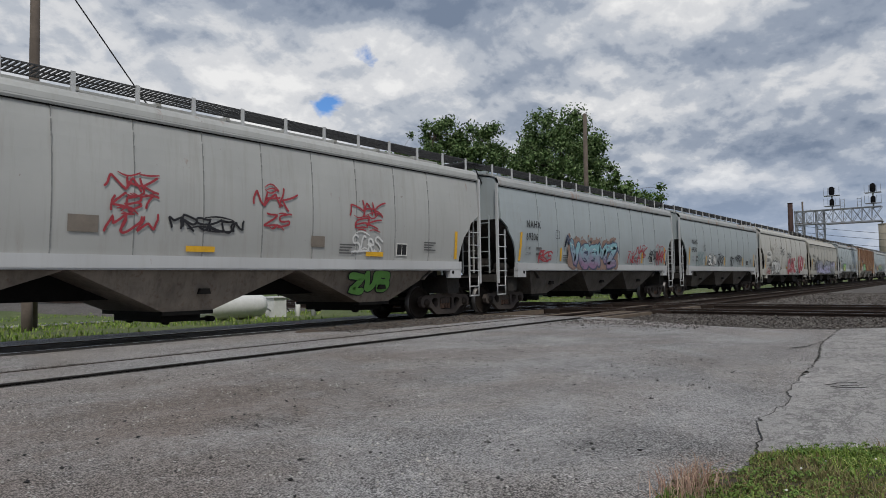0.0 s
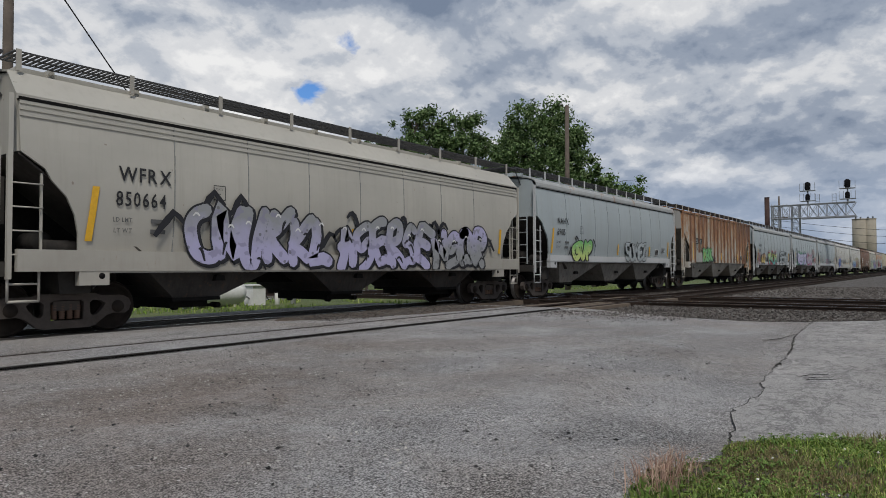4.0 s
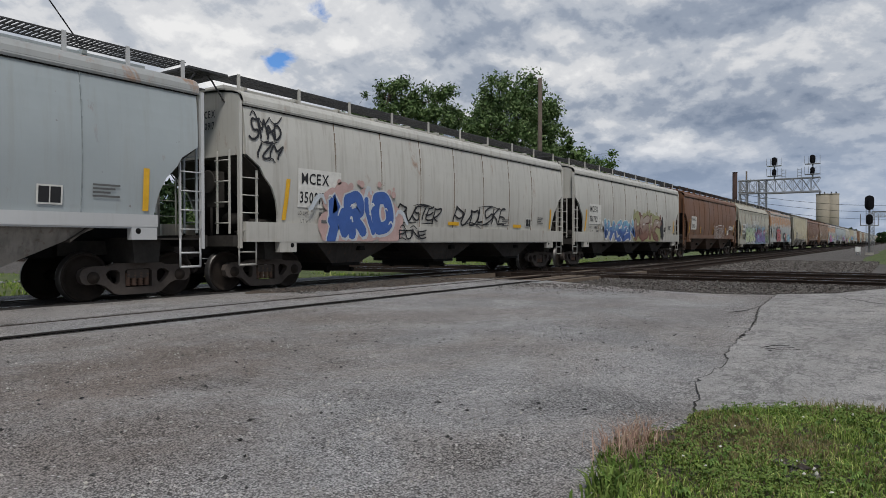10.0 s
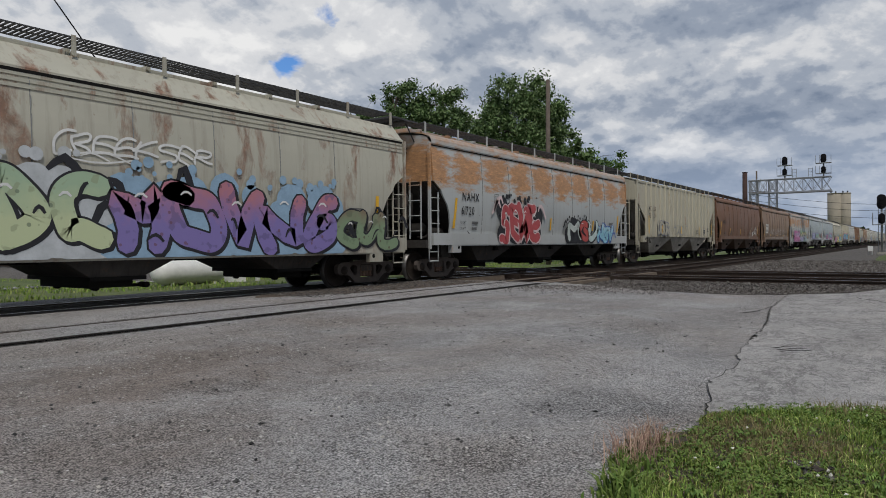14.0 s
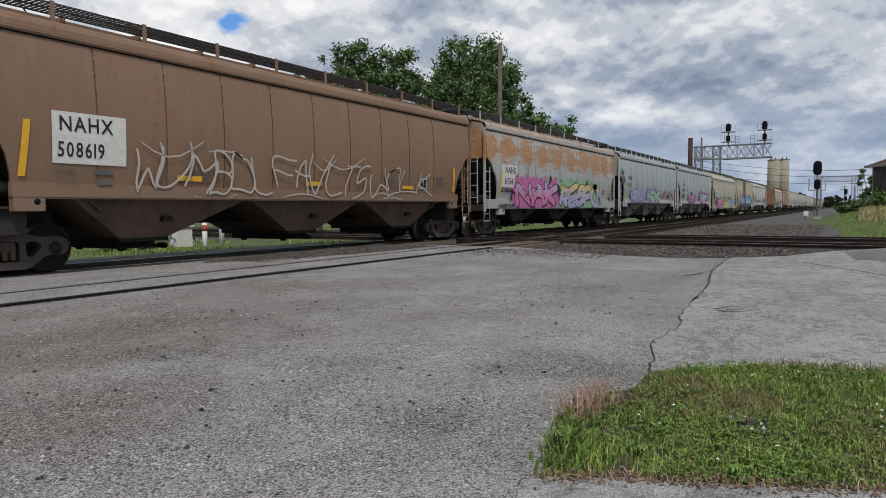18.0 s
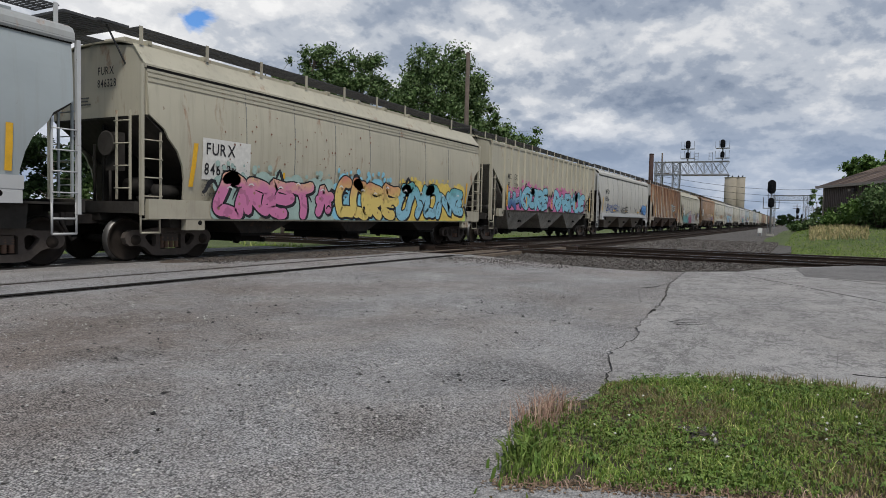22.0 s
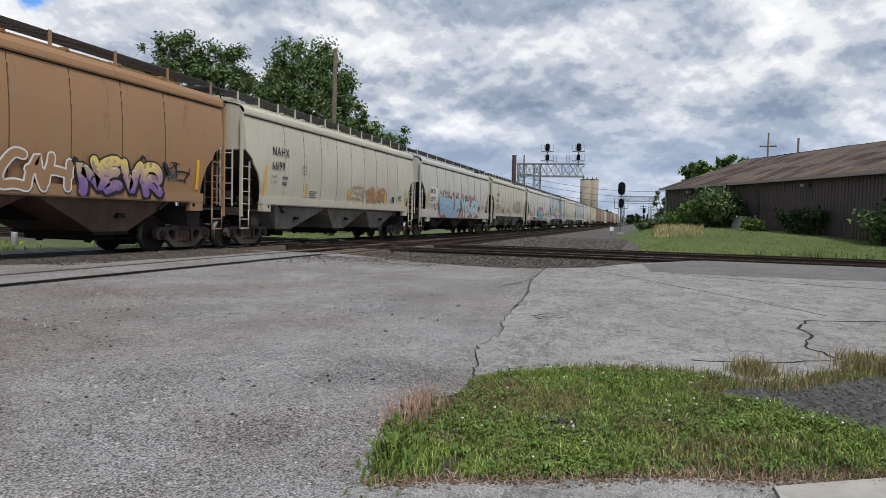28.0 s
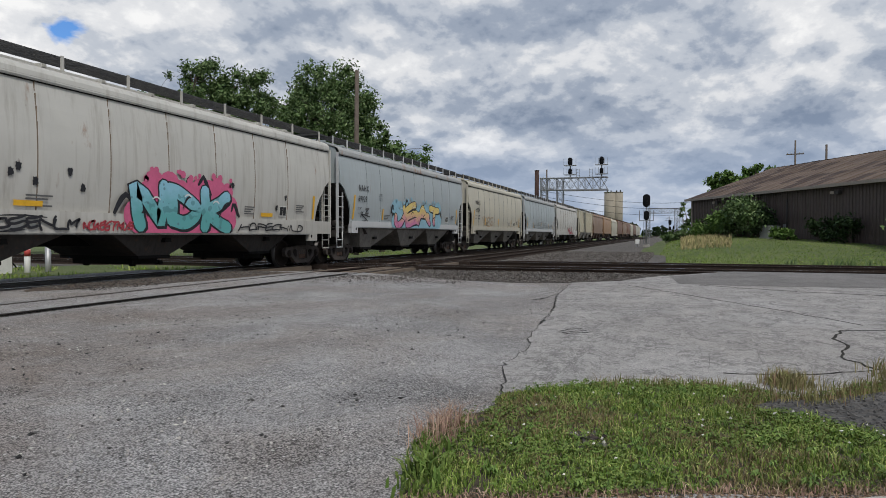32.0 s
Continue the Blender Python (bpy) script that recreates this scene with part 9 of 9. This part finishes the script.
# cars 27 to 31
tag(27, "ZSEK", 7.6, 9.2, 1.72, 2.35, (0.45, 0.30, 0.16), 0.0), piece(27, "SUR", 9.4, 11.5, 1.72, 2.38, (0.42, 0.2, 0.09), None, (0.5, 0.33, 0.18))
piece(28, "UKELB", 3.3, 7.5, 1.16, 2.45, CYAN, (0.2, 0.4, 0.6), (0.5, 0.55, 0.6), (0.33, 0.10, 0.09)), piece(28, "YSWER", 8.2, 12.7, 1.16, 2.45, (0.36, 0.58, 0.66), (0.45, 0.55, 0.58), (0.10, 0.07, 0.06), (0.42, 0.22, 0.16)), tag(28, "MTCRYNGTED", 1.6, 3.3, 1.9, 2.05, W_)
tag(29, "ERTSKA", 1.2, 4.4, 1.64, 2.3, (0.46, 0.33, 0.20), 0.02), hollow(29, "ALUBE", 4.4, 8.2, 1.62, 2.2, (0.46, 0.31, 0.18)), tag(29, "NEWSROK", 8.6, 12.6, 1.64, 2.75, (0.36, 0.29, 0.23), 0.0)
piece(30, "NDK", 7.0, 10.6, 1.13, 2.40, CYAN, TEAL, K_, (0.70, 0.10, 0.25)), tag(30, "MOOSE NLM", 3.0, 5.5, 1.18, 1.45, K_, 0.01), tag(30, "NO ABSTMUS", 5.6, 7.0, 1.18, 1.4, RED), tag(30, "HOPECHILD", 11.0, 14.5, 1.18, 1.42, K_, 0.0), tag(30, "CA", 1.2, 3.0, 1.2, 2.2, RED, 0.01)
for _k in range(16):
    _r = random.Random(900 + _k)
    lay(CAR[30], CARS[30], "paint_blot", *fan(blob(3.6 + _r.random() * 10, 1.75 + _r.random() * 0.8, 0.06, 0.08, _k)), flat(K_), 0.01)
piece(31, "JEAT", 5.0, 11.2, 1.45, 2.55, YEL, PINK, K_, (0.25, 0.5, 0.62)), tag(31, "K", 1.8, 2.6, 1.7, 2.0, K_)
tag(32, "YUES", 3.0, 6.0, 1.7, 2.3, (0.45, 0.30, 0.16)), tag(33, "BOM", 6.0, 10.0, 1.7, 2.3, GRY), piece(34, "ALL", 8.0, 12.0, 1.2, 2.0, RED, None, GRY)

motions()
